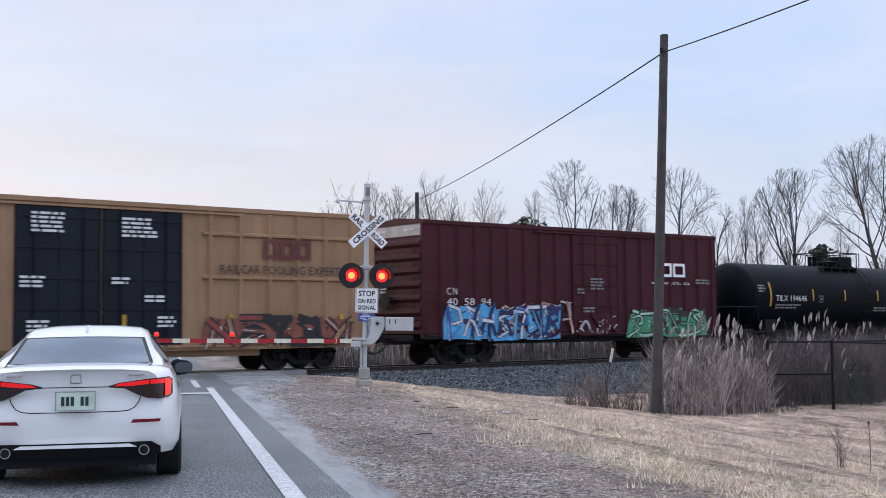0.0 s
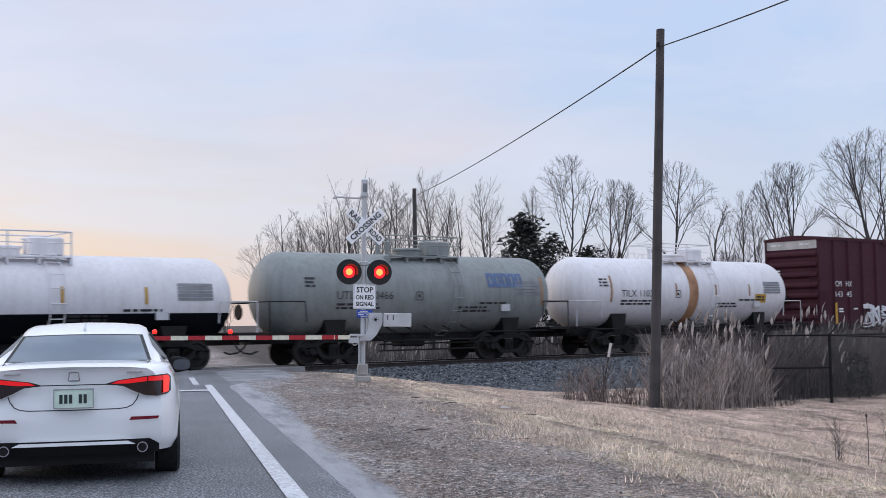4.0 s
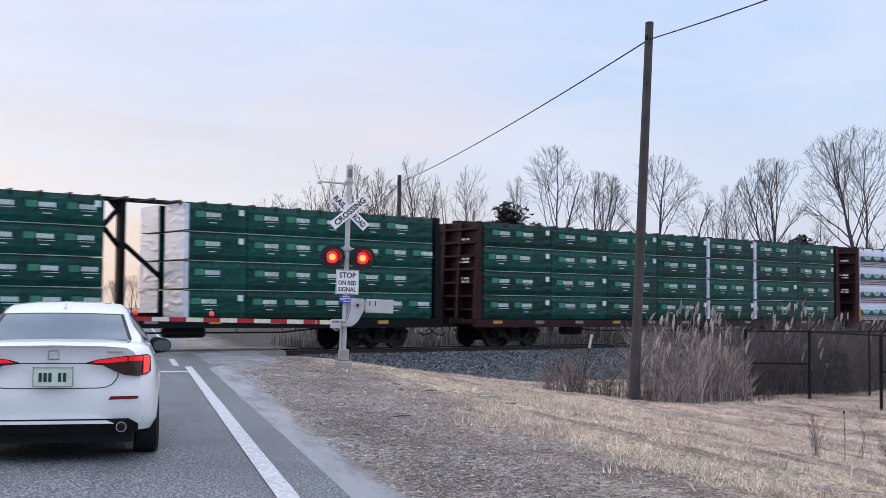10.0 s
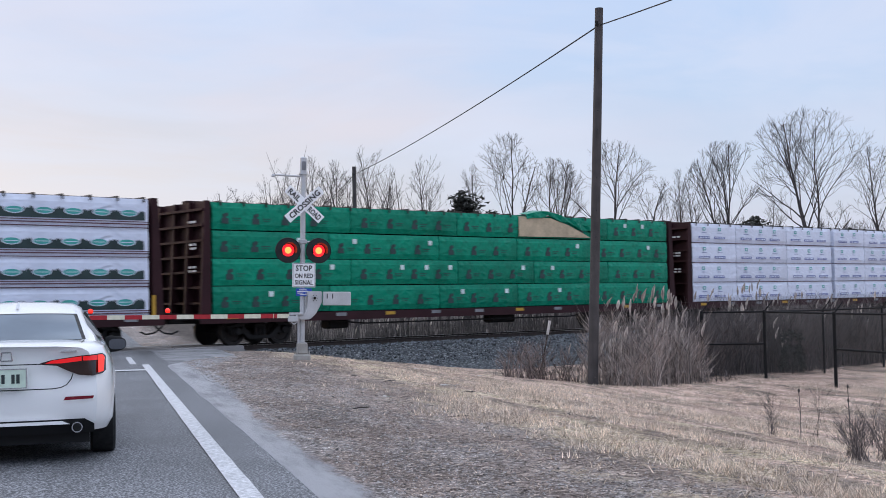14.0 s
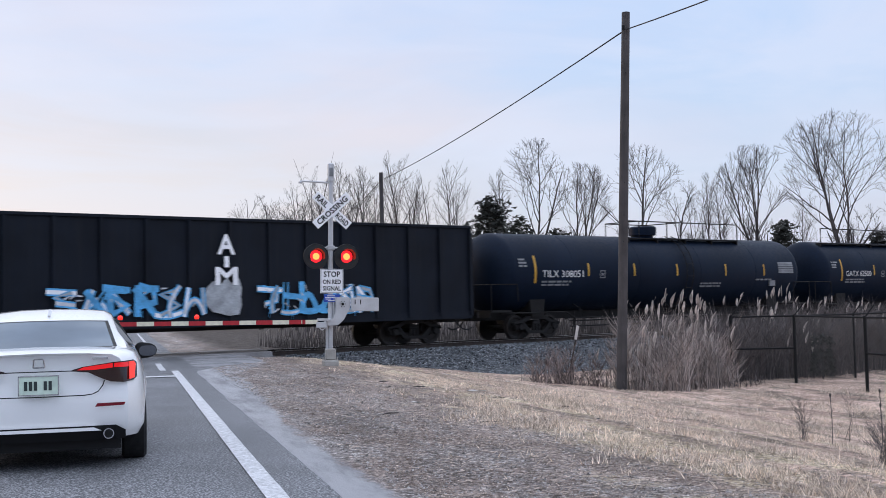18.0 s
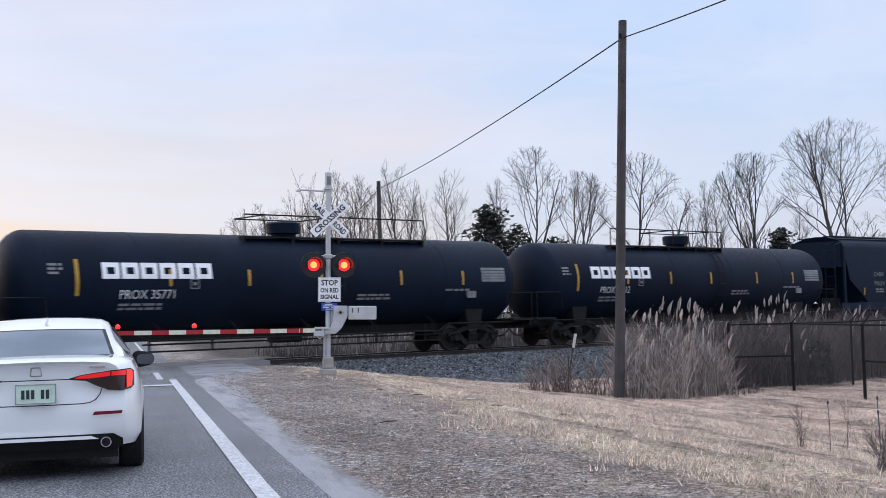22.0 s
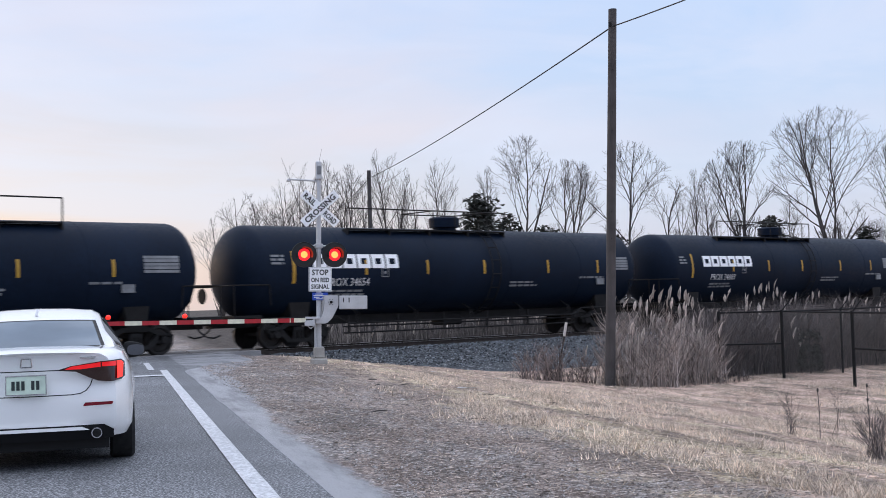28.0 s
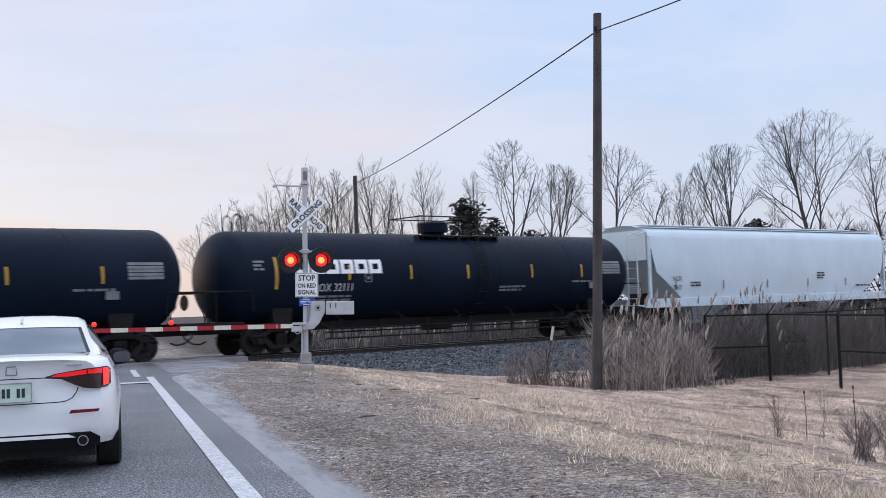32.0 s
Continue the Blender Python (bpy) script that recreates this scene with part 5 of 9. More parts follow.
    for k in range(9):
        a = radians(-78 + k * 18)
        y, z = -math.cos(a) * (r + 0.10), zc + math.sin(a) * (r + 0.10)
        tube(bm, (lx, y, z), (lx + 0.42, y, z), 0.016, 0.016, 5)
    for x in (lx, lx + 0.42):
        pipe(bm, [(x, -math.cos(radians(a)) * (r + 0.10), zc + math.sin(radians(a)) * (r + 0.10)) for a in range(-80, 76, 14)], 0.018, 5)
    part("ladder", bm, M["steel"] if m_tank in DARK_TANKS else m_fit, root)
    # saddles, side rods, end platforms
    for x in (2.25, length - 2.25):
        bm = bm_()
        slab(bm, [(x - 0.3, 0.80), (x + 0.3, 0.80), (x + 0.42, zc - r * 0.62), (x - 0.42, zc - r * 0.62)], -1.12, 1.12)
        part("saddle", bm, M["steel"], root)
    for y in (-1.28, 1.28):
        bm = bm_()
        pipe(bm, [(0.2, y, 0.98), (3.6, y, 0.98), (4.1, y, 0.74), (length - 4.1, y, 0.74), (length - 3.6, y, 0.98), (length - 0.2, y, 0.98)], 0.03)
        for x in np.linspace(4.4, length - 4.4, 5):
            pipe(bm, [(x, y, 0.74), (x, y, 1.1), (x, y * 0.7, zc - r * 0.8)], 0.025)
            pipe(bm, [(x + 0.12, y, 0.74), (x + 0.12, y, 1.1)], 0.02)
        part("side_rod", bm, M["steel"], root)
    bm = bm_()
    box(bm, length / 2 - 0.5, length / 2 + 0.5, -0.35, 0.35, 0.52, 0.95, ch=0.05)
    part("outlet_valve", bm, M["steel"], root)
    for x, sg in ((0.0, -1), (length, 1)):
        bm = bm_()
        box(bm, min(x - sg * 0.6, x + sg * 0.42), max(x - sg * 0.6, x + sg * 0.42), -1.45, 1.45, 1.02, 1.10)
        plat = part("end_platform", bm, M["steel"], root)
        bm = bm_()
        for y in (-1.42, 1.42):
            pipe(bm, [(x + sg * 0.38, y, 1.1), (x + sg * 0.38, y, 2.05), (x - sg * 0.9, y * 1.02, 2.05), (x - sg * 0.95, y * 1.02, 1.4)], 0.02)
        pipe(bm, [(x + sg * 0.38, -1.42, 2.05), (x + sg * 0.38, 1.42, 2.05)], 0.02)
        part("guard_rail", bm, M["steel"] if m_tank is not M["tank_white"] else M["alum"], plat)
        bm = bm_()
        lathe(bm, [(0, 0.24), (0.03, 0.26), (0.05, 0.24)], "x", 14, (x + sg * 0.36, 0.6, 1.75))
        part("brake_wheel", bm, M["steel"], plat)
    if loops:
        bm = bm_()
        for x in (0.95, 1.5):
            for y in (-0.3, 0.3):
                pipe(bm, [(x, y, ztop - 0.1), (x + 0.05, y, ztop + 0.45), (x + 0.2, y, ztop + 0.55), (x + 0.32, y, ztop + 0.45), (x + 0.36, y, ztop - 0.1)], 0.02)
        part("grab_loop", bm, M["steel"], root)
    # reflective strips
    for k, (x, tall) in enumerate(stripes):
        bm = bm_()
        z0, z1 = (zc - 0.42, zc + 0.62) if tall else (zc - 0.16, zc + 0.34)
        n = 6
        w = 0.055 if tall else 0.046
        for i in range(n):
            a, b = z0 + (z1 - z0) * i / n, z0 + (z1 - z0) * (i + 1) / n
            pa, pb = [-math.sqrt(r * r - (q - zc) ** 2) - 0.012 for q in (a, b)]
            sh = 1.0
            if x < head or x > length - head:
                sh = 0.93
            quad(bm, [(x - w, pa * sh, a), (x + w, pa * sh, a), (x + w, pb * sh, b), (x - w, pb * sh, b)])
        bmesh.ops.remove_doubles(bm, verts=bm.verts[:], dist=0.001)
        part("reflective_strip", bm, stripe_m or M["yellow"], tank, recalc=False)
    mk = mark_m or M["mark"]
    if brand:
        block_letters(tank, 2.55, zc + 0.06, 0.47, 3.6, brand_count, curve, material=M["sign_white"], stroke=0.29)
    if marks:
        zz = zc - 0.52 if brand else zc - 0.20
        side_text(tank, marks, 3.1 if brand else 2.15, zz, 0.26, None, curve, mk, 1.75 if brand else 2.25)
        side_bars(tank, [(3.1 if brand else 2.15, 4.9 if brand else 4.0, zz - 0.13, 2)], None, curve, M["mark_dim"] if m_tank in DARK_TANKS else M["mark_black"], seed)
        bm = bm_()
        x = 5.35
        for a, b, c, d in ((0, 0.3, 0, 0.03), (0, 0.3, 0.27, 0.3), (0, 0.03, 0.03, 0.27), (0.27, 0.3, 0.03, 0.27), (0.10, 0.2, 0.10, 0.2)):
            quad(bm, [(a, c, 0), (b, c, 0), (b, d, 0), (a, d, 0)])
        part("stencil_box", onto_side(bm, x, zc - 0.24, None, curve, 0.014), M["mark_dim"] if m_tank in DARK_TANKS else M["mark_black"], tank, recalc=False)
    side_bars(tank, [(0.95, 1.45, zc + 0.5, 3), (length * 0.60, length * 0.60 + 1.5, zc - 0.45, 2), (length - 3.9, length - 2.5, zc - 0.30, 1)], None, curve, M["mark_dim"] if m_tank in DARK_TANKS else M["mark_black"], seed + 3)
    bm = bm_()
    for k in range(5):
        quad(bm, [(0, k * 0.105, 0), (1.15, k * 0.105, 0), (1.15, k * 0.105 + 0.085, 0), (0, k * 0.105 + 0.085, 0)])
    part("data_panel", onto_side(bm, length - 2.2, zc - 0.05, None, curve, 0.014), M["mark_dim"], tank, recalc=False)
    bm = bm_()
    box(bm, length - 2.9, length - 2.5, -r * 0.985 - 0.03, -r * 0.96, zc - 0.62, zc - 0.38)
    part("placard_holder", bm, M["mark_dim"] if m_tank in DARK_TANKS else M["alum"], tank)
    if band:
        bm = bm_()
        lathe(bm, [(band - 0.28, r * 0.99), (band - 0.28, r + 0.007), (band + 0.28, r + 0.007), (band + 0.28, r * 0.99)], "x", 48, (0, 0, zc))
        part("rust_band", bm, M["rust"], tank, "rust-brown stained band round the tank", smooth=True)
    # brake and vent piping slung under the tank on hangers
    for z in (0.42, 0.63):
        bm = bm_()
        tube(bm, (3.9, -1.22, z), (length - 3.9, -1.22, z), 0.028, None, 6)
        part("underside_pipe", bm, M["steel"], root)
    x = 4.1
    while x < length - 3.9:
        bm = bm_()
        box(bm, x, x + 0.06, -1.25, -1.19, 0.40, 1.0)
        part("pipe_hanger", bm, M["steel"], root)
        x += 2.1
    return root


def package_mesh(length, height, kind, rng, width=1.22):
    """One strapped package of lumber in printed plastic wrap, with sagging sides; the prints lie a little proud on its near face."""
    bm = bm_()
    nx, nz = max(4, int(length / 0.45)), 5
    face = -width
    grid = []
    for j in range(nz + 1):
        row = []
        for i in range(nx + 1):
            x, z = length * i / nx, height * j / nz
            e = 1.0 if 0 < i < nx and 0 < j < nz else 0.0
            y = face - e * (0.012 + 0.014 * noise.noise((x * 2.3 + rng.random() * 0.1, z * 4.0, length))) + (0.03 if j in (0, nz) else 0)
            row.append(bm.verts.new((x, y, z)))
        grid.append(row)
    for j in range(nz):
        for i in range(nx):
            bm.faces.new((grid[j][i], grid[j][i + 1], grid[j + 1][i + 1], grid[j + 1][i]))
    a, b, c, d = grid[0][0], grid[0][-1], grid[-1][-1], grid[-1][0]
    back = [bm.verts.new(p) for p in ((0, 0, 0), (length, 0, 0), (length, 0, height), (0, 0, height))]
    bm.faces.new([r[0] for r in grid] + [back[3], back[0]])
    bm.faces.new([back[1], back[2]] + [r[-1] for r in reversed(grid)])
    bm.faces.new(grid[-1] + [back[2], back[3]])
    bm.faces.new([back[0], back[1]] + grid[0][::-1])
    y = face - 0.034

    def rect(x0, x1, z0, z1, mi, dy=0.0):
        quad(bm, [(x0, y - dy, z0), (x1, y - dy, z0), (x1, y - dy, z1), (x0, y - dy, z1)], mi)

    x = rng.uniform(0.25, 0.5)
    h = height
    if kind == "dark":
        while x + 0.75 < length:
            rect(x - 0.10, x + 0.22, h * 0.50, h * 0.72, 2)
            for k in range(5):
                rect(x + 0.27 + k * 0.10, x + 0.345 + k * 0.10, h * 0.52, h * 0.68, 1)
            rect(x + 0.30, x + 0.78, h * 0.45, h * 0.465, 1)
            if rng.random() < 0.8:
                rect(x + 0.38, x + 0.62, h * 0.30, h * 0.33, 1)
            x += 1.17
        if rng.random() < 0.5:
            rect(length - 0.3, length - 0.12, h * 0.62, h * 0.84, 1, 0.004)
        mats = [M["wrap_dark"], M["print_light"], M["print_green"]]
    elif kind == "green":
        while x + 0.75 < length:
            rect(x, x + 0.26, h * 0.22, h * 0.42, 1)
            rect(x + 0.05, x + 0.17, h * 0.42, h * 0.58, 1)
            rect(x + 0.12, x + 0.24, h * 0.50, h * 0.62, 1, 0.004)
            rect(x + 0.38, x + 0.72, h * 0.42, h * 0.445, 1)
            rect(x + 0.38, x + 0.66, h * 0.34, h * 0.36, 1)
            if rng.random() < 0.28:
                rect(x + 0.62, x + 0.80, h * 0.60, h * 0.80, 2, 0.004)
            x += 1.12
        mats = [M["wrap_green"], M["print_pine"], M["print_light"]]
    elif kind == "pines":
        rect(0.02, length - 0.02, h * 0.08, h * 0.12, 2)
        rect(0.02, length - 0.02, h * 0.17, h * 0.20, 2)
        pitch, x_off = 0.86, rng.uniform(0.2, 0.4)
        x = 0.03
        while x + 0.2 < length:
            w2 = rng.uniform(0.09, 0.16)
            crest = abs(math.sin(math.pi * (x + w2 / 2 - x_off - 0.29) / pitch))
            q = h * (0.36 + 0.24 * crest + rng.uniform(-0.04, 0.04))
            quad(bm, [(x, y, h * 0.24), (x + w2, y, h * 0.24), (x + w2 * 0.95, y, q * 0.88), (x + w2 * 0.5, y, q), (x + w2 * 0.1, y, q * 0.86)], 1)
            x += w2 * 0.75
        x = x_off
        while x + 0.58 < length:
            rim = [(x + 0.29 + 0.29 * math.cos(t), h * (0.49 + 0.13 * math.sin(t))) for t in np.arange(0, 6.2, 0.52)]
            quad(bm, [(px, y - 0.006, pz) for px, pz in rim], 0)
            quad(bm, [(x + 0.29 + (px - x - 0.29) * 0.86, y - 0.010, h * 0.49 + (pz - h * 0.49) * 0.80) for px, pz in rim], 3)
            rect(x + 0.10, x + 0.48, h * 0.478, h * 0.502, 0, 0.014)
            x += pitch
        mats = [M["wrap_white"], M["print_pine"], M["print_maroon"], M["print_teal"]]
    else:
        while x + 0.85 < length:
            rect(x, x + 0.80, h * 0.20, h * 0.32, 1)
            for k in range(6):
                rect(x + 0.06 + k * 0.12, x + 0.14 + k * 0.12, h * 0.225, h * 0.295, 0, 0.004)
            rect(x + 0.30, x + 0.50, h * 0.62, h * 0.80, 2)
            rect(x + 0.35, x + 0.45, h * 0.66, h * 0.76, 0, 0.004)
            rect(x + 0.22, x + 0.58, h * 0.50, h * 0.52, 1)
            x += 1.14
        mats = [M["wrap_white"], M["print_blue"], M["print_teal"]]
    return mesh_of(bm, "wrapped_lumber", mats, recalc=False)


def lumber_car(label, s0, length, kind, m_frame, splits, gap=None, top=4.50, deck=1.02, seed=1, torn=None, edges=()):
    """Centerbeam flat car: deck, end bulkheads with ribs, central truss with a top chord, and four tiers of wrapped lumber on both sides."""
    root = rolling_stock("lumber_car", label, s0, length, trucks=2.4, sill=0.5)
    rng = random.Random(seed)
    bm = bm_()
    box(bm, 0, length, -1.45, 1.45, deck - 0.18, deck - 0.02, ch=0.01)
    for sg in (-1, 1):
        box(bm, 0, length, sg * 1.42 - 0.05, sg * 1.42 + 0.05, deck - 0.30, deck - 0.02)
    split_parts("deck", "side_beam", bm, m_frame, root)
    bm = bm_()
    pipe(bm, [(4.0, -1.25, 0.80), (6.4, -1.25, 0.58), (length - 6.4, -1.25, 0.58), (length - 4.0, -1.25, 0.80)], 0.028)
    for k in range(7):
        x = 6.4 + (length - 12.8) * k / 6
        pipe(bm, [(x, -1.25, 0.58), (x, -1.25, 0.86)], 0.022)
    part("truss_rod", bm, M["steel"], root)
    for x, lx in ((5.2, 0.9), (length * 0.55, 1.3)):
        bm = bm_()
        box(bm, x, x + lx, -0.9, -0.4, 0.42, 0.74, ch=0.06)
        part("brake_cylinder", bm, M["steel"], root)
    for k in range(int(length / 2.1)):
        bm = bm_()
        x = 0.9 + k * 2.1
        box(bm, x, x + 0.42, -1.475, -1.455, deck - 0.17, deck - 0.06)
        part("reflective_strip", bm, M["yellow"] if k % 3 == 0 else M["mark_dim"], root)
    for x0, sg in ((0.0, 1), (length, -1)):
        bm = bm_()
        a, b = (x0, x0 + 0.06) if sg > 0 else (x0 - 0.06, x0)
        xe = x0 + sg * 0.30
        box(bm, min(xe, xe + sg * 0.06), max(xe, xe + sg * 0.06), -1.45, 1.45, deck, top)
        for y in (-1.45, -0.5, 0.38, 1.33):
            slab(bm, [(x0, deck), (xe, deck), (xe, top), (x0 + sg * 0.18, top)], y, y + 0.12)
        for k in range(7):
            z = deck + 0.3 + k * 0.48
            box(bm, min(x0 + sg * 0.10, xe), max(x0 + sg * 0.10, xe), -1.40, 1.40, z, z + 0.07)
        bh = split_parts("bulkhead", "bulkhead_rib", bm, m_frame, root)
        bm = bm_()
        bar_rows(bm, [(-1.05, -0.55, 3.9, 1), (-1.05, -0.55, 3.2, 2), (-1.05, -0.55, 2.5, 2)], rng)
        for v in bm.verts:
            v.co = (x0 + sg * 0.085, -v.co.x * -1, v.co.y)
        part("small_print", bm, M["mark"], bh, kind="stuff", recalc=False)
        bm = bm_()
        box(bm, min(xe, xe + sg * 0.10), max(xe, xe + sg * 0.10), -1.50, -1.46, deck - 0.1, deck + 0.6)
        part("corner_plate", bm, M["yellow"], bh) if kind == "pines" else bm.free()
    bm = bm_()
    box(bm, 0.3, length - 0.3, -0.16, 0.16, top - 0.02, top + 0.09, ch=0.02)
    box(bm, 0.3, length - 0.3, -0.10, 0.10, deck, deck + 0.15)
    n = max(4, int(length / 2.6))
    for k in range(n + 1):
        x = 0.5 + (length - 1.0) * k / n
        box(bm, x - 0.10, x + 0.10, -0.12, 0.12, deck, top)
    split_parts("centre_beam", "beam_post", bm, m_frame, root)
    if gap:
        bm = bm_()
        a, b = gap
        c = max(x_ for x_ in (0.5 + (length - 1.0) * k / n for k in range(n + 1)) if x_ < b) if b - a > 1 else b
        for p, q in (((a, 0, top - 0.12), (c, 0, top - 1.45)), ((c, 0, top - 0.12), (a, 0, top - 1.45)), ((c, 0, top - 1.2), (b + 0.4, 0, top - 2.6))):
            tube(bm, p, q, 0.075, 0.075, 6)
        for x_, sg in ((a, 1), (c, -1)):
            slab(bm, [(x_, top - 0.01), (x_ + sg * 0.45, top - 0.01), (x_, top - 0.5)][::sg], -0.03, 0.03)
        box(bm, a - 0.12, a + 0.06, -0.12, 0.12, deck, top)
        split_parts("cross_brace", "brace_bar", bm, m_frame, root)
    h = (top - deck - 0.06) / 4
    marks_ = [0.45] + list(splits) + [length - 0.45]
    cache = {}
    for side in (0, 1):
        for tier in range(4):
            sp = marks_ if tier % 2 == 0 or kind != "green" else [m_ + (0.9 if 0 < i < len(marks_) - 1 else 0) for i, m_ in enumerate(marks_)]
            for i, (a, b) in enumerate(zip(sp, sp[1:])):
                if gap and a < (gap[0] + gap[1]) / 2 < b:
                    pieces = [(a, gap[0]), (gap[1], b)]
                else:
                    pieces = [(a, b)]
                for p, q in pieces:
                    if q - p < 0.5:
                        continue
                    z = deck + tier * (h + 0.012)
                    key = (round(q - p, 2), tier if side == 0 else 0)
                    if side == 0:
                        if key not in cache:
                            cache[key] = package_mesh(q - p - 0.03, h - 0.02, kind, rng)
                        part("wrapped_lumber", cache[key], None, root, m=pose(p, -0.20, z, rng.uniform(-0.3, 0.3), 0, 0))
                    else:
                        k2 = ("far", round(q - p, 2))
                        if k2 not in cache:
                            b2 = bm_()
                            box(b2, 0, q - p - 0.03, 0.0, 1.22, 0, h - 0.02, ch=0.02)
                            cache[k2] = mesh_of(b2, "wrapped_lumber", M[{"dark": "wrap_dark", "green": "wrap_green"}.get(kind, "wrap_white")])
                        part("wrapped_lumber", cache[k2], None, root, m=pose(p, 0.20, z))
    for tier in range(1, 4):
        bm = bm_()
        z = deck + tier * (h + 0.012)
        a0, a1 = 0.5, length - 0.5
        for p, r_ in ([(a0, gap[0]), (gap[1], a1)] if gap else [(a0, a1)]):
            box(bm, p, r_, -1.462, -1.43, z - 0.026, z - 0.004)
        split_parts("wrap_hem", "wrap_hem", bm, M["hem_pale"] if kind in ("dark", "green") else M["print_maroon"], root) if kind != "green" else bm.free()
    for a in edges:
        for tier in range(4):
            bm = bm_()
            z = deck + tier * (h + 0.012)
            box(bm, a + rng.uniform(-0.02, 0.02), a + rng.uniform(0.10, 0.15), -1.475, -1.45, z + 0.03, z + h - 0.05)
            box(bm, a - 0.02, a + 0.01, -1.45, -0.22, z + 0.02, z + h - 0.03)
            box(bm, a - 0.02, a + 0.01, 0.20, 1.42, z + 0.02, z + h - 0.03)
            part("wrap_end", bm, M["wrap_white"], root, "white plastic end of a lumber wrap")
    if torn:
        a, b = torn
        bm = bm_()
        z = deck + 3 * (h + 0.012)
        slab(bm, [(a, z + 0.04), (b, z + 0.06), (b - 1.3, z + h * 0.62), (b - 2.3, z + h - 0.08), (a, z + h - 0.05)], -1.480, -1.462)
        t = part("exposed_lumber", bm, M["lumber"], root, "bare pale lumber where the wrap is torn")
        bm = bm_()
        prev = None
        for k in range(12):
            x = a + 0.3 + (b - a + 0.2) * k / 11
            zz = z + h + 0.02 + 0.16 * math.sin(k * 0.6) - 0.5 * smooth((k - 6) / 6)
            row = [bm.verts.new((x, -1.20, zz + 0.05)), bm.verts.new((x + 0.05, -1.5 - 0.07 * (k % 2), zz)), bm.verts.new((x + 0.1, -1.52, zz - 0.16 - 0.05 * (k % 3)))]
            if prev:
                for i in range(2):
                    bm.faces.new((prev[i], row[i], row[i + 1], prev[i + 1]))
            prev = row
        part("loose_wrap", bm, M["wrap_green"], t, "torn green wrap flapping loose")
    # strap anchors along the top chord and under the deck
    bm = bm_()
    slab(bm, [(0, -0.03), (0.05, -0.03), (0.05, 0.015), (0, 0.015)], -1.47, -0.2)
    box(bm, 0, 0.05, -1.485, -1.46, -0.14, 0.015)
    strap = mesh_of(bm, "tie_down_strap", M["black"])
    x = 0.7
    while x < length - 0.6:
        part("tie_down_strap", strap, None, root, m=pose(x, 0, top))
        x += 0.84
    return root


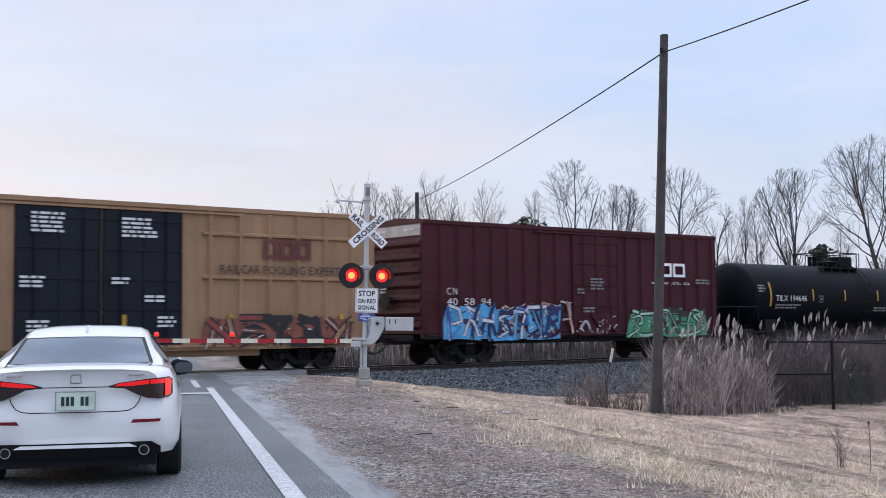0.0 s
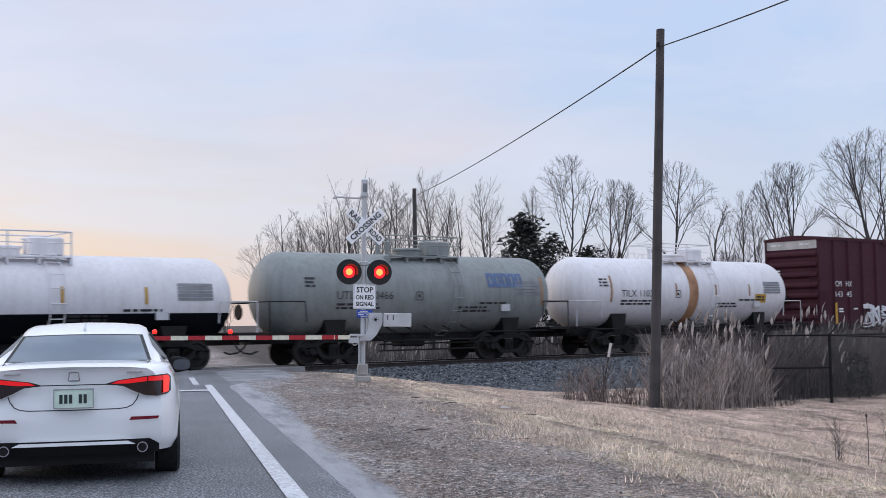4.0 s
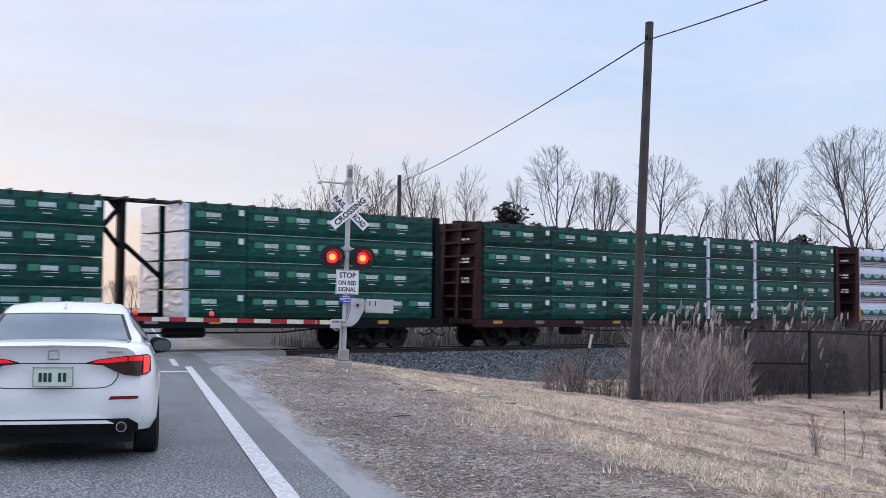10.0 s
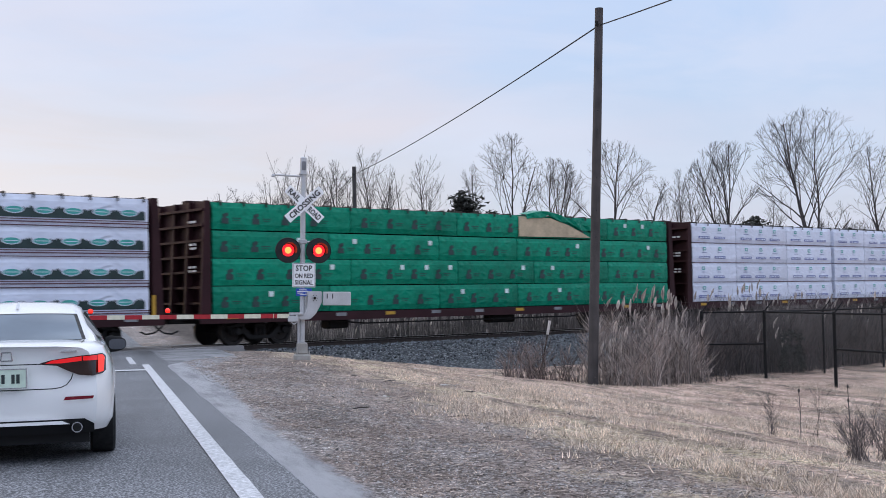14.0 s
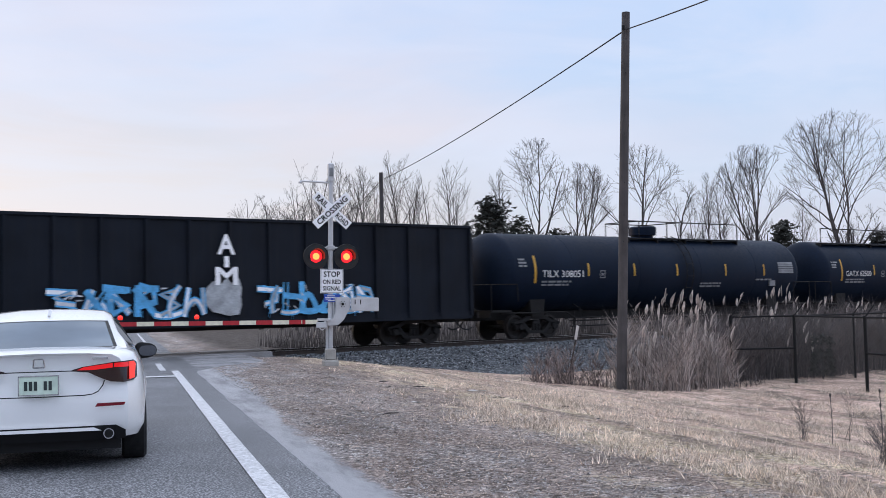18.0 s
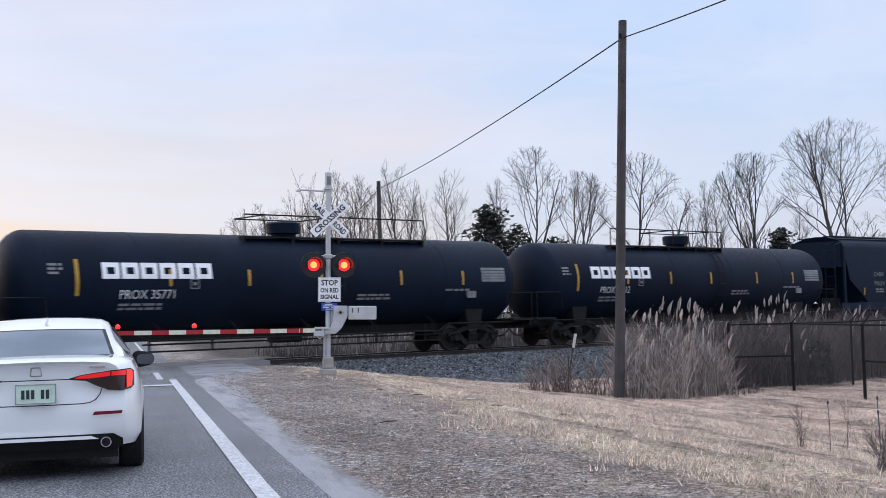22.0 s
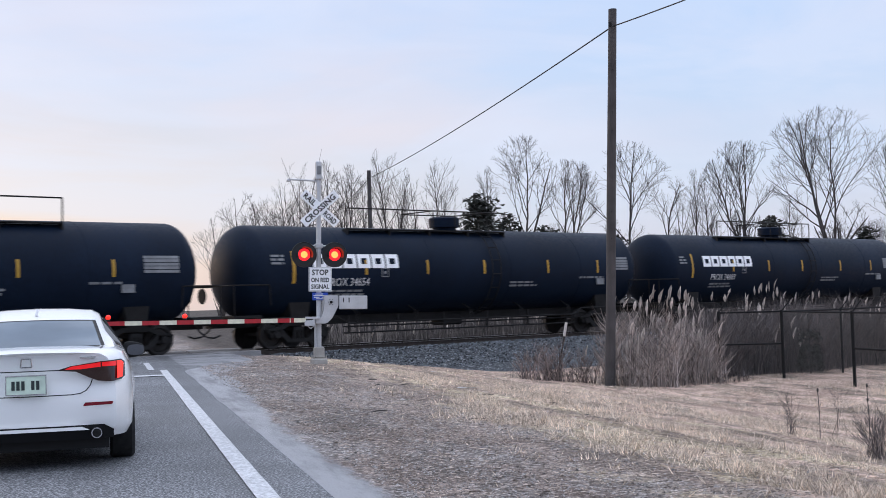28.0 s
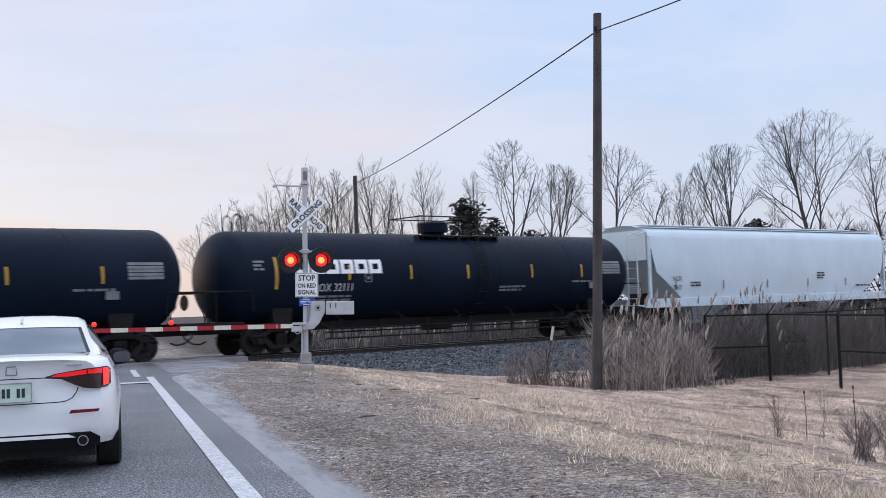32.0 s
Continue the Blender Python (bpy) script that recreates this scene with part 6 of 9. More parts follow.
def hopper_car(label, s0, length, m_body, eave, marks=(), mark_m=None, seed=3):
    """Covered hopper: bulged sides, sloped end sheets over open platforms, rolled eave, roof hatches, three outlet gates."""
    root = rolling_stock("hopper_car", label, s0, length, trucks=1.5, sill=0.75)
    zb = 1.15
    prof = [(-1.40, zb), (-1.50, zb + 0.6), (-1.54, 2.5), (-1.50, eave - 0.35), (-1.40, eave - 0.10), (-1.22, eave + 0.05), (-0.6, eave + 0.24), (0, eave + 0.28)]
    prof = prof + [(-y, z) for y, z in reversed(prof[:-1])]
    bm = bm_()

    def inset(z):
        return 2.5 * max(0.0, (2.75 - z)) / (2.75 - zb) if z < 2.75 else 0.0
    rings = []
    for f in (0.0, 1.0):
        rings.append([bm.verts.new((inset(z) if f == 0 else length - inset(z), y, z)) for y, z in prof])
    for i in range(len(prof) - 1):
        bm.faces.new((rings[0][i], rings[1][i], rings[1][i + 1], rings[0][i + 1]))
    bm.faces.new(rings[0])
    bm.faces.new(rings[1][::-1])
    bm.faces.new((rings[0][0], rings[0][-1], rings[1][-1], rings[1][0]))
    body = part("body", bm, m_body, root, smooth=True)
    bm = bm_()
    for sg in (-1, 1):
        box(bm, -0.35, length + 0.35, sg * 1.47 - 0.04, sg * 1.47 + 0.04, zb - 0.16, zb + 0.22, ch=0.01)
        for x in (0.05, length - 0.05):
            box(bm, x - 0.06, x + 0.06, sg * 1.46 - 0.05, sg * 1.46 + 0.05, zb, eave - 0.25)
    part("side_sill", bm, m_body, root)
    for k in range(3):
        bm = bm_()
        cx = length * (0.24 + 0.26 * k)
        top = [bm.verts.new(p) for p in ((cx - 1.75, -1.35, zb + 0.02), (cx + 1.75, -1.35, zb + 0.02), (cx + 1.75, 1.35, zb + 0.02), (cx - 1.75, 1.35, zb + 0.02))]
        bot = [bm.verts.new(p) for p in ((cx - 0.35, -0.45, 0.36), (cx + 0.35, -0.45, 0.36), (cx + 0.35, 0.45, 0.36), (cx - 0.35, 0.45, 0.36))]
        for i in range(4):
            bm.faces.new((top[i], bot[i], bot[(i + 1) % 4], top[(i + 1) % 4]))
        bm.faces.new(bot)
        box(bm, cx - 0.45, cx + 0.45, -0.6, 0.6, 0.22, 0.36)
        part("outlet_gate", bm, M["steel"] if m_body is M["hopper_dark"] else m_body, root)
    for x, sg in ((0.0, -1), (length, 1)):
        bm = bm_()
        box(bm, min(x, x + sg * 0.75), max(x, x + sg * 0.75), -1.45, 1.45, 1.05, 1.13)
        for y in (-1.42, 1.42, -0.9):
            pipe(bm, [(x + sg * 0.7, y, 1.1), (x + sg * 0.7, y, eave - 0.2), (x, y, eave - 0.05)], 0.03)
        for k in range(7):
            z = 1.4 + k * 0.42
            pipe(bm, [(x + sg * 0.7, -1.42, z), (x + sg * 0.7, -0.9, z)], 0.015)
        pipe(bm, [(x + sg * 0.7, -1.42, 1.9), (x + sg * 0.7, 1.42, 1.9)], 0.02)
        part("end_frame", bm, m_body, root)
        bm = bm_()
        box(bm, x - sg * 0.02 - 0.03, x - sg * 0.02 + 0.03, -1.35, 1.35, eave - 1.25, eave + 0.02)
        part("end_sheet", bm, m_body, root)
        bm = bm_()
        box(bm, min(x - sg * 1.1, x - sg * 0.55), max(x - sg * 1.1, x - sg * 0.55), -0.5, 0.2, 1.13, 1.62, ch=0.04)
        part("air_reservoir", bm, M["steel"], root)
    bm = bm_()
    box(bm, 0.1, length - 0.1, -1.12, -0.78, eave + 0.21, eave + 0.25)
    box(bm, 0.1, length - 0.1, 0.78, 1.12, eave + 0.21, eave + 0.25)
    part("running_board", bm, M["galv"] if m_body is M["hopper_light"] else M["steel"], root)
    for k in range(6):
        bm = bm_()
        x = 1.0 + k * (length - 2) / 6
        box(bm, x, x + (length - 2) / 6 - 0.15, -0.32, 0.32, eave + 0.27, eave + 0.36, ch=0.03)
        part("hatch", bm, m_body, root)
    for x in np.linspace(1.7, length - 0.5, 6):
        bm = bm_()
        quad(bm, [(x - 0.04, -1.520, 1.72), (x + 0.04, -1.520, 1.72), (x + 0.04, -1.538, 2.1), (x - 0.04, -1.538, 2.1)])
        part("reflective_strip", bm, M["yellow"] if m_body is M["hopper_dark"] else M["mark_dim"], body, recalc=False)
    for text, x, z, hh, ww in marks:
        side_text(body, text, x, z, hh, -1.550, None, mark_m, ww)
    side_bars(body, [(2.7, 3.6, 2.05, 2), (length * 0.66, length * 0.66 + 0.7, 2.4, 3), (length - 3.0, length - 1.6, 1.75, 1)], -1.552, None, M["mark_dim"] if m_body is M["hopper_dark"] else M["mark_black"], seed)
    return root


def gondola_car(label, s0, length, h, m_body):
    """High-sided open gondola with outside ribs."""
    root = rolling_stock("gondola_car", label, s0, length, trucks=2.3)
    zb = 0.95
    bm = bm_()
    for sg in (-1, 1):
        box(bm, 0, length, min(sg * 1.42, sg * 1.46), max(sg * 1.42, sg * 1.46), zb, h)
    box(bm, 0, 0.05, -1.42, 1.42, zb, h)
    box(bm, length - 0.05, length, -1.42, 1.42, zb, h)
    box(bm, 0.05, length - 0.05, -1.42, 1.42, zb, zb + 0.06)
    body = split_parts("body", "body_panel", bm, m_body, root)
    bm = bm_()
    for sg in (-1, 1):
        box(bm, -0.02, length + 0.02, sg * 1.46 - 0.07, sg * 1.46 + 0.07, h, h + 0.10, ch=0.015)
        box(bm, 0, length, sg * 1.46 - 0.05, sg * 1.46 + 0.05, zb - 0.10, zb + 0.16)
    for x in (-0.02, length - 0.10):
        box(bm, x, x + 0.12, -1.42, 1.42, h, h + 0.10)
    split_parts("top_chord", "chord_bar", bm, m_body, root)
    n = 14
    for k in range(n + 1):
        x = 0.05 + (length - 0.1) * k / n
        for sg in (-1, 1):
            bm = bm_()
            slab(bm, [(x - 0.06, zb), (x + 0.06, zb), (x + 0.045, h), (x - 0.045, h)], min(sg * 1.46, sg * 1.56), max(sg * 1.46, sg * 1.56))
            part("side_post", bm, m_body, root)
    for x, sg in ((0.0, -1), (length, 1)):
        bm = bm_()
        for k in range(6):
            z = zb + 0.3 + k * 0.5
            box(bm, min(x, x + sg * 0.10), max(x, x + sg * 0.10), -1.40, 1.40, z, z + 0.14)
        split_parts("end_wall", "end_rib", bm, m_body, root)
        end_ladder(root, x + sg * 0.1, sg, 1.1, h, m_body)
    side_text(body, "AIMX", 0.74, 3.13, 0.27, -1.465, None, M["mark"], 0.9)
    side_text(body, "20395", 0.74, 2.62, 0.27, -1.465, None, M["mark"], 0.9)
    side_bars(body, [(1.2, 1.6, 1.42, 2), (2.1, 2.5, 1.42, 2), (14.2, 14.6, 2.1, 3)], -1.465, None, M["mark_dim"], 5)
    graffiti(body, 4.2, 8.9, 1.20, 2.20, -1.565, 6, [M["g_white"], M["sign_white"], M["g_silver"]], M["g_sky"], 31, shine=False, folds=3, edge_w=0.05)
    graffiti(body, 10.9, 15.3, 1.20, 2.20, -1.565, 6, [M["g_white"], M["sign_white"], M["g_silver"]], M["g_sky"], 32, shine=False, folds=3, edge_w=0.05)
    for ch, x, z, hgt, w in (("A", 9.36, 3.05, 0.58, 0.62), ("I", 9.60, 2.66, 0.30, 0.16), ("M", 9.28, 2.12, 0.52, 0.78)):
        side_text(body, ch, x, z, hgt, -1.566, None, M["sign_white"], w, "graffiti_letter", 0.02)
    bm = bm_()
    rng = random.Random(6)
    blob(bm, 9.6, 1.75, 0.62, 0.55, -1.566, rng)
    part("graffiti", bm, M["g_silver"], body, "spray-painted silver shape", recalc=False)
    return root


TAN_POSTS = [0.9 + k * 1.02 for k in range(6)] + [12.75 + k * 1.02 for k in range(6)]


def tan_boxcar(s0, label, left_marks):
    c = boxcar(label, s0, 18.72, M["tan"], M["tan_door"], [(6.87, 9.36), (9.36, 11.85)], TAN_POSTS,
               [(4.15, 1.05, 6.3), (2.85, 1.05, 6.3), (4.15, 12.5, 17.8), (2.85, 12.5, 17.8)], zs=0.72)
    y = -1.56
    block_letters(c, 14.55, 3.45, 0.62, 1.75, 3, None, y, M["mark_red"], 4, 0.22)
    side_text(c, "RAILCAR POOLING EXPERTS", 13.05, 2.98, 0.26, y, None, M["mark_black"], 4.45)
    if left_marks:
        side_text(c, "TB   OX", 2.55, 2.36, 0.34, y, None, M["mark_black"], 1.75)
        side_text(c, "next\nload", 1.12, 3.68, 0.22, y, None, M["mark_black"], 0.85)
        side_text(c, "any\nroad", 4.75, 3.62, 0.22, y, None, M["mark_black"], 0.75)
        # crossed emblem: each arm half blue, half red
        for m_, cells in ((M["g_blue"], ((1, 1, 0), (-1, 1, 0), (-1, -1, -1), (1, -1, -1))), (M["gate_red"], ((1, 1, -1), (-1, 1, -1), (-1, -1, 0), (1, -1, 0)))):
            bm = bm_()
            for sx, sz, lo in cells:
                a, b, d = (sx * 0.04, sz * 0.02), (sx * 0.66, sz * 0.60), 0.125
                quad(bm, [(a[0], a[1] + lo * d, 0), (b[0], b[1] + lo * d, 0), (b[0], b[1] + (lo + 1) * d, 0), (a[0], a[1] + (lo + 1) * d, 0)])
            part("emblem", onto_side(bm, 3.42, 3.42, y, None, 0.012), m_, c, recalc=False)
    side_bars(c, [(7.3, 8.4, 4.55, 5), (9.9, 11.0, 4.5, 5), (7.0, 7.8, 2.8, 3), (9.6, 10.2, 2.8, 2), (10.6, 11.3, 2.3, 2), (7.2, 7.9, 1.6, 3), (11.0, 11.6, 1.7, 3)], -1.62, None, M["mark"], 7)
    for x in (1.4, 5.8, 10.0, 13.4, 17.4):
        bm = bm_()
        box(bm, x - 0.07, x + 0.07, y - 0.012, y, 1.0, 1.75)
        part("reflective_strip", bm, M["yellow"], c)
    return c


def build_train():
    c = tan_boxcar(-120.62, "tan steel boxcar with black double doors and graffiti", False)
    graffiti(c, 12.6, 17.6, 0.85, 1.75, -1.57, 5, [M["tan"], M["g_rust"], M["g_red"]], M["g_black"], 41, ground=M["g_rust"])
    # brown boxcar with a white emblem
    c = boxcar("brown steel boxcar with white emblem and graffiti", -99.83, 15.41, M["oxide"], M["oxide"], [(7.0, 9.55)], [0.75 + k * 0.78 for k in range(8)] + [10.0 + k * 0.86 for k in range(7)], zs=0.92)
    y = -1.565
    block_letters(c, 11.85, 3.22, 0.55, 1.6, 2, None, y, M["sign_white"], 12, 0.2)
    side_text(c, "www .cn. ca", 11.35, 2.92, 0.14, y, None, M["mark"], 2.3)
    side_text(c, "40  58  94", 0.95, 2.06, 0.24, y, None, M["mark"], 2.0)
    side_text(c, "C N", 0.95, 2.42, 0.24, y, None, M["mark"], 0.45)
    side_bars(c, [(7.9, 8.7, 3.1, 4), (7.2, 7.6, 2.7, 2), (7.5, 8.2, 2.0, 2), (14.0, 15.0, 3.15, 2)], -1.60, None, M["mark_dim"], 8)
    graffiti(c, 0.9, 6.2, 0.85, 2.15, y, 7, [M["g_sky"], M["g_white"], M["g_blue"], M["g_peach"], M["g_white"]], M["g_navy"], 51, folds=5, ground=M["g_sky"], edge_w=0.03)
    graffiti(c, 3.2, 7.0, 0.95, 2.3, y, 5, [M["g_peach"], M["oxide2"], M["g_silver"]], M["oxide"], 54, edge_w=0.02)
    graffiti(c, 9.9, 14.6, 0.85, 2.05, y, 6, [M["g_mint"], M["g_green"], M["g_mint"]], M["g_black"], 52, ground=M["g_green"])
    graffiti(c, 7.2, 9.4, 1.0, 1.9, -1.60, 3, [M["oxide2"], M["g_silver"]], M["oxide"], 53)
    st = [(1.8, True), (4.9, False), (7.4, False), (10.1, False), (12.4, False)]
    tank_car("black tank car with white lettering and yellow strips", -82.5, 16.4, 4.0, M["tank_black"], marks="TILX 194646", stripes=st + [(15.7, True)], rail=(6.6, 9.3), style="valves", seed=2)
    tank_car("white tank car with black lower half", -64.6, 13.9, 3.42, M["tank_white"], r=1.28, marks="UTLX 301784", mark_m=M["mark_black"], stripes=[(1.7, True), (5.0, False), (8.2, False), (10.7, False)], rail=(5.0, 8.6), style="valves", lower=1.72, seed=4)
    c = tank_car("weathered grey tank car with faded lettering", -49.5, 12.1, 3.70, M["tank_grey"], r=1.38, marks="UTLX 300466", mark_m=M["mark_black"], stripes=[(11.2, True)], stripe_m=M["tan"], rail=(4.6, 7.6), style="valves", seed=5)
    block_letters(c, 8.6, 2.55, 0.5, 1.7, 5, (2.32, 1.38), None, M["emblem_blue"], 9, 0.2)
    c = tank_car("white tank car with rust-brown band", -36.2, 13.35, 3.80, M["tank_white"], r=1.38, marks="TILX 110319", mark_m=M["mark_black"], stripes=[(1.6, True), (4.3, False), (5.4, False), (7.9, False), (10.15, False), (12.7, True)], stripe_m=M["tan"], rail=(5.1, 8.2), style="valves", band=6.5, seed=6)
    bm = bm_()
    quad(bm, [(0, 0, 0), (0.75, 0, 0), (0.75, 0.36, 0), (0, 0.36, 0)])
    plq = part("placard", onto_side(bm, 10.55, 1.97, None, (2.42, 1.38), 0.014), M["yellow"], c, "yellow warning placard", recalc=False)
    side_bars(plq, [(10.62, 11.22, 2.25, 2)], None, (2.42, 1.38), M["mark_black"], 5)
    c = boxcar("maroon steel boxcar with graffiti along the sill", -21.0, 18.72, M["oxide2"], M["oxide2"], [(7.0, 9.3), (9.3, 11.7)], [1.1 + k * 1.15 for k in range(5)] + [12.5 + k * 1.1 for k in range(6)], zs=0.85)
    side_text(c, "CM   HX", 1.05, 2.70, 0.25, y, None, M["mark"], 1.35)
    side_text(c, "143  45", 1.05, 2.22, 0.25, y, None, M["mark"], 1.3)
    side_bars(c, [(7.5, 8.4, 4.05, 3), (9.9, 10.9, 4.0, 3), (9.5, 9.8, 3.3, 3), (10.3, 10.9, 2.8, 2), (1.2, 1.6, 1.7, 2), (2.4, 2.9, 1.7, 1)], -1.62, None, M["mark"], 9)
    graffiti(c, 3.3, 7.4, 0.85, 1.95, y, 6, [M["oxide"], M["g_silver"]], M["g_white"], 61)
    graffiti(c, 11.4, 17.1, 0.92, 2.02, y, 6, [M["g_mint"], M["g_white"], M["g_mint"], M["g_green"]], M["g_black"], 62, M["g_sky"], folds=3, ground=M["g_mint"], edge_w=0.04)
    bm = bm_()
    box(bm, 1.0, 1.16, y - 0.01, y, 0.95, 1.95)
    part("reflective_strip", bm, M["yellow"], c)
    c = tan_boxcar(0.0, "tan steel boxcar with black doors and bright graffiti", True)
    graffiti(c, 1.3, 7.6, 0.55, 2.05, -1.57, 9, [M["g_white"], M["g_silver"], M["g_white"], M["g_silver"], M["g_mint"], M["g_white"]], M["g_black"], 71, dots=True, folds=4, ground=M["g_white"], edge_w=0.075)
    graffiti(c, 11.5, 16.6, 0.50, 2.12, -1.62, 8, [M["g_blue"], M["g_blue_light"], M["g_blue"]], M["g_navy"], 72, M["g_black"], shine=True, folds=5, ground=M["g_blue"])
    graffiti(c, 10.0, 11.6, 0.95, 1.7, -1.63, 2, [M["g_white"]], M["g_silver"], 73)
    graffiti(c, 16.5, 17.5, 0.85, 1.8, -1.57, 2, [M["g_white"], M["g_silver"]], M["g_rust"], 74)

    lumber_car("dark centerbeam car stacked with green-wrapped lumber", 20.55, 22.6, "dark", M["centerbeam_dark"], [5.3, 14.8, 18.6], (10.15, 12.65), seed=3, edges=(12.65,))
    lumber_car("brown centerbeam car stacked with green-wrapped lumber", 44.6, 23.0, "dark", M["centerbeam"], [3.85, 6.95, 9.9, 13.15, 16.4, 19.6], seed=4, edges=(13.05, 16.3))
    lumber_car("brown centerbeam car stacked with white pine-printed lumber", 68.85, 23.2, "pines", M["centerbeam"], [5.3, 10.6, 15.4], seed=5, edges=())
    lumber_car("brown centerbeam car with bright green lumber, torn wrap", 93.3, 23.2, "green", M["centerbeam"], [4.9, 9.75, 13.7, 18.0], seed=6, torn=(13.75, 17.8))
    lumber_car("brown centerbeam car stacked with white-wrapped lumber", 117.35, 23.3, "plain", M["centerbeam"], [3.7, 7.8, 14.9, 17.6, 20.3], (11.72, 12.0), seed=7)
    gondola_car("black high-sided gondola with silver graffiti", 142.4, 19.7, 4.05, M["gondola"])

    full = [(1.8, True), (4.7, False), (7.4, False), (10.1, False), (13.4, False), (16.2, False)]

    def black_tank(s0, s1, marks, flip, brand, seed, **k):
        n = s1 - s0
        return tank_car("black tank car with white emblem" if brand else "black tank car with white lettering and yellow strips", s0, n, 4.02, M["tank_navy"], r=1.52, marks=marks, flip=flip, brand=brand, seed=seed, stripes=full + [(n - 0.75, True)], **k)

    black_tank(163.5, 183.0, "TILX 308051", True, False, 11)
    black_tank(184.25, 204.2, "GATX 62500", False, False, 12, rail=(1.0, 19.0))
    black_tank(205.4, 224.7, "PROX 35771", True, True, 13)
    black_tank(225.75, 245.1, "PROX 34612", False, True, 14)
    hopper_car("dark covered hopper car with sloped ends", 246.35, 15.95, M["hopper_dark"], 4.38, [("CABX", 2.55, 2.66, 0.2, 0.95), ("70029", 2.55, 2.2, 0.2, 1.0)], M["mark_dim"])
    black_tank(263.55, 282.65, "PROX 34655", True, True, 15)
    black_tank(283.75, 303.1, "PROX 35764", True, True, 16)
    black_tank(304.35, 323.4, "PROX 34654", False, True, 17)
    black_tank(324.8, 344.4, "PROX 34669", False, True, 18)
    c = black_tank(345.85, 365.05, "PROX 34648", False, True, 19)
    graffiti(c, 7.6, 8.9, 2.25, 2.85, -1.5, 2, [M["tank_navy"]], M["mark_dim"], 81, None, (2.5, 1.52))
    black_tank(366.2, 385.75, "PROX 32111", False, True, 20, rail=(8.3, 12.2), loops=True)
    hopper_car("pale grey covered hopper car with sloped ends", 386.65, 19.2, M["hopper_light"], 4.25, [("NCIX", 1.5, 2.1, 0.2, 0.6), ("7915", 1.5, 1.72, 0.2, 0.55)], M["mark_black"], 4)


build_train()


def motions():
    """The train rolls to the left past the crossing, slowly gaining speed; the first boxcar's number at 8 s is where it all is counted from."""
    times = [0.0, 2.0, 4.0, 6.0, 8.0, 10.0, 12.0, 14.0, 16.0, 18.0, 20.0, 22.0, 24.0, 26.0, 28.0, 30.0, 32.0]
    for root, s0 in TRAIN:
        walk(root, [(t, pose(s0 + 12.99 - 14.29 * (t - 8) - 0.0275 * (t - 8) ** 2, TRACK_Y, 0)) for t in times])


# ---- the white saloon car ahead ----
def lerp_curve(pts, v):
    xs = [p[0] for p in pts]
    return float(np.interp(v, xs, [p[1] for p in pts]))


def soft_curve(pts, v, d=0.12):
    return sum(lerp_curve(pts, v + k * d / 2) * q for k, q in ((-2, 1), (-1, 2), (0, 3), (1, 2), (2, 1))) / 9.0


CAR_HALF = [(0.0, 0.70), (0.10, 0.80), (0.35, 0.865), (0.9, 0.895), (2.0, 0.90), (3.7, 0.89), (4.3, 0.80), (4.6, 0.60), (4.67, 0.45)]
CAR_DECK = [(0.0, 0.985), (0.10, 1.015), (0.25, 1.022), (0.6, 1.028), (0.9, 1.032), (1.5, 1.03), (3.0, 0.99), (3.6, 0.985), (4.3, 0.83), (4.67, 0.62)]
CAR_TAIL = [(0.20, 0.16), (0.33, 0.06), (0.45, 0.015), (0.58, 0.0), (0.66, 0.02), (0.72, 0.03), (0.84, 0.03), (0.90, 0.03), (0.98, 0.018), (1.03, 0.0), (1.2, 0.0)]


def car_side_point(y, f):
    """A point of the lower body at y metres from the tail; f runs from the sill (0) to the middle of the deck (1)."""
    hw, deck = soft_curve(CAR_HALF, y), soft_curve(CAR_DECK, y)
    arch = 0.22
    for c in (0.98, 3.72):
        d = abs(y - c)
        if d < 0.365:
            arch = max(arch, 0.315 + math.sqrt(0.365 ** 2 - d * d))
    if y < 0.62:
        arch = max(arch, 0.275)
    prof = [(0.0, 0.93, arch), (0.12, 0.985, max(arch, 0.36) if arch < 0.5 else arch + 0.02), (0.30, 1.0, max(0.60, arch + 0.01)), (0.48, 0.985, max(0.78, arch + 0.03)), (0.60, 0.955, 0.88 + 0.04 * (deck - 0.95)), (0.70, 0.90, deck - 0.045), (0.80, 0.82, deck - 0.012), (0.9, 0.55, deck + 0.004), (1.0, 0.0, deck + 0.012)]
    x = np.interp(f, [p[0] for p in prof], [p[1] for p in prof]) * hw
    z = np.interp(f, [p[0] for p in prof], [p[2] for p in prof])
    tail = np.interp(z, [p[0] for p in CAR_TAIL], [p[1] for p in CAR_TAIL]) * max(0.0, 1 - y / 0.5)
    bow = 0.10 * (x / 0.85) ** 2 * max(0.0, 1 - y / 0.4)
    return Vector((x, y + tail + bow, z))


def tail_surface(x, z):
    """How far ahead of the tail the body's skin lies at a place on its rear."""
    fs = np.linspace(0, 1, 41)
    for y in np.arange(0.0, 0.8, 0.01):
        pts = [car_side_point(y, f) for f in fs]
        best = min(pts, key=lambda p: abs(p.z - z) + (10 if p.z > 1.0 else 0))
        if best.x >= x:
            if y == 0.0:
                return float(np.interp(z, [p[0] for p in CAR_TAIL], [p[1] for p in CAR_TAIL]) + 0.10 * (x / 0.85) ** 2)
            return best.y
    return 0.8


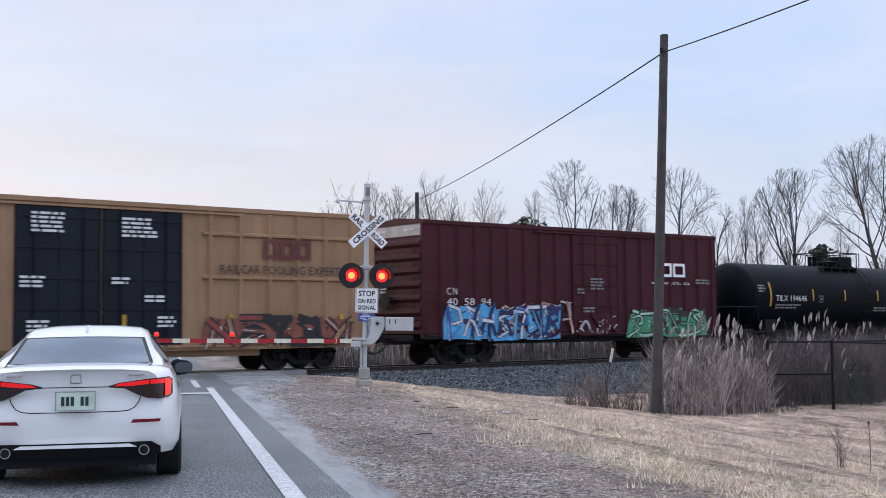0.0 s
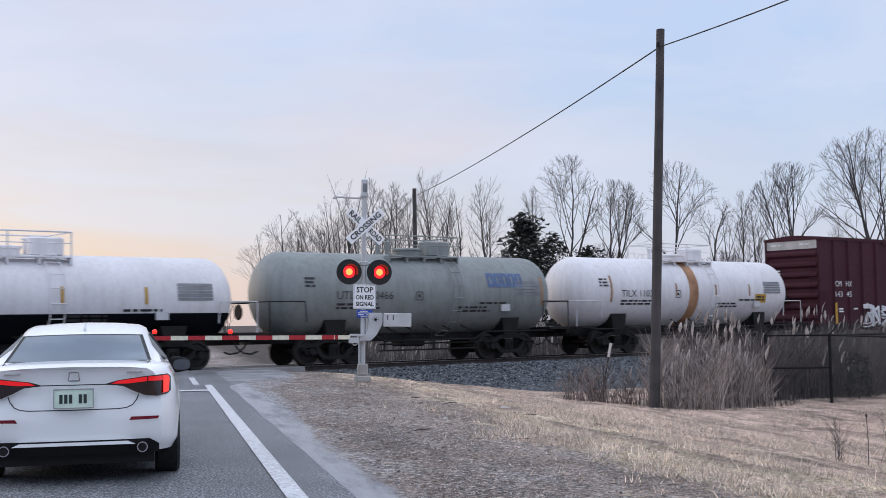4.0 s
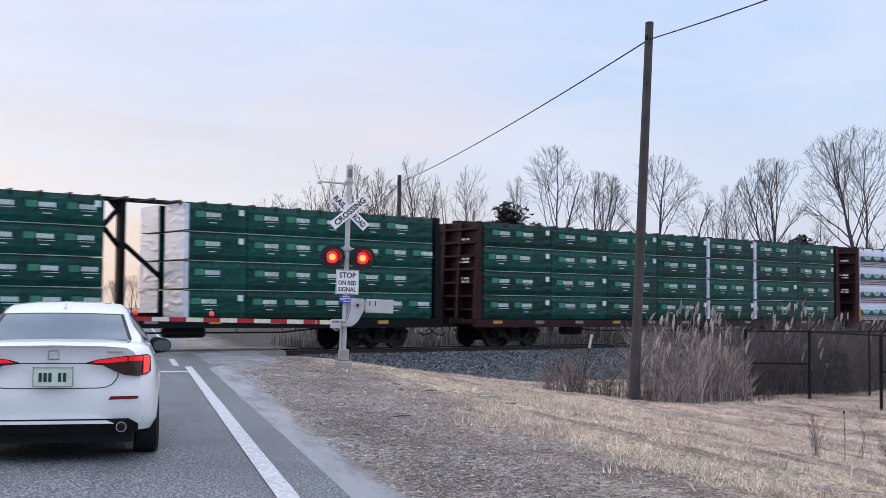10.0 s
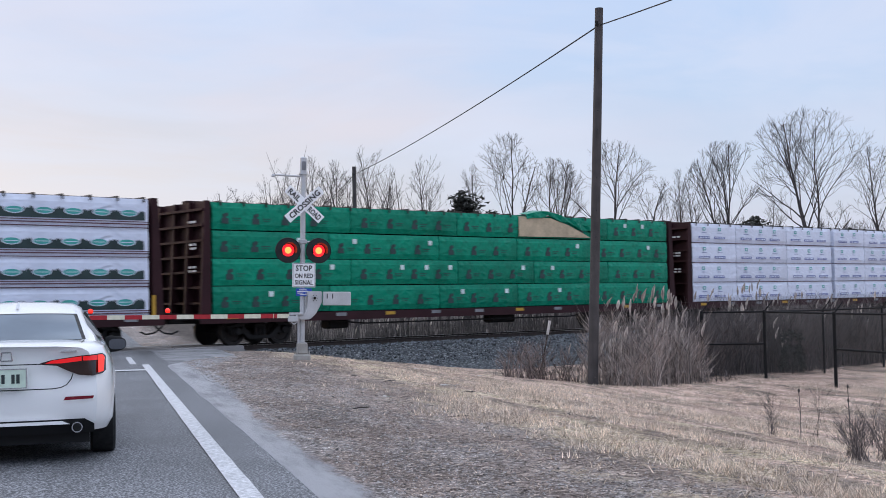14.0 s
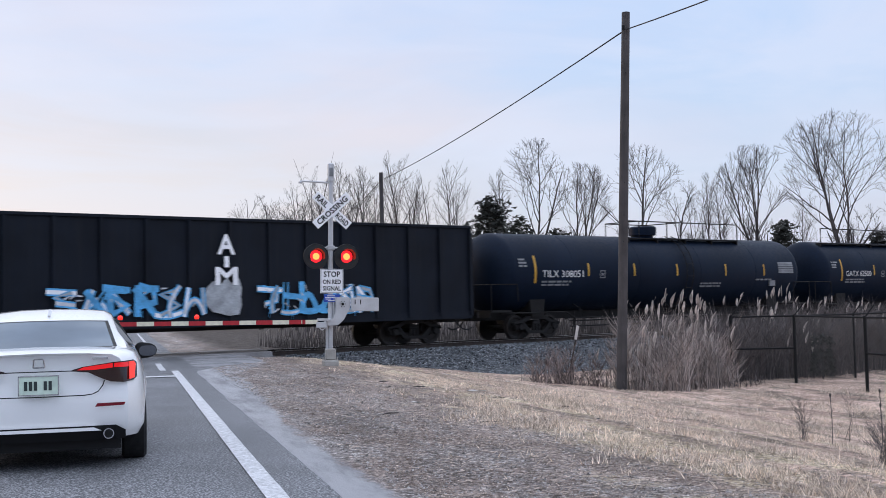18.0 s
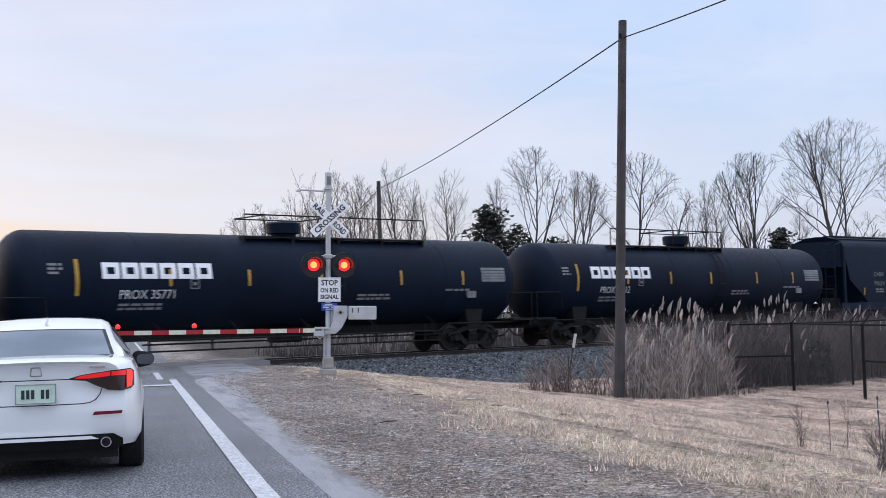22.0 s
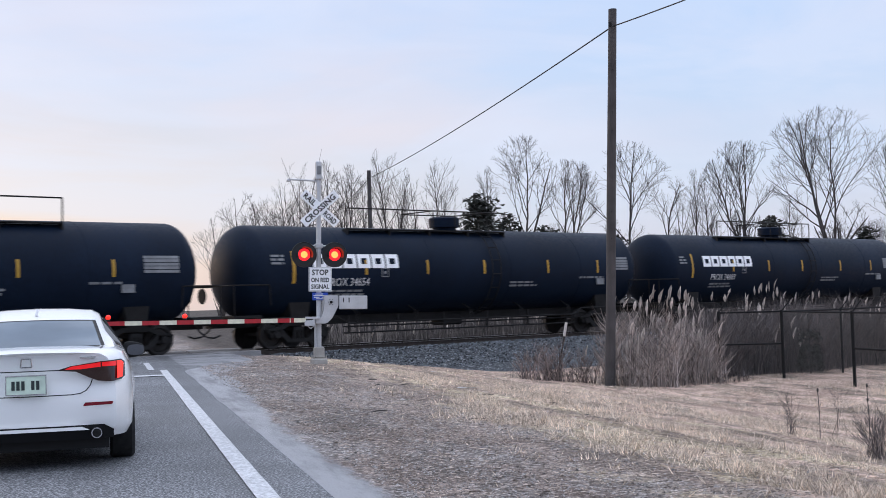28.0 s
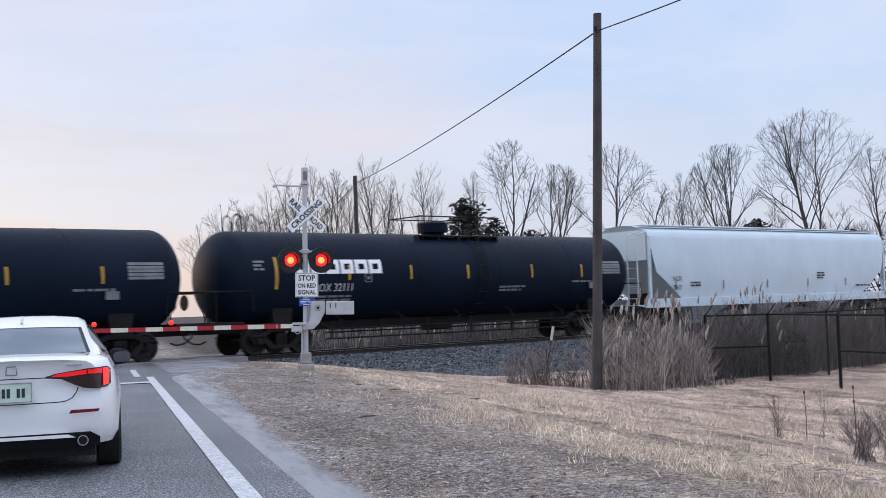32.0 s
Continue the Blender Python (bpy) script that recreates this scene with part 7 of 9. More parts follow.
def build_car():
    root = thing("saloon_car", "white four-door saloon car waiting with lit tail lamps", "car", ROAD @ pose(-0.655, 10.86, 0.0))
    ys = [0.0, 0.03, 0.07, 0.12, 0.2, 0.3, 0.42, 0.5, 0.56] + list(np.arange(0.62, 1.36, 0.06)) + list(np.arange(1.45, 3.3, 0.15)) + list(np.arange(3.33, 4.1, 0.06)) + [4.15, 4.3, 4.45, 4.55, 4.62, 4.67]
    fs = [0, 0.06, 0.12, 0.2, 0.3, 0.4, 0.48, 0.54, 0.6, 0.65, 0.7, 0.75, 0.8, 0.9, 1.0]
    bm = bm_()
    rows = []
    for y in ys:
        half = [car_side_point(y, f) for f in fs]
        row = [bm.verts.new(p) for p in half] + [bm.verts.new((-p.x, p.y, p.z)) for p in reversed(half[:-1])]
        rows.append(row)
    for a, b in zip(rows, rows[1:]):
        for i in range(len(a) - 1):
            bm.faces.new((a[i], a[i + 1], b[i + 1], b[i]))
    # tail and nose panels, closed level by level
    n = len(fs)
    for row, rev in ((rows[0], False), (rows[-1], True)):
        m = len(row)
        for i in range(n - 1):
            q = [row[i], row[i + 1], row[m - 2 - i], row[m - 1 - i]]
            q = list(dict.fromkeys(q))
            if len(q) > 2:
                bm.faces.new(q if rev else q[::-1])
    body = part("body", bm, M["car_white"], root, smooth=True)
    # cabin
    bm = bm_()
    roof = [(0.70, 1.015, 0.66), (0.95, 1.085, 0.645), (1.25, 1.175, 0.615), (1.55, 1.262, 0.585), (1.9, 1.338, 0.575), (2.3, 1.370, 0.58), (2.7, 1.365, 0.58), (3.0, 1.31, 0.59), (3.3, 1.18, 0.63), (3.62, 0.99, 0.69)]
    crow = []
    for y, z, w in roof:
        base = 0.99
        pts = [(0.80 - 0.06 * max(0, 1 - (y - 0.7) / 0.8), base), (w + 0.06, (z + base) / 2 + 0.02), (w, z - 0.045), (w - 0.07, z - 0.012), (w * 0.5, z + 0.008), (0.0, z + 0.015)]
        if z < 1.08:
            pts = [(p[0], min(p[1], z)) for p in pts]
        crow.append([bm.verts.new((x, y, zz)) for x, zz in pts] + [bm.verts.new((-x, y, zz)) for x, zz in reversed(pts[:-1])])
    for a, b in zip(crow, crow[1:]):
        for i in range(len(a) - 1):
            bm.faces.new((a[i], a[i + 1], b[i + 1], b[i]))
    part("cabin", bm, M["car_white"], root, smooth=True)

    def panel(name, pts, m, parent, label="", thick=0.012, nrm=(0, -1, 0)):
        bm = bm_()
        nv = Vector(nrm).normalized()
        a = [bm.verts.new(Vector(p) + nv * thick) for p in pts]
        b = [bm.verts.new(Vector(p) - nv * 0.01) for p in pts]
        bm.faces.new(a)
        bm.faces.new(b[::-1])
        for i in range(len(a)):
            bm.faces.new((a[i], b[i], b[(i + 1) % len(a)], a[(i + 1) % len(a)]))
        return part(name, bm, m, parent, label)

    # rear window with black border
    up = Vector((0, -0.32, 1)).normalized()
    for name, m, k, th, drop in (("window_border", M["trim_black"], 1.0, 0.010, 0.0), ("rear_window", M["car_glass"], 0.95, 0.016, 0.030)):
        bm = bm_()
        g = []
        for v in np.linspace(0, 1, 7):
            y, z, w = [float(np.interp(0.72 + (1.50 - 0.72) * (0.5 + (v - 0.5) * k - drop), [r[0] for r in roof], [r[j] for r in roof])) for j in range(3)]
            ww = (0.635 - 0.085 * v) * k
            g.append([bm.verts.new((ww * s, y - th * 0.4, z + 0.006 + 0.012 * (1 - s * s) * v + th * 0.6)) for s in np.linspace(-1, 1, 9)])
        for a, b in zip(g, g[1:]):
            for i in range(8):
                bm.faces.new((a[i], a[i + 1], b[i + 1], b[i]))
        part(name, bm, m, root, "blue-grey glass, the sky's reflection put into its colour" if name == "rear_window" else "", smooth=True)
    for sg in (-1, 1):
        for a, b, nm in ((1.25, 1.95, "rear_side_window"), (2.0, 2.95, "front_side_window")):
            za = float(np.interp(a, [r[0] for r in roof], [r[1] for r in roof]))
            zb = float(np.interp(b, [r[0] for r in roof], [r[1] for r in roof]))
            panel(nm, [(sg * 0.778, a - 0.1, 1.03), (sg * 0.778, b, 1.03), (sg * 0.605, b, zb - 0.09), (sg * 0.62, a + 0.12, za - 0.07)], M["car_side_glass"], root, thick=0.006, nrm=(sg, 0, 0.4))
        # mirror
        bm = bm_()
        bmesh.ops.create_uvsphere(bm, u_segments=20, v_segments=14, radius=1.0)
        for v in bm.verts:
            c = v.co
            q = max(0.0, c.y)
            c.x, c.z = math.copysign(abs(c.x) ** 0.72, c.x), math.copysign(abs(c.z) ** 0.72, c.z)
            v.co = (sg * 0.925 + c.x * 0.115, 2.79 + (c.y * 0.13 if c.y > 0 else c.y * 0.02), 0.925 + c.z * (0.083 - 0.018 * sg * c.x) * (1 - 0.2 * q))
        tube(bm, (sg * 0.76, 2.84, 0.90), (sg * 0.88, 2.84, 0.90), 0.03, 0.03, 8)
        mir = part("wing_mirror", bm, M["trim_black"], root, "black wing mirror", smooth=True)
        bm = bm_()
        ring = [bm.verts.new((sg * 0.945 + math.copysign(abs(math.cos(t)) ** 0.65, math.cos(t)) * 0.088, 2.762, 0.922 + math.copysign(abs(math.sin(t)) ** 0.65, math.sin(t)) * 0.056)) for t in np.arange(0, 6.2, 0.35)]
        bm.faces.new(ring)
        part("mirror_glass", bm, M["mirror"], mir)
        # tail lamp: swept wedge, lit band on top, smoked below, bright hook at the outer end
        def rear_y(x, z):
            return tail_surface(abs(x), z)

        def lamp(name, outline, m, lift, parent, label=""):
            # laid on the skin in narrow upright slices
            bm = bm_()
            xs = sorted({round(x, 3) for x, z in outline} | set(np.round(np.arange(min(x for x, z in outline), max(x for x, z in outline), 0.03), 3)))
            n = len(outline)
            prev = None
            for x in xs:
                zs_ = []
                for i in range(n):
                    (xa, za), (xb, zb) = outline[i], outline[(i + 1) % n]
                    if min(xa, xb) - 1e-6 <= x <= max(xa, xb) + 1e-6:
                        zs_ += [za, zb] if abs(xa - xb) < 1e-6 else [za + (zb - za) * (x - xa) / (xb - xa)]
                lo, hi = min(zs_), max(zs_)
                row = [bm.verts.new((sg * x, rear_y(x, q) - lift, q)) for q in (lo, (lo + hi) / 2, hi)]
                if prev:
                    for j in range(2):
                        bm.faces.new((prev[j], row[j], row[j + 1], prev[j + 1]))
                prev = row
            return part(name, bm, m, parent, label, smooth=True)

        tl = lamp("tail_lamp", [(0.26, 0.848), (0.40, 0.835), (0.50, 0.785), (0.58, 0.752), (0.69, 0.742), (0.77, 0.755), (0.80, 0.78), (0.80, 0.90), (0.77, 0.925), (0.60, 0.915), (0.36, 0.885), (0.27, 0.86)], M["lamp_dark"], 0.026, root, "swept smoked tail lamp")
        lamp("brake_light", [(0.31, 0.857), (0.44, 0.855), (0.60, 0.87), (0.60, 0.908), (0.36, 0.88)], M["lamp_red"], 0.040, tl, "lit red lamp band")
        lamp("corner_light", [(0.61, 0.872), (0.73, 0.872), (0.73, 0.912), (0.61, 0.908)], M["lamp_red"], 0.040, tl, "lit red lamp band")
        lamp("corner_hook", [(0.735, 0.765), (0.78, 0.775), (0.79, 0.89), (0.775, 0.914), (0.735, 0.914)], M["lamp_amber"], 0.048, tl, "bright orange-red corner lamp")
        lamp("bumper_reflector", [(0.45, 0.545), (0.69, 0.55), (0.70, 0.575), (0.47, 0.575)], M["reflector"], 0.012, root, "dark red bumper reflector")
        # exhaust
        bm = bm_()
        lathe(bm, [(0.0, 0.030), (0.0, 0.045), (0.10, 0.048), (0.16, 0.04), (0.10, 0.032)], "y", 18, (sg * 0.56, 0.04, 0.315))
        pp = part("exhaust_tip", bm, M["chrome"], root, "chrome exhaust tip", smooth=True)
        # flat dark disc over the tip, its colour standing in for the shaded hole
        bm = bm_()
        lathe(bm, [(-0.003, 0.036), (-0.002, 0.01)], "y", 18, (sg * 0.56, 0.04, 0.315))
        part("exhaust_bore", bm, M["exhaust_dark"], pp)
        # wheels
        for y in (0.98, 3.72):
            bm = bm_()
            lathe(bm, [(-0.10, 0.21), (-0.11, 0.30), (-0.085, 0.325), (0.085, 0.325), (0.11, 0.30), (0.10, 0.21)], "x", 36, (0, 0, 0))
            w = part("wheel", bm, M["tyre"], root, m=pose(sg * 0.775, y, 0.325), smooth=True)
            bm = bm_()
            for k in range(5):
                a = k * math.tau / 5
                tube(bm, (sg * 0.07, 0.03 * math.cos(a), 0.03 * math.sin(a)), (sg * 0.085, 0.20 * math.cos(a), 0.20 * math.sin(a)), 0.028, 0.022, 6)
            lathe(bm, [(-0.02, 0.20), (-0.02, 0.215), (0.09, 0.215), (0.09, 0.20)], "x", 28, (0, 0, 0))
            part("rim", bm, M["galv"], w)
    # lower valance, lip, underside
    bm = bm_()
    for i, (z0, z1, y0) in enumerate([(0.262, 0.385, 0.065)]):
        pts = [(-0.70, 0.14), (-0.62, 0.09), (-0.3, 0.05), (0.3, 0.05), (0.62, 0.09), (0.70, 0.14)]
        a = [bm.verts.new((x, y - 0.02, z1 - (0.0 if abs(x) < 0.65 else 0.05))) for x, y in pts]
        b = [bm.verts.new((x, y + 0.03, z0)) for x, y in pts]
        for j in range(len(pts) - 1):
            bm.faces.new((b[j], b[j + 1], a[j + 1], a[j]))
    # slab added low along the underside to keep light off the road
    box(bm, -0.66, 0.66, 0.22, 4.45, 0.17, 0.30)
    part("rear_valance", bm, M["trim_black"], root, "black plastic rear valance with a light-blocking slab under the car")
    bm = bm_()
    slab(bm, [(-0.50, 0.345), (0.50, 0.345), (0.44, 0.372), (-0.44, 0.372)], 0.020, 0.10)
    part("bumper_lip", bm, M["car_white"], root)
    # trunk lid seams
    def seam(name, pts, r=0.0045):
        bm = bm_()
        pipe(bm, pts, r, 5)
        part(name, bm, M["trim_black"], root)

    seam("trunk_seam", [(-0.53, 0.066, 0.765), (-0.515, 0.062, 0.72), (-0.48, 0.05, 0.675), (-0.43, 0.038, 0.652), (-0.36, 0.022, 0.645), (0.0, 0.012, 0.643), (0.36, 0.022, 0.645), (0.43, 0.038, 0.652), (0.48, 0.05, 0.675), (0.515, 0.062, 0.72), (0.53, 0.066, 0.765)])
    seam("lamp_seam", [(-0.28, 0.036, 0.852), (0.0, 0.028, 0.852), (0.28, 0.036, 0.852)])
    seam("deck_seam", [(-0.62, 0.115, 0.915), (-0.60, 0.32, 1.02), (-0.62, 0.66, 1.03)])
    seam("deck_seam", [(0.62, 0.115, 0.915), (0.60, 0.32, 1.02), (0.62, 0.66, 1.03)])
    bm = bm_()
    slab(bm, [(-0.155, 0.665), (0.155, 0.665), (0.155, 0.815), (-0.155, 0.815)], 0.006, 0.03)
    pl = part("number_plate", bm, M["plate"], root, "white and green number plate with plain bars")
    for k in range(6):
        if k != 3:
            bm = bm_()
            box(bm, -0.115 + 0.039 * k, -0.089 + 0.039 * k, 0.002, 0.006, 0.70, 0.775)
            part("plate_bar", bm, M["plate_ink"], pl)
    bm = bm_()
    for z in (0.658, 0.814):
        box(bm, -0.16, 0.16, 0.001, 0.012, z, z + 0.008)
    for x in (-0.163, 0.155):
        box(bm, x, x + 0.008, 0.001, 0.012, 0.658, 0.822)
    part("plate_frame", bm, M["chrome"], pl)
    bm = bm_()
    pipe(bm, [(-0.045, 0.045, 0.885), (0.045, 0.045, 0.885), (0.038, 0.04, 0.955), (-0.038, 0.04, 0.955), (-0.045, 0.045, 0.885)], 0.006, 6)
    part("badge", bm, M["chrome"], root, "plain chrome badge frame")
    for x0, x1 in ((-0.56, -0.43), (0.43, 0.56)):
        bm = bm_()
        box(bm, x0, x1, 0.066, 0.075, 0.945, 0.957)
        part("badge_bar", bm, M["chrome"], root)
    bm = bm_()
    slab(bm, [(-0.0, 0.0), (0.0, 0.0), (0.14, 0.0), (0.09, 0.012), (0.03, 0.062), (0.012, 0.066)], -0.012, 0.012)
    part("antenna_fin", bm, M["car_white"], root, m=pose(0.0, 1.66, 1.315, 14, 0, 90) )
    # high brake lamp behind the glass
    return root


build_car()


# ---- vehicles waiting past the track ----
def build_waiting(m, label):
    root = thing("waiting_car", label, "car", m, "vehicles waiting past the track")
    bm = bm_()
    prof = [(0.0, 0.35), (0.0, 0.85), (0.15, 1.0), (1.2, 1.08), (1.75, 1.66), (2.1, 1.74), (4.3, 1.72), (4.75, 1.1), (4.8, 0.4)]
    a = [bm.verts.new((-0.92 + 0.14 * max(0, z - 1.05), y, z)) for y, z in prof]
    b = [bm.verts.new((0.92 - 0.14 * max(0, z - 1.05), y, z)) for y, z in prof]
    bm.faces.new(a)
    bm.faces.new(b[::-1])
    for i in range(len(prof)):
        bm.faces.new((a[i], b[i], b[(i + 1) % len(prof)], a[(i + 1) % len(prof)]))
    part("body", bm, M["car_white"], root)
    bm = bm_()
    quad(bm, [(-0.76, 1.27, 1.13), (0.76, 1.27, 1.13), (0.70, 1.69, 1.62), (-0.70, 1.69, 1.62)])
    part("windscreen", bm, M["car_glass"], root)
    for sg in (-1, 1):
        bm = bm_()
        box(bm, min(sg * 0.6, sg * 0.86), max(sg * 0.6, sg * 0.86), -0.02, 0.02, 0.75, 0.92)
        part("headlight", bm, M["alum"], root)
        for y in (0.9, 3.8):
            bm = bm_()
            lathe(bm, [(-0.11, 0.2), (-0.11, 0.34), (0.11, 0.34), (0.11, 0.2)], "x", 20, (sg * 0.80, y, 0.34))
            part("wheel", bm, M["tyre"], root)
    return root


build_waiting(ROAD @ pose(-4.5, 60.0, 0.0), "white van waiting past the railway crossing")
build_waiting(ROAD @ pose(-4.6, 68.5, 0.0), "white car waiting behind another past the crossing")


# ---- crossing signal and gate ----
def build_signal():
    root = thing("crossing_signal", "silver railway crossing signal mast with red lamps and lowered gate", "crossing signal", ROAD @ pose(5.09, 30.80, -0.02, 0, 1.25, 0))
    bm = bm_()
    box(bm, -0.19, 0.19, -0.19, 0.19, -0.12, 0.05, ch=0.03)
    box(bm, -0.125, 0.125, -0.125, 0.125, 0.05, 0.34, ch=0.03)
    for x in (-0.155, 0.155):
        for y in (-0.155, 0.155):
            tube(bm, (x, y, 0.05), (x, y, 0.12), 0.018, 0.018, 6)
    part("base", bm, M["concrete"], root, "grey cast mast base")
    bm = bm_()
    tube(bm, (0, 0, 0.3), (0, 0, 4.62), 0.064, 0.064, 16)
    tube(bm, (-0.09, -0.02, 0.3), (-0.09, -0.02, 1.0), 0.03, 0.03, 8)
    part("mast", bm, M["alum"], root, smooth=True)
    bm = bm_()
    tube(bm, (0, 0, 4.58), (0, 0, 4.97), 0.085, 0.085, 16)
    tube(bm, (0, 0, 4.97), (0, 0, 5.0), 0.085, 0.05, 16)
    tube(bm, (0, 0, 4.55), (0, 0, 4.60), 0.11, 0.11, 16)
    cap = part("mast_cap", bm, M["alum"], root, smooth=True)
    bm = bm_()
    box(bm, -0.05, 0.05, -0.092, -0.086, 4.66, 4.88)
    part("small_plate", bm, M["mark_dim"], cap)
    bm = bm_()
    tube(bm, (0.08, 0, 4.50), (-0.78, 0.0, 4.53), 0.025, 0.022, 8)
    tube(bm, (-0.72, 0, 4.50), (-0.80, 0.0, 4.50), 0.035, 0.03, 8)
    part("bracket_arm", bm, M["alum"], root)
    # crossbuck
    for tilt, words, dy in ((-42, ("CROSSING",), -0.11), (42, ("RAIL", "ROAD"), -0.09)):
        m = pose(0.02, dy, 3.80, 0, tilt, 0)
        bm = bm_()
        box(bm, -0.58, 0.58, -0.008, 0.008, -0.115, 0.115, ch=0.004)
        b = part("crossbuck_blade", bm, M["sign_white"], root, "white crossbuck blade", m=m)
        if len(words) == 1:
            t = letters(words[0], 0.135, 0.98, 0.006)
            part("lettering", onto_side(t, -0.49, -0.067, -0.008, None, 0.003), M["sign_black"], b, recalc=False)
        else:
            t = letters(words[0], 0.135, 0.36, 0.006)
            part("lettering", onto_side(t, -0.52, -0.067, -0.008, None, 0.003), M["sign_black"], b, recalc=False)
            t = letters(words[1], 0.135, 0.38, 0.006)
            part("lettering", onto_side(t, 0.15, -0.067, -0.008, None, 0.003), M["sign_black"], b, recalc=False)
    # lamps
    bm = bm_()
    tube(bm, (-0.38, 0.0, 2.86), (0.38, 0.0, 2.86), 0.028, 0.028, 8)
    box(bm, -0.10, 0.10, -0.08, 0.08, 2.80, 2.92, ch=0.02)
    for sg in (-1, 1):
        tube(bm, (sg * 0.38, 0.0, 2.88), (sg * 0.38, 0.0, 2.62), 0.02, 0.02, 8)
    part("lamp_bracket", bm, M["galv"], root)
    for sg in (-1, 1):
        cx, cz = sg * 0.385, 2.64
        bm = bm_()
        lathe(bm, [(-0.10, 0.305), (-0.115, 0.315), (-0.095, 0.32), (-0.085, 0.31), (-0.085, 0.05)], "y", 36, (cx, 0, cz))
        lathe(bm, [(-0.09, 0.17), (0.05, 0.15), (0.10, 0.10)], "y", 24, (cx, 0, cz))
        head = part("signal_head", bm, M["black"], root, "round black signal background with hood", smooth=True)
        bm = bm_()
        rings = []
        for y, r in ((-0.10, 0.165), (-0.40, 0.185)):
            rings.append([bm.verts.new((cx + r * math.cos(a), y, cz + r * math.sin(a))) for a in np.linspace(radians(-25), radians(205), 20)])
        for i in range(19):
            bm.faces.new((rings[0][i], rings[0][i + 1], rings[1][i + 1], rings[1][i]))
        part("hood", bm, M["black"], head, smooth=True)
        bm = bm_()
        lathe(bm, [(-0.105, 0.152), (-0.118, 0.10), (-0.124, 0.02)], "y", 24, (cx, 0, cz))
        lens = part("lens", bm, M["signal_red"], head, "lit red signal lens", smooth=True)
        bm = bm_()
        lathe(bm, [(-0.126, 0.085), (-0.130, 0.05), (-0.131, 0.01)], "y", 20, (cx, 0, cz))
        part("lamp_core", bm, M["signal_core"], lens, "glowing lamp core", smooth=True)
    # signs
    bm = bm_()
    box(bm, -0.27, 0.31, -0.095, -0.085, 1.72, 2.33, ch=0.004)
    sg_ = part("stop_sign_panel", bm, M["sign_white"], root, "white square sign with black words")
    for text, x, z, hgt, w in (("STOP", -0.19, 2.13, 0.135, 0.42), ("ON RED", -0.21, 1.955, 0.105, 0.46), ("SIGNAL", -0.21, 1.79, 0.105, 0.46)):
        part("lettering", onto_side(letters(text, hgt, w, 0.0045), x, z, -0.095, None, 0.003), M["sign_black"], sg_, recalc=False)
    bm = bm_()
    for x in (-0.255, 0.29):
        box(bm, x, x + 0.007, -0.0985, -0.096, 1.735, 2.315)
    for z in (1.735, 2.31):
        box(bm, -0.248, 0.29, -0.0985, -0.096, z, z + 0.007)
    part("sign_border", bm, M["sign_black"], sg_)
    bm = bm_()
    box(bm, -0.18, 0.22, -0.095, -0.086, 1.50, 1.69, ch=0.003)
    bl = part("blue_notice", bm, M["sign_blue"], root, "small blue notice plate with pale bars")
    bm = bm_()
    bar_rows(bm, [(-0.10, 0.14, 1.665, 1), (-0.15, 0.19, 1.625, 1), (-0.14, 0.18, 1.585, 1), (-0.08, 0.12, 1.545, 1)], random.Random(3), 0.02, 0.02)
    part("small_print", onto_side(bm, 0, 0, -0.095, None, 0.003), M["mark"], bl, recalc=False)
    # gate mechanism: upright case with a lower arm
    bm = bm_()
    slab(bm, [(0.10, 1.62), (0.46, 1.62), (0.46, 1.35), (0.30, 1.05), (0.16, 0.92), (-0.14, 0.90), (-0.14, 1.03), (0.04, 1.06), (0.10, 1.20)], -0.24, 0.20)
    bmesh.ops.bevel(bm, geom=bm.edges[:], offset=0.02, segments=2, affect="EDGES")
    mech = part("gate_mechanism", bm, M["alum"], root, "grey cast gate mechanism case", smooth=True)
    bm = bm_()
    tube(bm, (0.27, -0.25, 1.45), (0.27, -0.27, 1.45), 0.035, 0.035, 10)
    for k in range(6):
        a = k * math.tau / 6
        tube(bm, (0.27 + 0.07 * math.cos(a), -0.25, 1.45 + 0.07 * math.sin(a)), (0.27 + 0.07 * math.cos(a), -0.262, 1.45 + 0.07 * math.sin(a)), 0.010, 0.010, 6)
    part("bolt", bm, M["steel"], mech)
    bm = bm_()
    box(bm, 0.47, 1.18, -0.30, -0.22, 1.27, 1.61, ch=0.015)
    cw = part("counterweight", bm, M["alum"], root, "grey steel counterweight plates")
    bm = bm_()
    for x in (0.56, 0.70):
        box(bm, x, x + 0.025, -0.305, -0.30, 1.44, 1.56)
    part("slot", bm, M["black"], cw)
    bm = bm_()
    box(bm, -0.36, -0.02, -0.30, -0.10, 1.03, 1.09, ch=0.01)
    box(bm, -0.40, -0.14, -0.30, -0.24, 0.86, 1.0, ch=0.01)
    pipe(bm, [(-0.24, -0.2, 1.0), (-0.32, -0.25, 0.86), (-0.25, -0.26, 0.80), (-0.15, -0.2, 0.86)], 0.014)
    part("arm_bracket", bm, M["alum"], root)
    # striped arm
    x, k = -0.40, 0
    red_mesh = white_mesh = None
    for nm, m in (("r", M["gate_red"]), ("w", M["gate_white"])):
        bm = bm_()
        box(bm, -0.405, 0.0, -0.29, -0.255, -0.052, 0.052)
        me = mesh_of(bm, "gate_stripe", m)
        if nm == "r":
            red_mesh = me
        else:
            white_mesh = me
    bm = bm_()
    box(bm, -7.6, -0.36, -0.256, -0.235, 0.965, 1.055)
    arm = part("gate_arm", bm, M["alum"], root, "red and white striped gate arm, lowered", m=pose(0, 0, 0, 0, -0.5, 0))
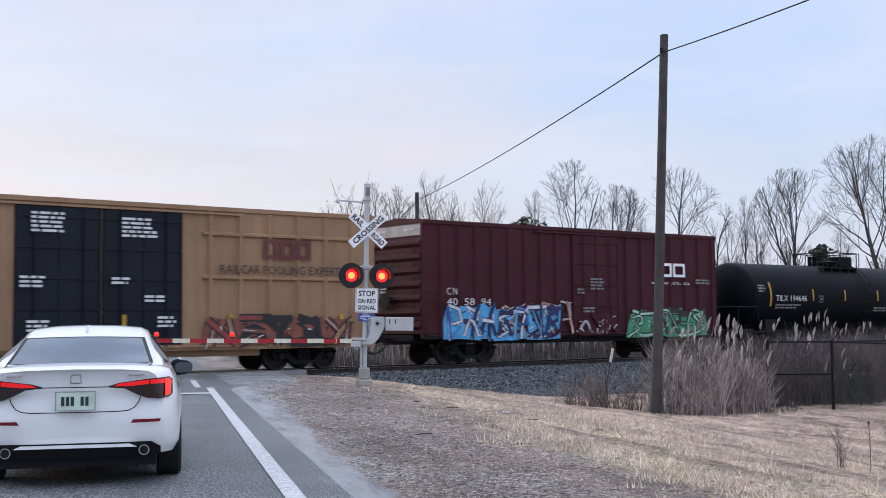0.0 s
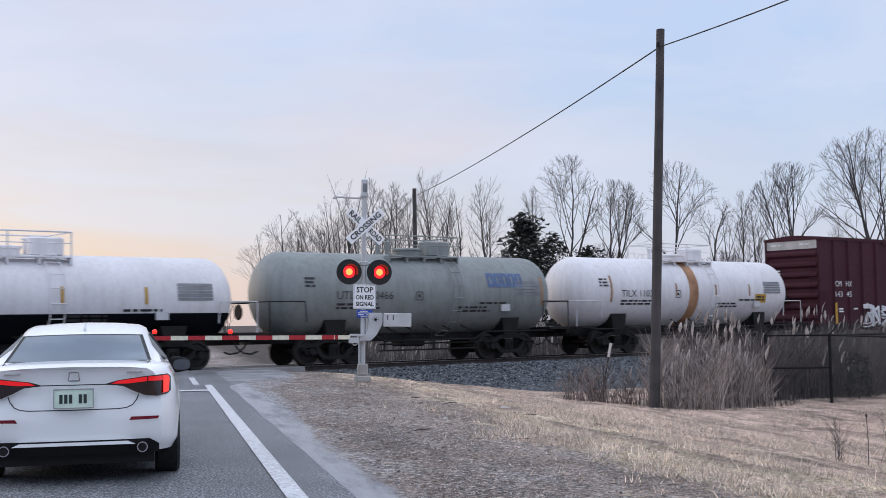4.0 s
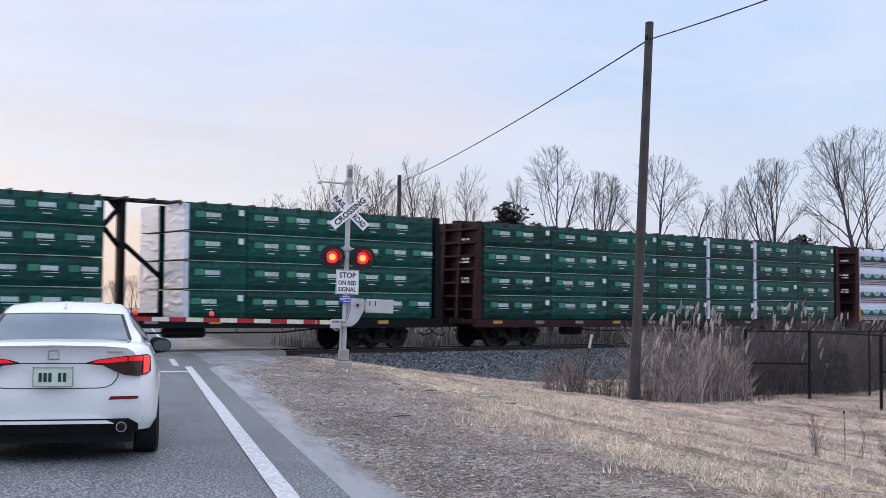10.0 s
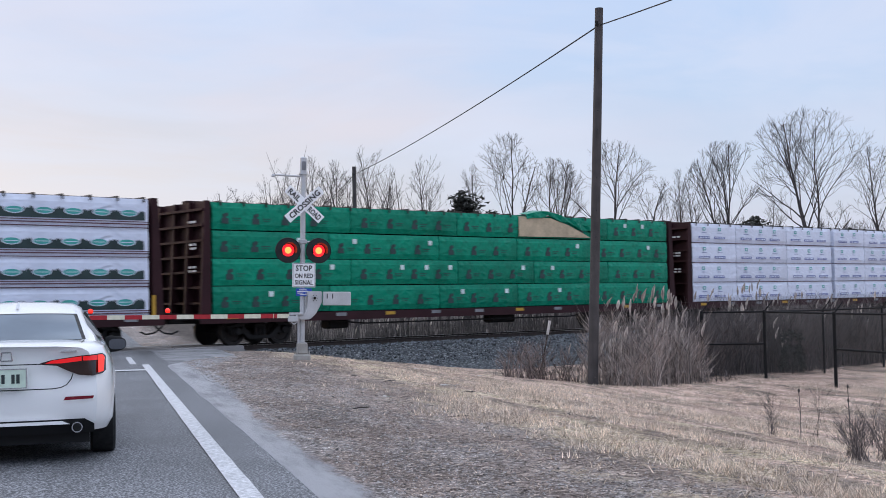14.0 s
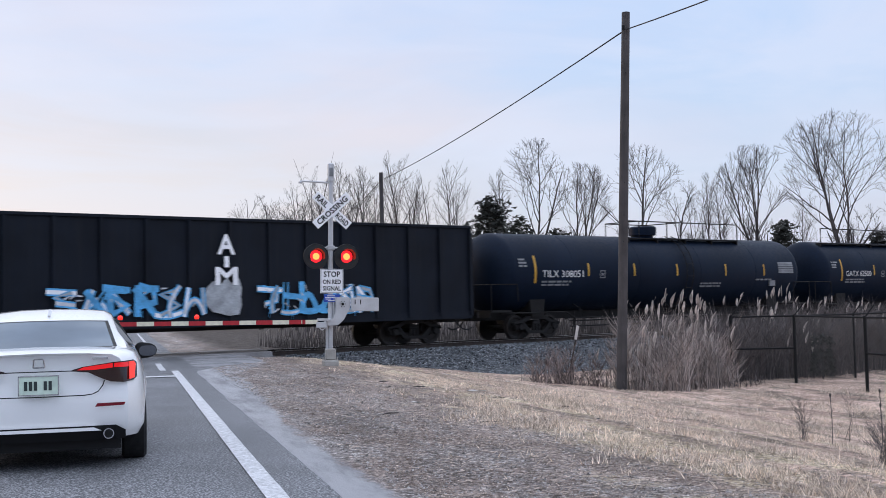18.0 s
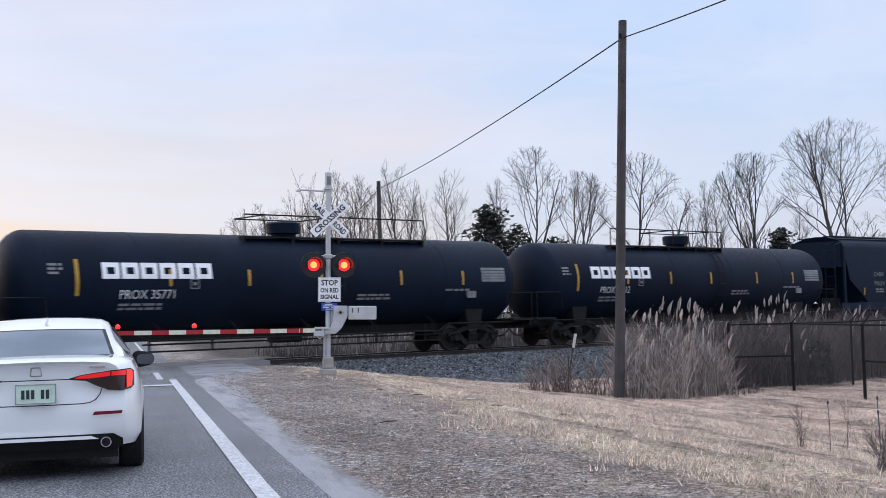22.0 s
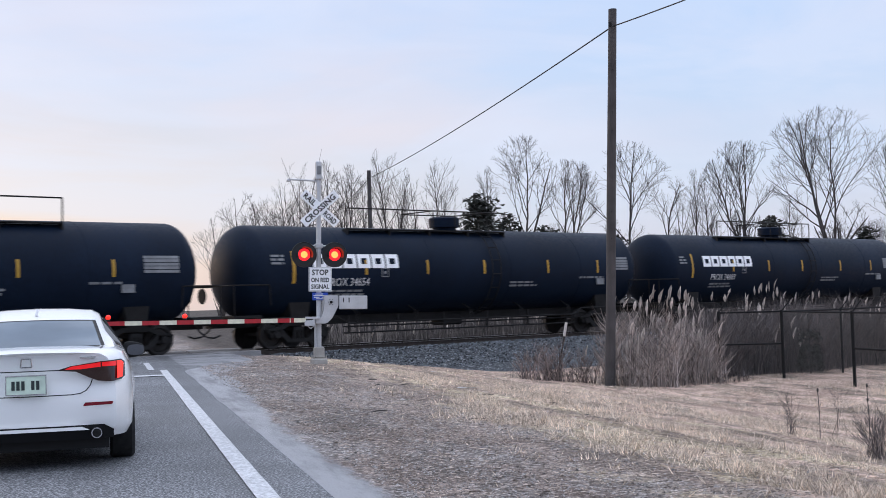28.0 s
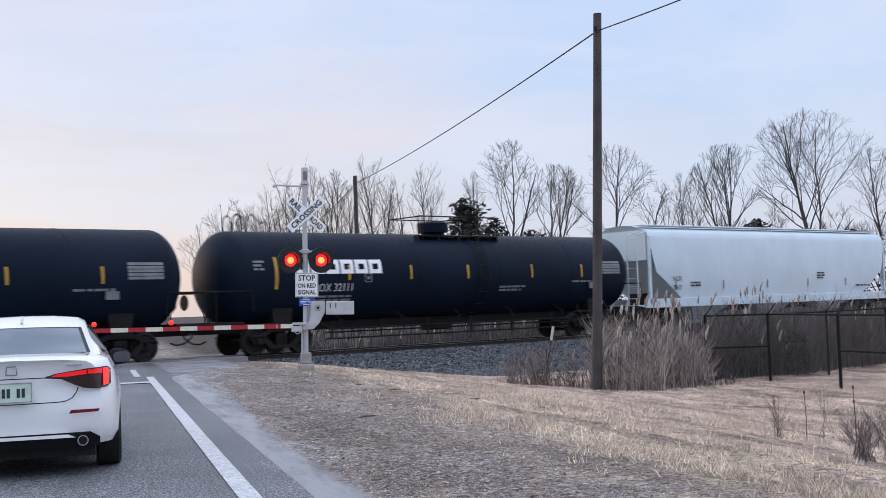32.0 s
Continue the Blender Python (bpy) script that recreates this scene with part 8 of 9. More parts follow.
    part("gate_stripe", white_mesh, None, arm, m=pose(-0.36, 0, 1.01) )
    for k in range(17):
        part("gate_stripe", red_mesh if k % 2 == 0 else white_mesh, None, arm, m=pose(-0.66 - k * 0.405, -0.0005 * (k % 2), 1.01))
    for x in (-3.30, -5.09, -7.4):
        bm = bm_()
        lathe(bm, [(0.0, 0.045), (0.03, 0.05), (0.05, 0.03)], "z", 12, (x, -0.26, 1.08))
        b = part("gate_lamp", bm, M["black"], arm)
        bm = bm_()
        bmesh.ops.create_uvsphere(bm, u_segments=12, v_segments=8, radius=0.062, matrix=Matrix.Translation((x, -0.27, 1.16)))
        part("lamp_globe", bm, M["gate_glow"], b, "glowing red gate lamp", smooth=True)
    return root


build_signal()


# ---- poles and wires ----
def build_pole(base, top, r0, r1, label):
    root = thing("utility_pole", label, "utility pole", Matrix.Translation(base), "poles of the wire line")
    d = Vector(top) - Vector(base)
    bm = bm_()
    n, prev = 14, None
    for k in range(9):
        f = k / 8
        c, r = d * f, r0 + (r1 - r0) * f
        ring = [bm.verts.new(c + Vector((math.cos(a), math.sin(a), 0)) * r * (1 + 0.04 * noise.noise((a, f * 6, base[0])))) for a in np.linspace(0, math.tau, n, endpoint=False)]
        if prev:
            for i in range(n):
                bm.faces.new((prev[i], prev[(i + 1) % n], ring[(i + 1) % n], ring[i]))
        prev = ring
    bm.faces.new(prev)
    part("shaft", bm, M["pole"], root, smooth=True)
    for f in (0.40, 0.47, 0.555, 0.68, 0.73, 0.84):
        bm = bm_()
        c = d * f
        r = r0 + (r1 - r0) * f
        tube(bm, c + Vector((-r * 0.7, -r * 0.7, 0)), c + Vector((-r * 0.9, -r * 0.9, 0)), 0.018, 0.018, 6)
        part("bolt_hole", bm, M["black"], root)
    bm = bm_()
    c = d * 0.955
    tube(bm, c + Vector((-0.16, -0.08, 0)), c + Vector((0.02, 0.0, 0)), 0.02, 0.02, 6)
    tube(bm, c + Vector((-0.2, -0.1, -0.05)), c + Vector((-0.2, -0.1, 0.07)), 0.04, 0.04, 8)
    part("wire_clamp", bm, M["steel"], root)
    return Vector(base) + d * 0.955


POLE_NEAR = build_pole((24.42, 21.6, -1.1), (24.32, 20.98, 8.80), 0.135, 0.105, "leaning weathered wooden utility pole with bolt holes")
POLE_FAR = build_pole((45.7, 59.15, -1.0), (45.69, 59.15, 9.45), 0.15, 0.12, "dark wooden utility pole past the track")
POLE_FAR2 = build_pole((67.2, 97.0, -1.0), (67.0, 97.0, 9.3), 0.15, 0.12, "distant dark wooden utility pole")
POLE_BACK = build_pole((7.9, -15.9, -0.9), (7.9, -15.9, 8.8), 0.14, 0.11, "weathered wooden utility pole beside the road")


def wire(a, b, sag, r=0.017):
    bm = bm_()
    pts = []
    for k in range(25):
        f = k / 24
        p = a.lerp(b, f)
        p.z -= sag * 4 * f * (1 - f)
        pts.append(p)
    pipe(bm, pts, r, 5)
    bmesh.ops.remove_doubles(bm, verts=bm.verts[:], dist=r * 0.4)
    tagged(part("overhead_wire", bm, M["cable"], None, "black overhead cable sagging between poles"), category="cable", group="overhead wires")


wire(POLE_NEAR, POLE_FAR, 0.22, 0.02)
wire(POLE_NEAR, POLE_BACK, 0.75)
wire(POLE_FAR, POLE_FAR2, 0.6, 0.025)


# ---- fence ----
def build_fence():
    root = thing("chain_link_fence", "dark steel chain-link fence with angled post arms", "fence", Matrix.Identity(4))
    legs = [[(28.15, 20.85), (29.48, 19.72), (27.70, 16.51), (25.95, 13.35), (24.2, 10.2)], [(29.48, 19.72), (32.35, 19.65), (35.6, 19.58), (38.8, 19.5), (42.0, 19.4)]]
    h = 1.84
    for leg in legs:
        for i, (x, y) in enumerate(leg):
            z = ground_z(x, y)
            bm = bm_()
            tube(bm, (x, y, z - 0.1), (x, y, z + h + 0.04), 0.042 if leg is legs[0] else 0.032, None, 10)
            p = part("fence_post", bm, M["fence"], root, smooth=True)
            if i < 4 and (leg is legs[0] or i):
                bm = bm_()
                tube(bm, (x, y, z + h), (x + 0.20, y - 0.14, z + h + 0.30), 0.02, 0.016, 6)
                part("post_arm", bm, M["fence"], p)
        for (x0, y0), (x1, y1) in zip(leg, leg[1:]):
            z0, z1 = ground_z(x0, y0), ground_z(x1, y1)
            for hh in (h, h * 0.52) if leg is legs[0] and x0 < 28.3 else (h,):
                bm = bm_()
                tube(bm, (x0, y0, z0 + hh), (x1, y1, z1 + hh), 0.024, None, 8)
                part("fence_rail", bm, M["fence"], root, smooth=True)
            # wire fabric
            length = math.hypot(x1 - x0, y1 - y0)
            verts, faces = [], []
            step, wd = 0.075, 0.0035
            ux, uy = (x1 - x0) / length, (y1 - y0) / length
            for sgn in (1, -1):
                k = -h
                while k < length + h:
                    a0, a1 = max(0, k if sgn > 0 else k - h), min(length, k + h if sgn > 0 else k)
                    if a1 > a0:
                        pts = []
                        for s in (a0, a1):
                            zz = (s - k) if sgn > 0 else (k - s)
                            zz = max(0, min(h, zz))
                            zg = z0 + (z1 - z0) * s / length
                            pts.append((x0 + ux * s, y0 + uy * s, zg + zz))
                        b0 = len(verts)
                        (ax, ay, az), (bx, by, bz) = pts
                        verts += [(ax, ay, az - wd), (bx, by, bz - wd), (bx, by, bz + wd), (ax, ay, az + wd)]
                        faces.append((b0, b0 + 1, b0 + 2, b0 + 3))
                    k += step
            me = bpy.data.meshes.new("chain_link")
            me.from_pydata(verts, [], faces)
            me.materials.append(M["chain"])
            f = new("chain_link", me)
            f.parent = root
            tagged(f, "diamond wire mesh", kind="stuff")


build_fence()


# ---- plants ----
def strips_object(name, blades, m, label, category, kind="stuff"):
    """blades: list of polylines with half-widths; each becomes a flat tapered strip."""
    verts, faces = [], []
    for pts, w, side in blades:
        b0 = len(verts)
        n = len(pts)
        for i, p in enumerate(pts):
            k = w[i] if isinstance(w, tuple) else w * (1 - 0.85 * i / (n - 1))
            verts.append((p[0] - side[0] * k, p[1] - side[1] * k, p[2]))
            verts.append((p[0] + side[0] * k, p[1] + side[1] * k, p[2]))
        for i in range(n - 1):
            faces.append((b0 + 2 * i, b0 + 2 * i + 1, b0 + 2 * i + 3, b0 + 2 * i + 2))
    me = bpy.data.meshes.new(name)
    me.from_pydata(verts, [], faces)
    me.materials.append(m)
    return tagged(new(name, me), label, category, kind=kind)


def stem(rng, x, y, z, h, lean=0.12, w=0.006, n=4):
    a = rng.uniform(0, math.tau)
    l = rng.gauss(0, lean) * h
    dx, dy = math.cos(a) * l, math.sin(a) * l
    pts = [(x + dx * (k / n) ** 1.8, y + dy * (k / n) ** 1.8, z + h * k / n) for k in range(n + 1)]
    t = rng.uniform(-0.6, 0.6) + 0.65
    return pts, w, (math.cos(t), -math.sin(t))


def build_reeds():
    rng = random.Random(77)
    stems, plumes, brush = [], [], []

    def plume(p, h):
        a = rng.uniform(-0.6, 0.9)
        d = rng.uniform(0.03, 0.16)
        ex, ey = math.cos(a) * d, -math.sin(a) * d
        w = rng.uniform(0.024, 0.052)
        for k in range(4):
            t = k * 0.8 + rng.uniform(-0.2, 0.2)
            pts = [(p[0], p[1], p[2] - 0.03)] + [(p[0] + ex * f * f + rng.uniform(-0.01, 0.01), p[1] + ey * f * f, p[2] + h * f) for f in (0.22, 0.5, 0.78, 1.0)]
            plumes.append((pts, (0.006, w * rng.uniform(0.7, 1.0), w, w * rng.uniform(0.45, 0.7), 0.006), (math.cos(t), math.sin(t))))

    def patch(n, ax, ay, bx, by, width, h0, h1, plume_share, leaf=0.5, wst=0.007):
        for _ in range(n):
            f, g = rng.random(), rng.gauss(0, 0.4)
            nx, ny = -(by - ay), bx - ax
            q = math.hypot(nx, ny)
            x, y = ax + (bx - ax) * f + nx / q * g * width, ay + (by - ay) * f + ny / q * g * width
            z = ground_z(x, y) - 0.03
            env = 0.75 + 0.25 * math.sin(f * math.pi) + 0.15 * noise.noise((x * 0.8, y * 0.8, 2))
            h = rng.uniform(h0, h1) * env * (0.62 + 0.38 * min(1.0, 4.0 * f, 4.0 * (1 - f)))
            s = stem(rng, x, y, z, h, 0.17, wst)
            stems.append(s)
            if rng.random() < leaf:
                k = rng.randint(1, 3)
                p = s[0][k]
                a = rng.uniform(0, math.tau)
                l = rng.uniform(0.15, 0.4)
                stems.append(([p, (p[0] + math.cos(a) * l * 0.5, p[1] + math.sin(a) * l * 0.5, p[2] + l * 0.45), (p[0] + math.cos(a) * l, p[1] + math.sin(a) * l, p[2] + l * 0.3)], 0.010, (math.sin(a), -math.cos(a))))
            if rng.random() < plume_share * (h / h1):
                plume(s[0][-1], rng.uniform(0.20, 0.40))

    patch(420, 24.6, 21.5, 27.8, 20.8, 0.7, 1.2, 2.5, 0.20, 0.9, 0.005)
    patch(380, 24.5, 21.0, 27.6, 20.4, 0.6, 0.3, 1.4, 0.0, 0.9, 0.005)
    hedge = list(stems)
    del stems[:]
    patch(150, 24.5, 25.2, 25.6, 22.2, 0.6, 0.2, 1.0, 0.03, 0.9, 0.005)
    low = list(stems)
    del stems[:]
    patch(420, 28.6, 21.6, 33.5, 20.9, 0.8, 0.7, 1.9, 0.03, 0.9, 0.005)
    patch(500, 33.0, 21.6, 40.0, 22.8, 1.0, 0.8, 2.1, 0.04, 0.9, 0.005)
    patch(700, 30.5, 21.6, 42.0, 27.0, 0.9, 0.9, 2.2, 0.045, 0.8, 0.005)
    patch(900, 30.5, 21.2, 44.0, 20.6, 0.7, 1.0, 2.2, 0.05, 0.9, 0.006)
    patch(700, 33.0, 25.0, 47.0, 29.0, 1.8, 1.3, 2.5, 0.07, 0.8, 0.006)
    patch(260, 24.3, 21.6, 28.6, 20.0, 0.35, 0.15, 0.5, 0.0, 0.5, 0.005)
    grey_stems = list(stems)
    del stems[:]
    # reed bank past the track
    patch(4800, 27.0, 42.5, 70.0, 43.5, 1.6, 0.7, 1.5, 0.03, 0.3, 0.011)
    patch(1500, -30.0, 47.0, 10.0, 44.0, 2.0, 0.6, 1.4, 0.02, 0.3, 0.012)
    strips_object("far_reeds", stems, M["reed_far_shaded"], "reed bank past the track, the train's shade put into its colour", "reeds")
    strips_object("dry_reeds", hedge, M["reed"], "dense dry grey-tan reed stems", "reeds")
    strips_object("grey_brush", grey_stems, M["reed_dark"], "grey leafless stems behind the fence", "brush")
    strips_object("reed_plumes", plumes, M["plume"], "pale feathery reed seed heads", "reeds")
    # bare brush: forked twigs
    def bush(x, y, h, n, spread, fine=1.0):
        z = ground_z(x, y) - 0.03
        for _ in range(n):
            a, l = rng.uniform(0, math.tau), h * rng.uniform(0.5, 1.0)
            o = rng.uniform(0.1, 1.0) * spread
            p0 = (x + rng.uniform(-0.1, 0.1), y + rng.uniform(-0.1, 0.1), z)
            p1 = (x + math.cos(a) * o * 0.4, y + math.sin(a) * o * 0.4, z + l * 0.5)
            p2 = (x + math.cos(a) * o, y + math.sin(a) * o, z + l)
            t = rng.uniform(0, 1.6)
            brush.append(([p0, p1, p2], rng.choice((0.005, 0.006, 0.008, 0.014)) * fine, (math.cos(t), -math.sin(t))))
            for _k in range(5):
                f = rng.uniform(0.3, 0.9)
                q = [p1[i] + (p2[i] - p1[i]) * f for i in range(3)]
                b = a + rng.uniform(-1.2, 1.2)
                m = l * rng.uniform(0.12, 0.35)
                brush.append(([q, (q[0] + math.cos(b) * m * 0.5, q[1] + math.sin(b) * m * 0.5, q[2] + m * 0.5), (q[0] + math.cos(b) * m * 0.8, q[1] + math.sin(b) * m * 0.8, q[2] + m)], 0.006 * fine, (math.cos(t), -math.sin(t))))
    for _ in range(24):
        f = rng.uniform(0.40, 1.0)
        bush(23.8 + 1.6 * f + rng.uniform(-0.2, 0.2), 26.6 - 3.6 * f + rng.uniform(-0.3, 0.3), rng.uniform(0.4, 1.3), 10, 0.5)
    strips_object("low_brush", low + brush, M["reed_brown"], "low brown weeds and twigs beside the pole", "brush")
    brush = []
    for _ in range(62):
        bush(rng.uniform(24.6, 28.0), rng.uniform(20.3, 22.3), rng.uniform(0.5, 2.1), 17, 0.55)
    strips_object("dry_brush", brush, M["reed"], "pale dry brush and weed stalks round the pole", "brush")
    brush = []
    for _ in range(130):
        f = rng.random() ** 1.3
        bush(28.6 + 15.0 * f + rng.uniform(-0.5, 0.5), 20.9 + 6.6 * f + rng.uniform(-0.2, 2.2), rng.uniform(0.8, 2.1), 20, 0.8)
    for _ in range(90):
        bush(rng.uniform(30.5, 44.0), rng.uniform(20.4, 22.0), rng.uniform(0.9, 2.2), 22, 0.7)
    for _ in range(70):
        f = rng.random()
        bush(28.7 + 9.0 * f, 21.9 - 0.9 * math.sin(f * 3.1) + rng.uniform(-0.4, 1.2), rng.uniform(0.9, 2.2), 20, 0.8)
    for x, y, h, n, spread in ((15.35, 9.4, 0.8, 7, 0.16), (14.35, 9.5, 0.62, 14, 0.20), (14.05, 9.3, 0.42, 10, 0.16), (15.0, 8.45, 0.7, 16, 0.35), (15.6, 8.3, 0.85, 14, 0.35), (14.0, 7.75, 0.5, 30, 0.35), (14.4, 7.6, 0.6, 30, 0.4), (13.6, 7.2, 0.45, 26, 0.3), (11.6, 6.65, 0.42, 60, 0.26), (11.9, 6.9, 0.5, 60, 0.26), (12.3, 6.75, 0.5, 60, 0.3)):
        bush(x, y, h, n, spread, 0.32)
    strips_object("bare_brush", brush, M["brush"], "bare brown brush and weed stalks", "brush")
    # far thicket under the trees
    far = []
    for _ in range(5000):
        x = rng.uniform(-70, 170)
        y = 66 + rng.gauss(0, 5) + 0.0 * x
        h = rng.uniform(0.8, 3.6) * (0.7 + 0.5 * noise.noise((x * 0.08, 3, 1)))
        if abs((x * RX - y * RY) + 2.5) < 13:
            continue
        far.append(stem(rng, x, y, -0.6, max(0.5, h), 0.2, 0.022, 3))
    strips_object("far_thicket", far, M["brush"], "brown leafless thicket along the far field", "brush")


def build_grass():
    rng = random.Random(5)
    verts, faces = [], []

    def blade(x, y, z, h, lean, w):
        a, t = rng.uniform(0, math.tau), rng.uniform(-0.8, 0.8) + 0.65
        b0 = len(verts)
        sx, sy = math.cos(t) * w, -math.sin(t) * w
        dx, dy = math.cos(a) * lean, math.sin(a) * lean
        verts.extend([(x - sx, y - sy, z - 0.005), (x + sx, y + sy, z - 0.005), (x + dx, y + dy, z + h)])
        faces.append((b0, b0 + 1, b0 + 2))

    def turf(u, w, p):
        """How thickly the grass stands: none on the gravel, then in strips along the road with worn gaps between."""
        v = u - 0.05 * (min(w, 24.0) - 10.0) + 1.1 * noise.noise((p.x * 0.45, p.y * 0.45, 1.0)) + 0.9 * noise.noise((p.x * 1.9, p.y * 1.9, 5.0))
        strips = noise.noise((u * 1.25, w * 0.11, 4.0)) + 0.5 * noise.noise((u * 2.6, w * 0.3, 2.0))
        return smooth((v - 3.7) / 1.4) * max(0.02, min(0.85, 0.42 + 1.9 * strips))

    for _ in range(210000):
        u, w = rng.uniform(2.6, 24.0), 7.0 + 30.0 * rng.random() ** 1.5
        p = on_road(u, w)
        cl = noise.noise((p.x * 0.9, p.y * 0.9, 4.0)) + 0.6 * noise.noise((p.x * 3.1, p.y * 3.1, 8.0))
        if rng.random() > 0.02 + turf(u, w, p) * (0.45 + 1.2 * cl):
            continue
        h = rng.uniform(0.02, 0.06) * (0.8 + 0.6 * max(0, cl))
        blade(p.x, p.y, ground_z(p.x, p.y), h, rng.uniform(0.02, 0.08), rng.uniform(0.0020, 0.0045) * (1 + w / 25))
    for _ in range(15000):
        u, w = rng.uniform(3.2, 19.0), 7.5 + 20.0 * rng.random() ** 1.6
        p = on_road(u, w)
        if rng.random() > 1.15 * turf(u, w, p) ** 1.3:
            continue
        z = ground_z(p.x, p.y)
        for _k in range(rng.randint(7, 13)):
            blade(p.x + rng.gauss(0, 0.04), p.y + rng.gauss(0, 0.04), z, rng.uniform(0.03, 0.115), rng.uniform(0.02, 0.11), rng.uniform(0.002, 0.0045))
    me = bpy.data.meshes.new("dead_grass")
    me.from_pydata(verts, [], faces)
    me.materials.append(M["straw"])
    tagged(new("dead_grass", me), "short dead straw-coloured grass on the verge", "grass", kind="stuff")
    # flat leaf and straw litter on the bare shoulder
    verts3, faces3 = [], []
    for _ in range(42000):
        u, w = 2.1 + abs(rng.gauss(0, 3.0)), 7.0 + 27.0 * rng.random() ** 1.4
        p = on_road(u, w)
        z = ground_z(p.x, p.y) + 0.006
        a, l, k = rng.uniform(0, math.tau), 0.005 + 0.032 * rng.random() ** 4 * (1 + w / 40), rng.uniform(0.0015, 0.0042) * (1 + w / 30)
        c, s = math.cos(a), math.sin(a)
        b0 = len(verts3)
        for du, dv, dz in ((-l, -k, 0), (l, -k, rng.uniform(0, 0.008)), (l, k, rng.uniform(0, 0.008)), (-l, k, 0.004)):
            verts3.append((p.x + c * du - s * dv, p.y + s * du + c * dv, z + dz))
        faces3.append((b0, b0 + 1, b0 + 2, b0 + 3))
    me = bpy.data.meshes.new("leaf_litter")
    me.from_pydata(verts3, [], faces3)
    me.materials.append(M["litter_leaf"])
    tagged(new("leaf_litter", me), "scattered dead leaves and straw on the shoulder", "leaves", kind="stuff")
    # pebbles on the shoulder
    verts2, faces2 = [], []
    for _ in range(17000):
        u, w = 2.0 + abs(rng.gauss(0, 1.7)), 7 + 25 * rng.random() ** 1.5
        p = on_road(u, w)
        z = ground_z(p.x, p.y)
        r = rng.uniform(0.004, 0.012) * (1 + (rng.random() < 0.04) * 1.0)
        b0 = len(verts2)
        for v in ((1, 0, 0), (-0.8, 0.5, 0), (-0.3, -1, 0), (0.1, 0, 0.8)):
            verts2.append((p.x + v[0] * r * rng.uniform(0.7, 1.3), p.y + v[1] * r * rng.uniform(0.7, 1.3), z + v[2] * r))
        faces2 += [(b0, b0 + 1, b0 + 3), (b0 + 1, b0 + 2, b0 + 3), (b0 + 2, b0, b0 + 3)]
    me = bpy.data.meshes.new("pebbles")
    me.from_pydata(verts2, [], faces2)
    me.materials.append(M["pebble"])
    tagged(new("pebbles", me), "loose grey pebbles on the road shoulder", "gravel", kind="stuff")


build_reeds()
build_grass()


# ---- trees ----
def limbs_mesh(name, segs, material):
    """Tapered bars (p, q, r0, r1) as one mesh; thin ones are three-sided."""
    verts, faces = [], []
    for p, q, r0, r1 in segs:
        d = (q - p).normalized()
        a = d.orthogonal().normalized()
        b = d.cross(a)
        k = 3 if r0 < 0.035 else (5 if r0 < 0.10 else 8)
        b0 = len(verts)
        for c, r in ((p, r0), (q, r1)):
            verts += [c + (a * math.cos(i * math.tau / k) + b * math.sin(i * math.tau / k)) * r for i in range(k)]
        faces += [(b0 + i, b0 + (i + 1) % k, b0 + k + (i + 1) % k, b0 + k + i) for i in range(k)]
    me = bpy.data.meshes.new(name)
    me.from_pydata(verts, [], faces)
    me.materials.append(material)
    return me


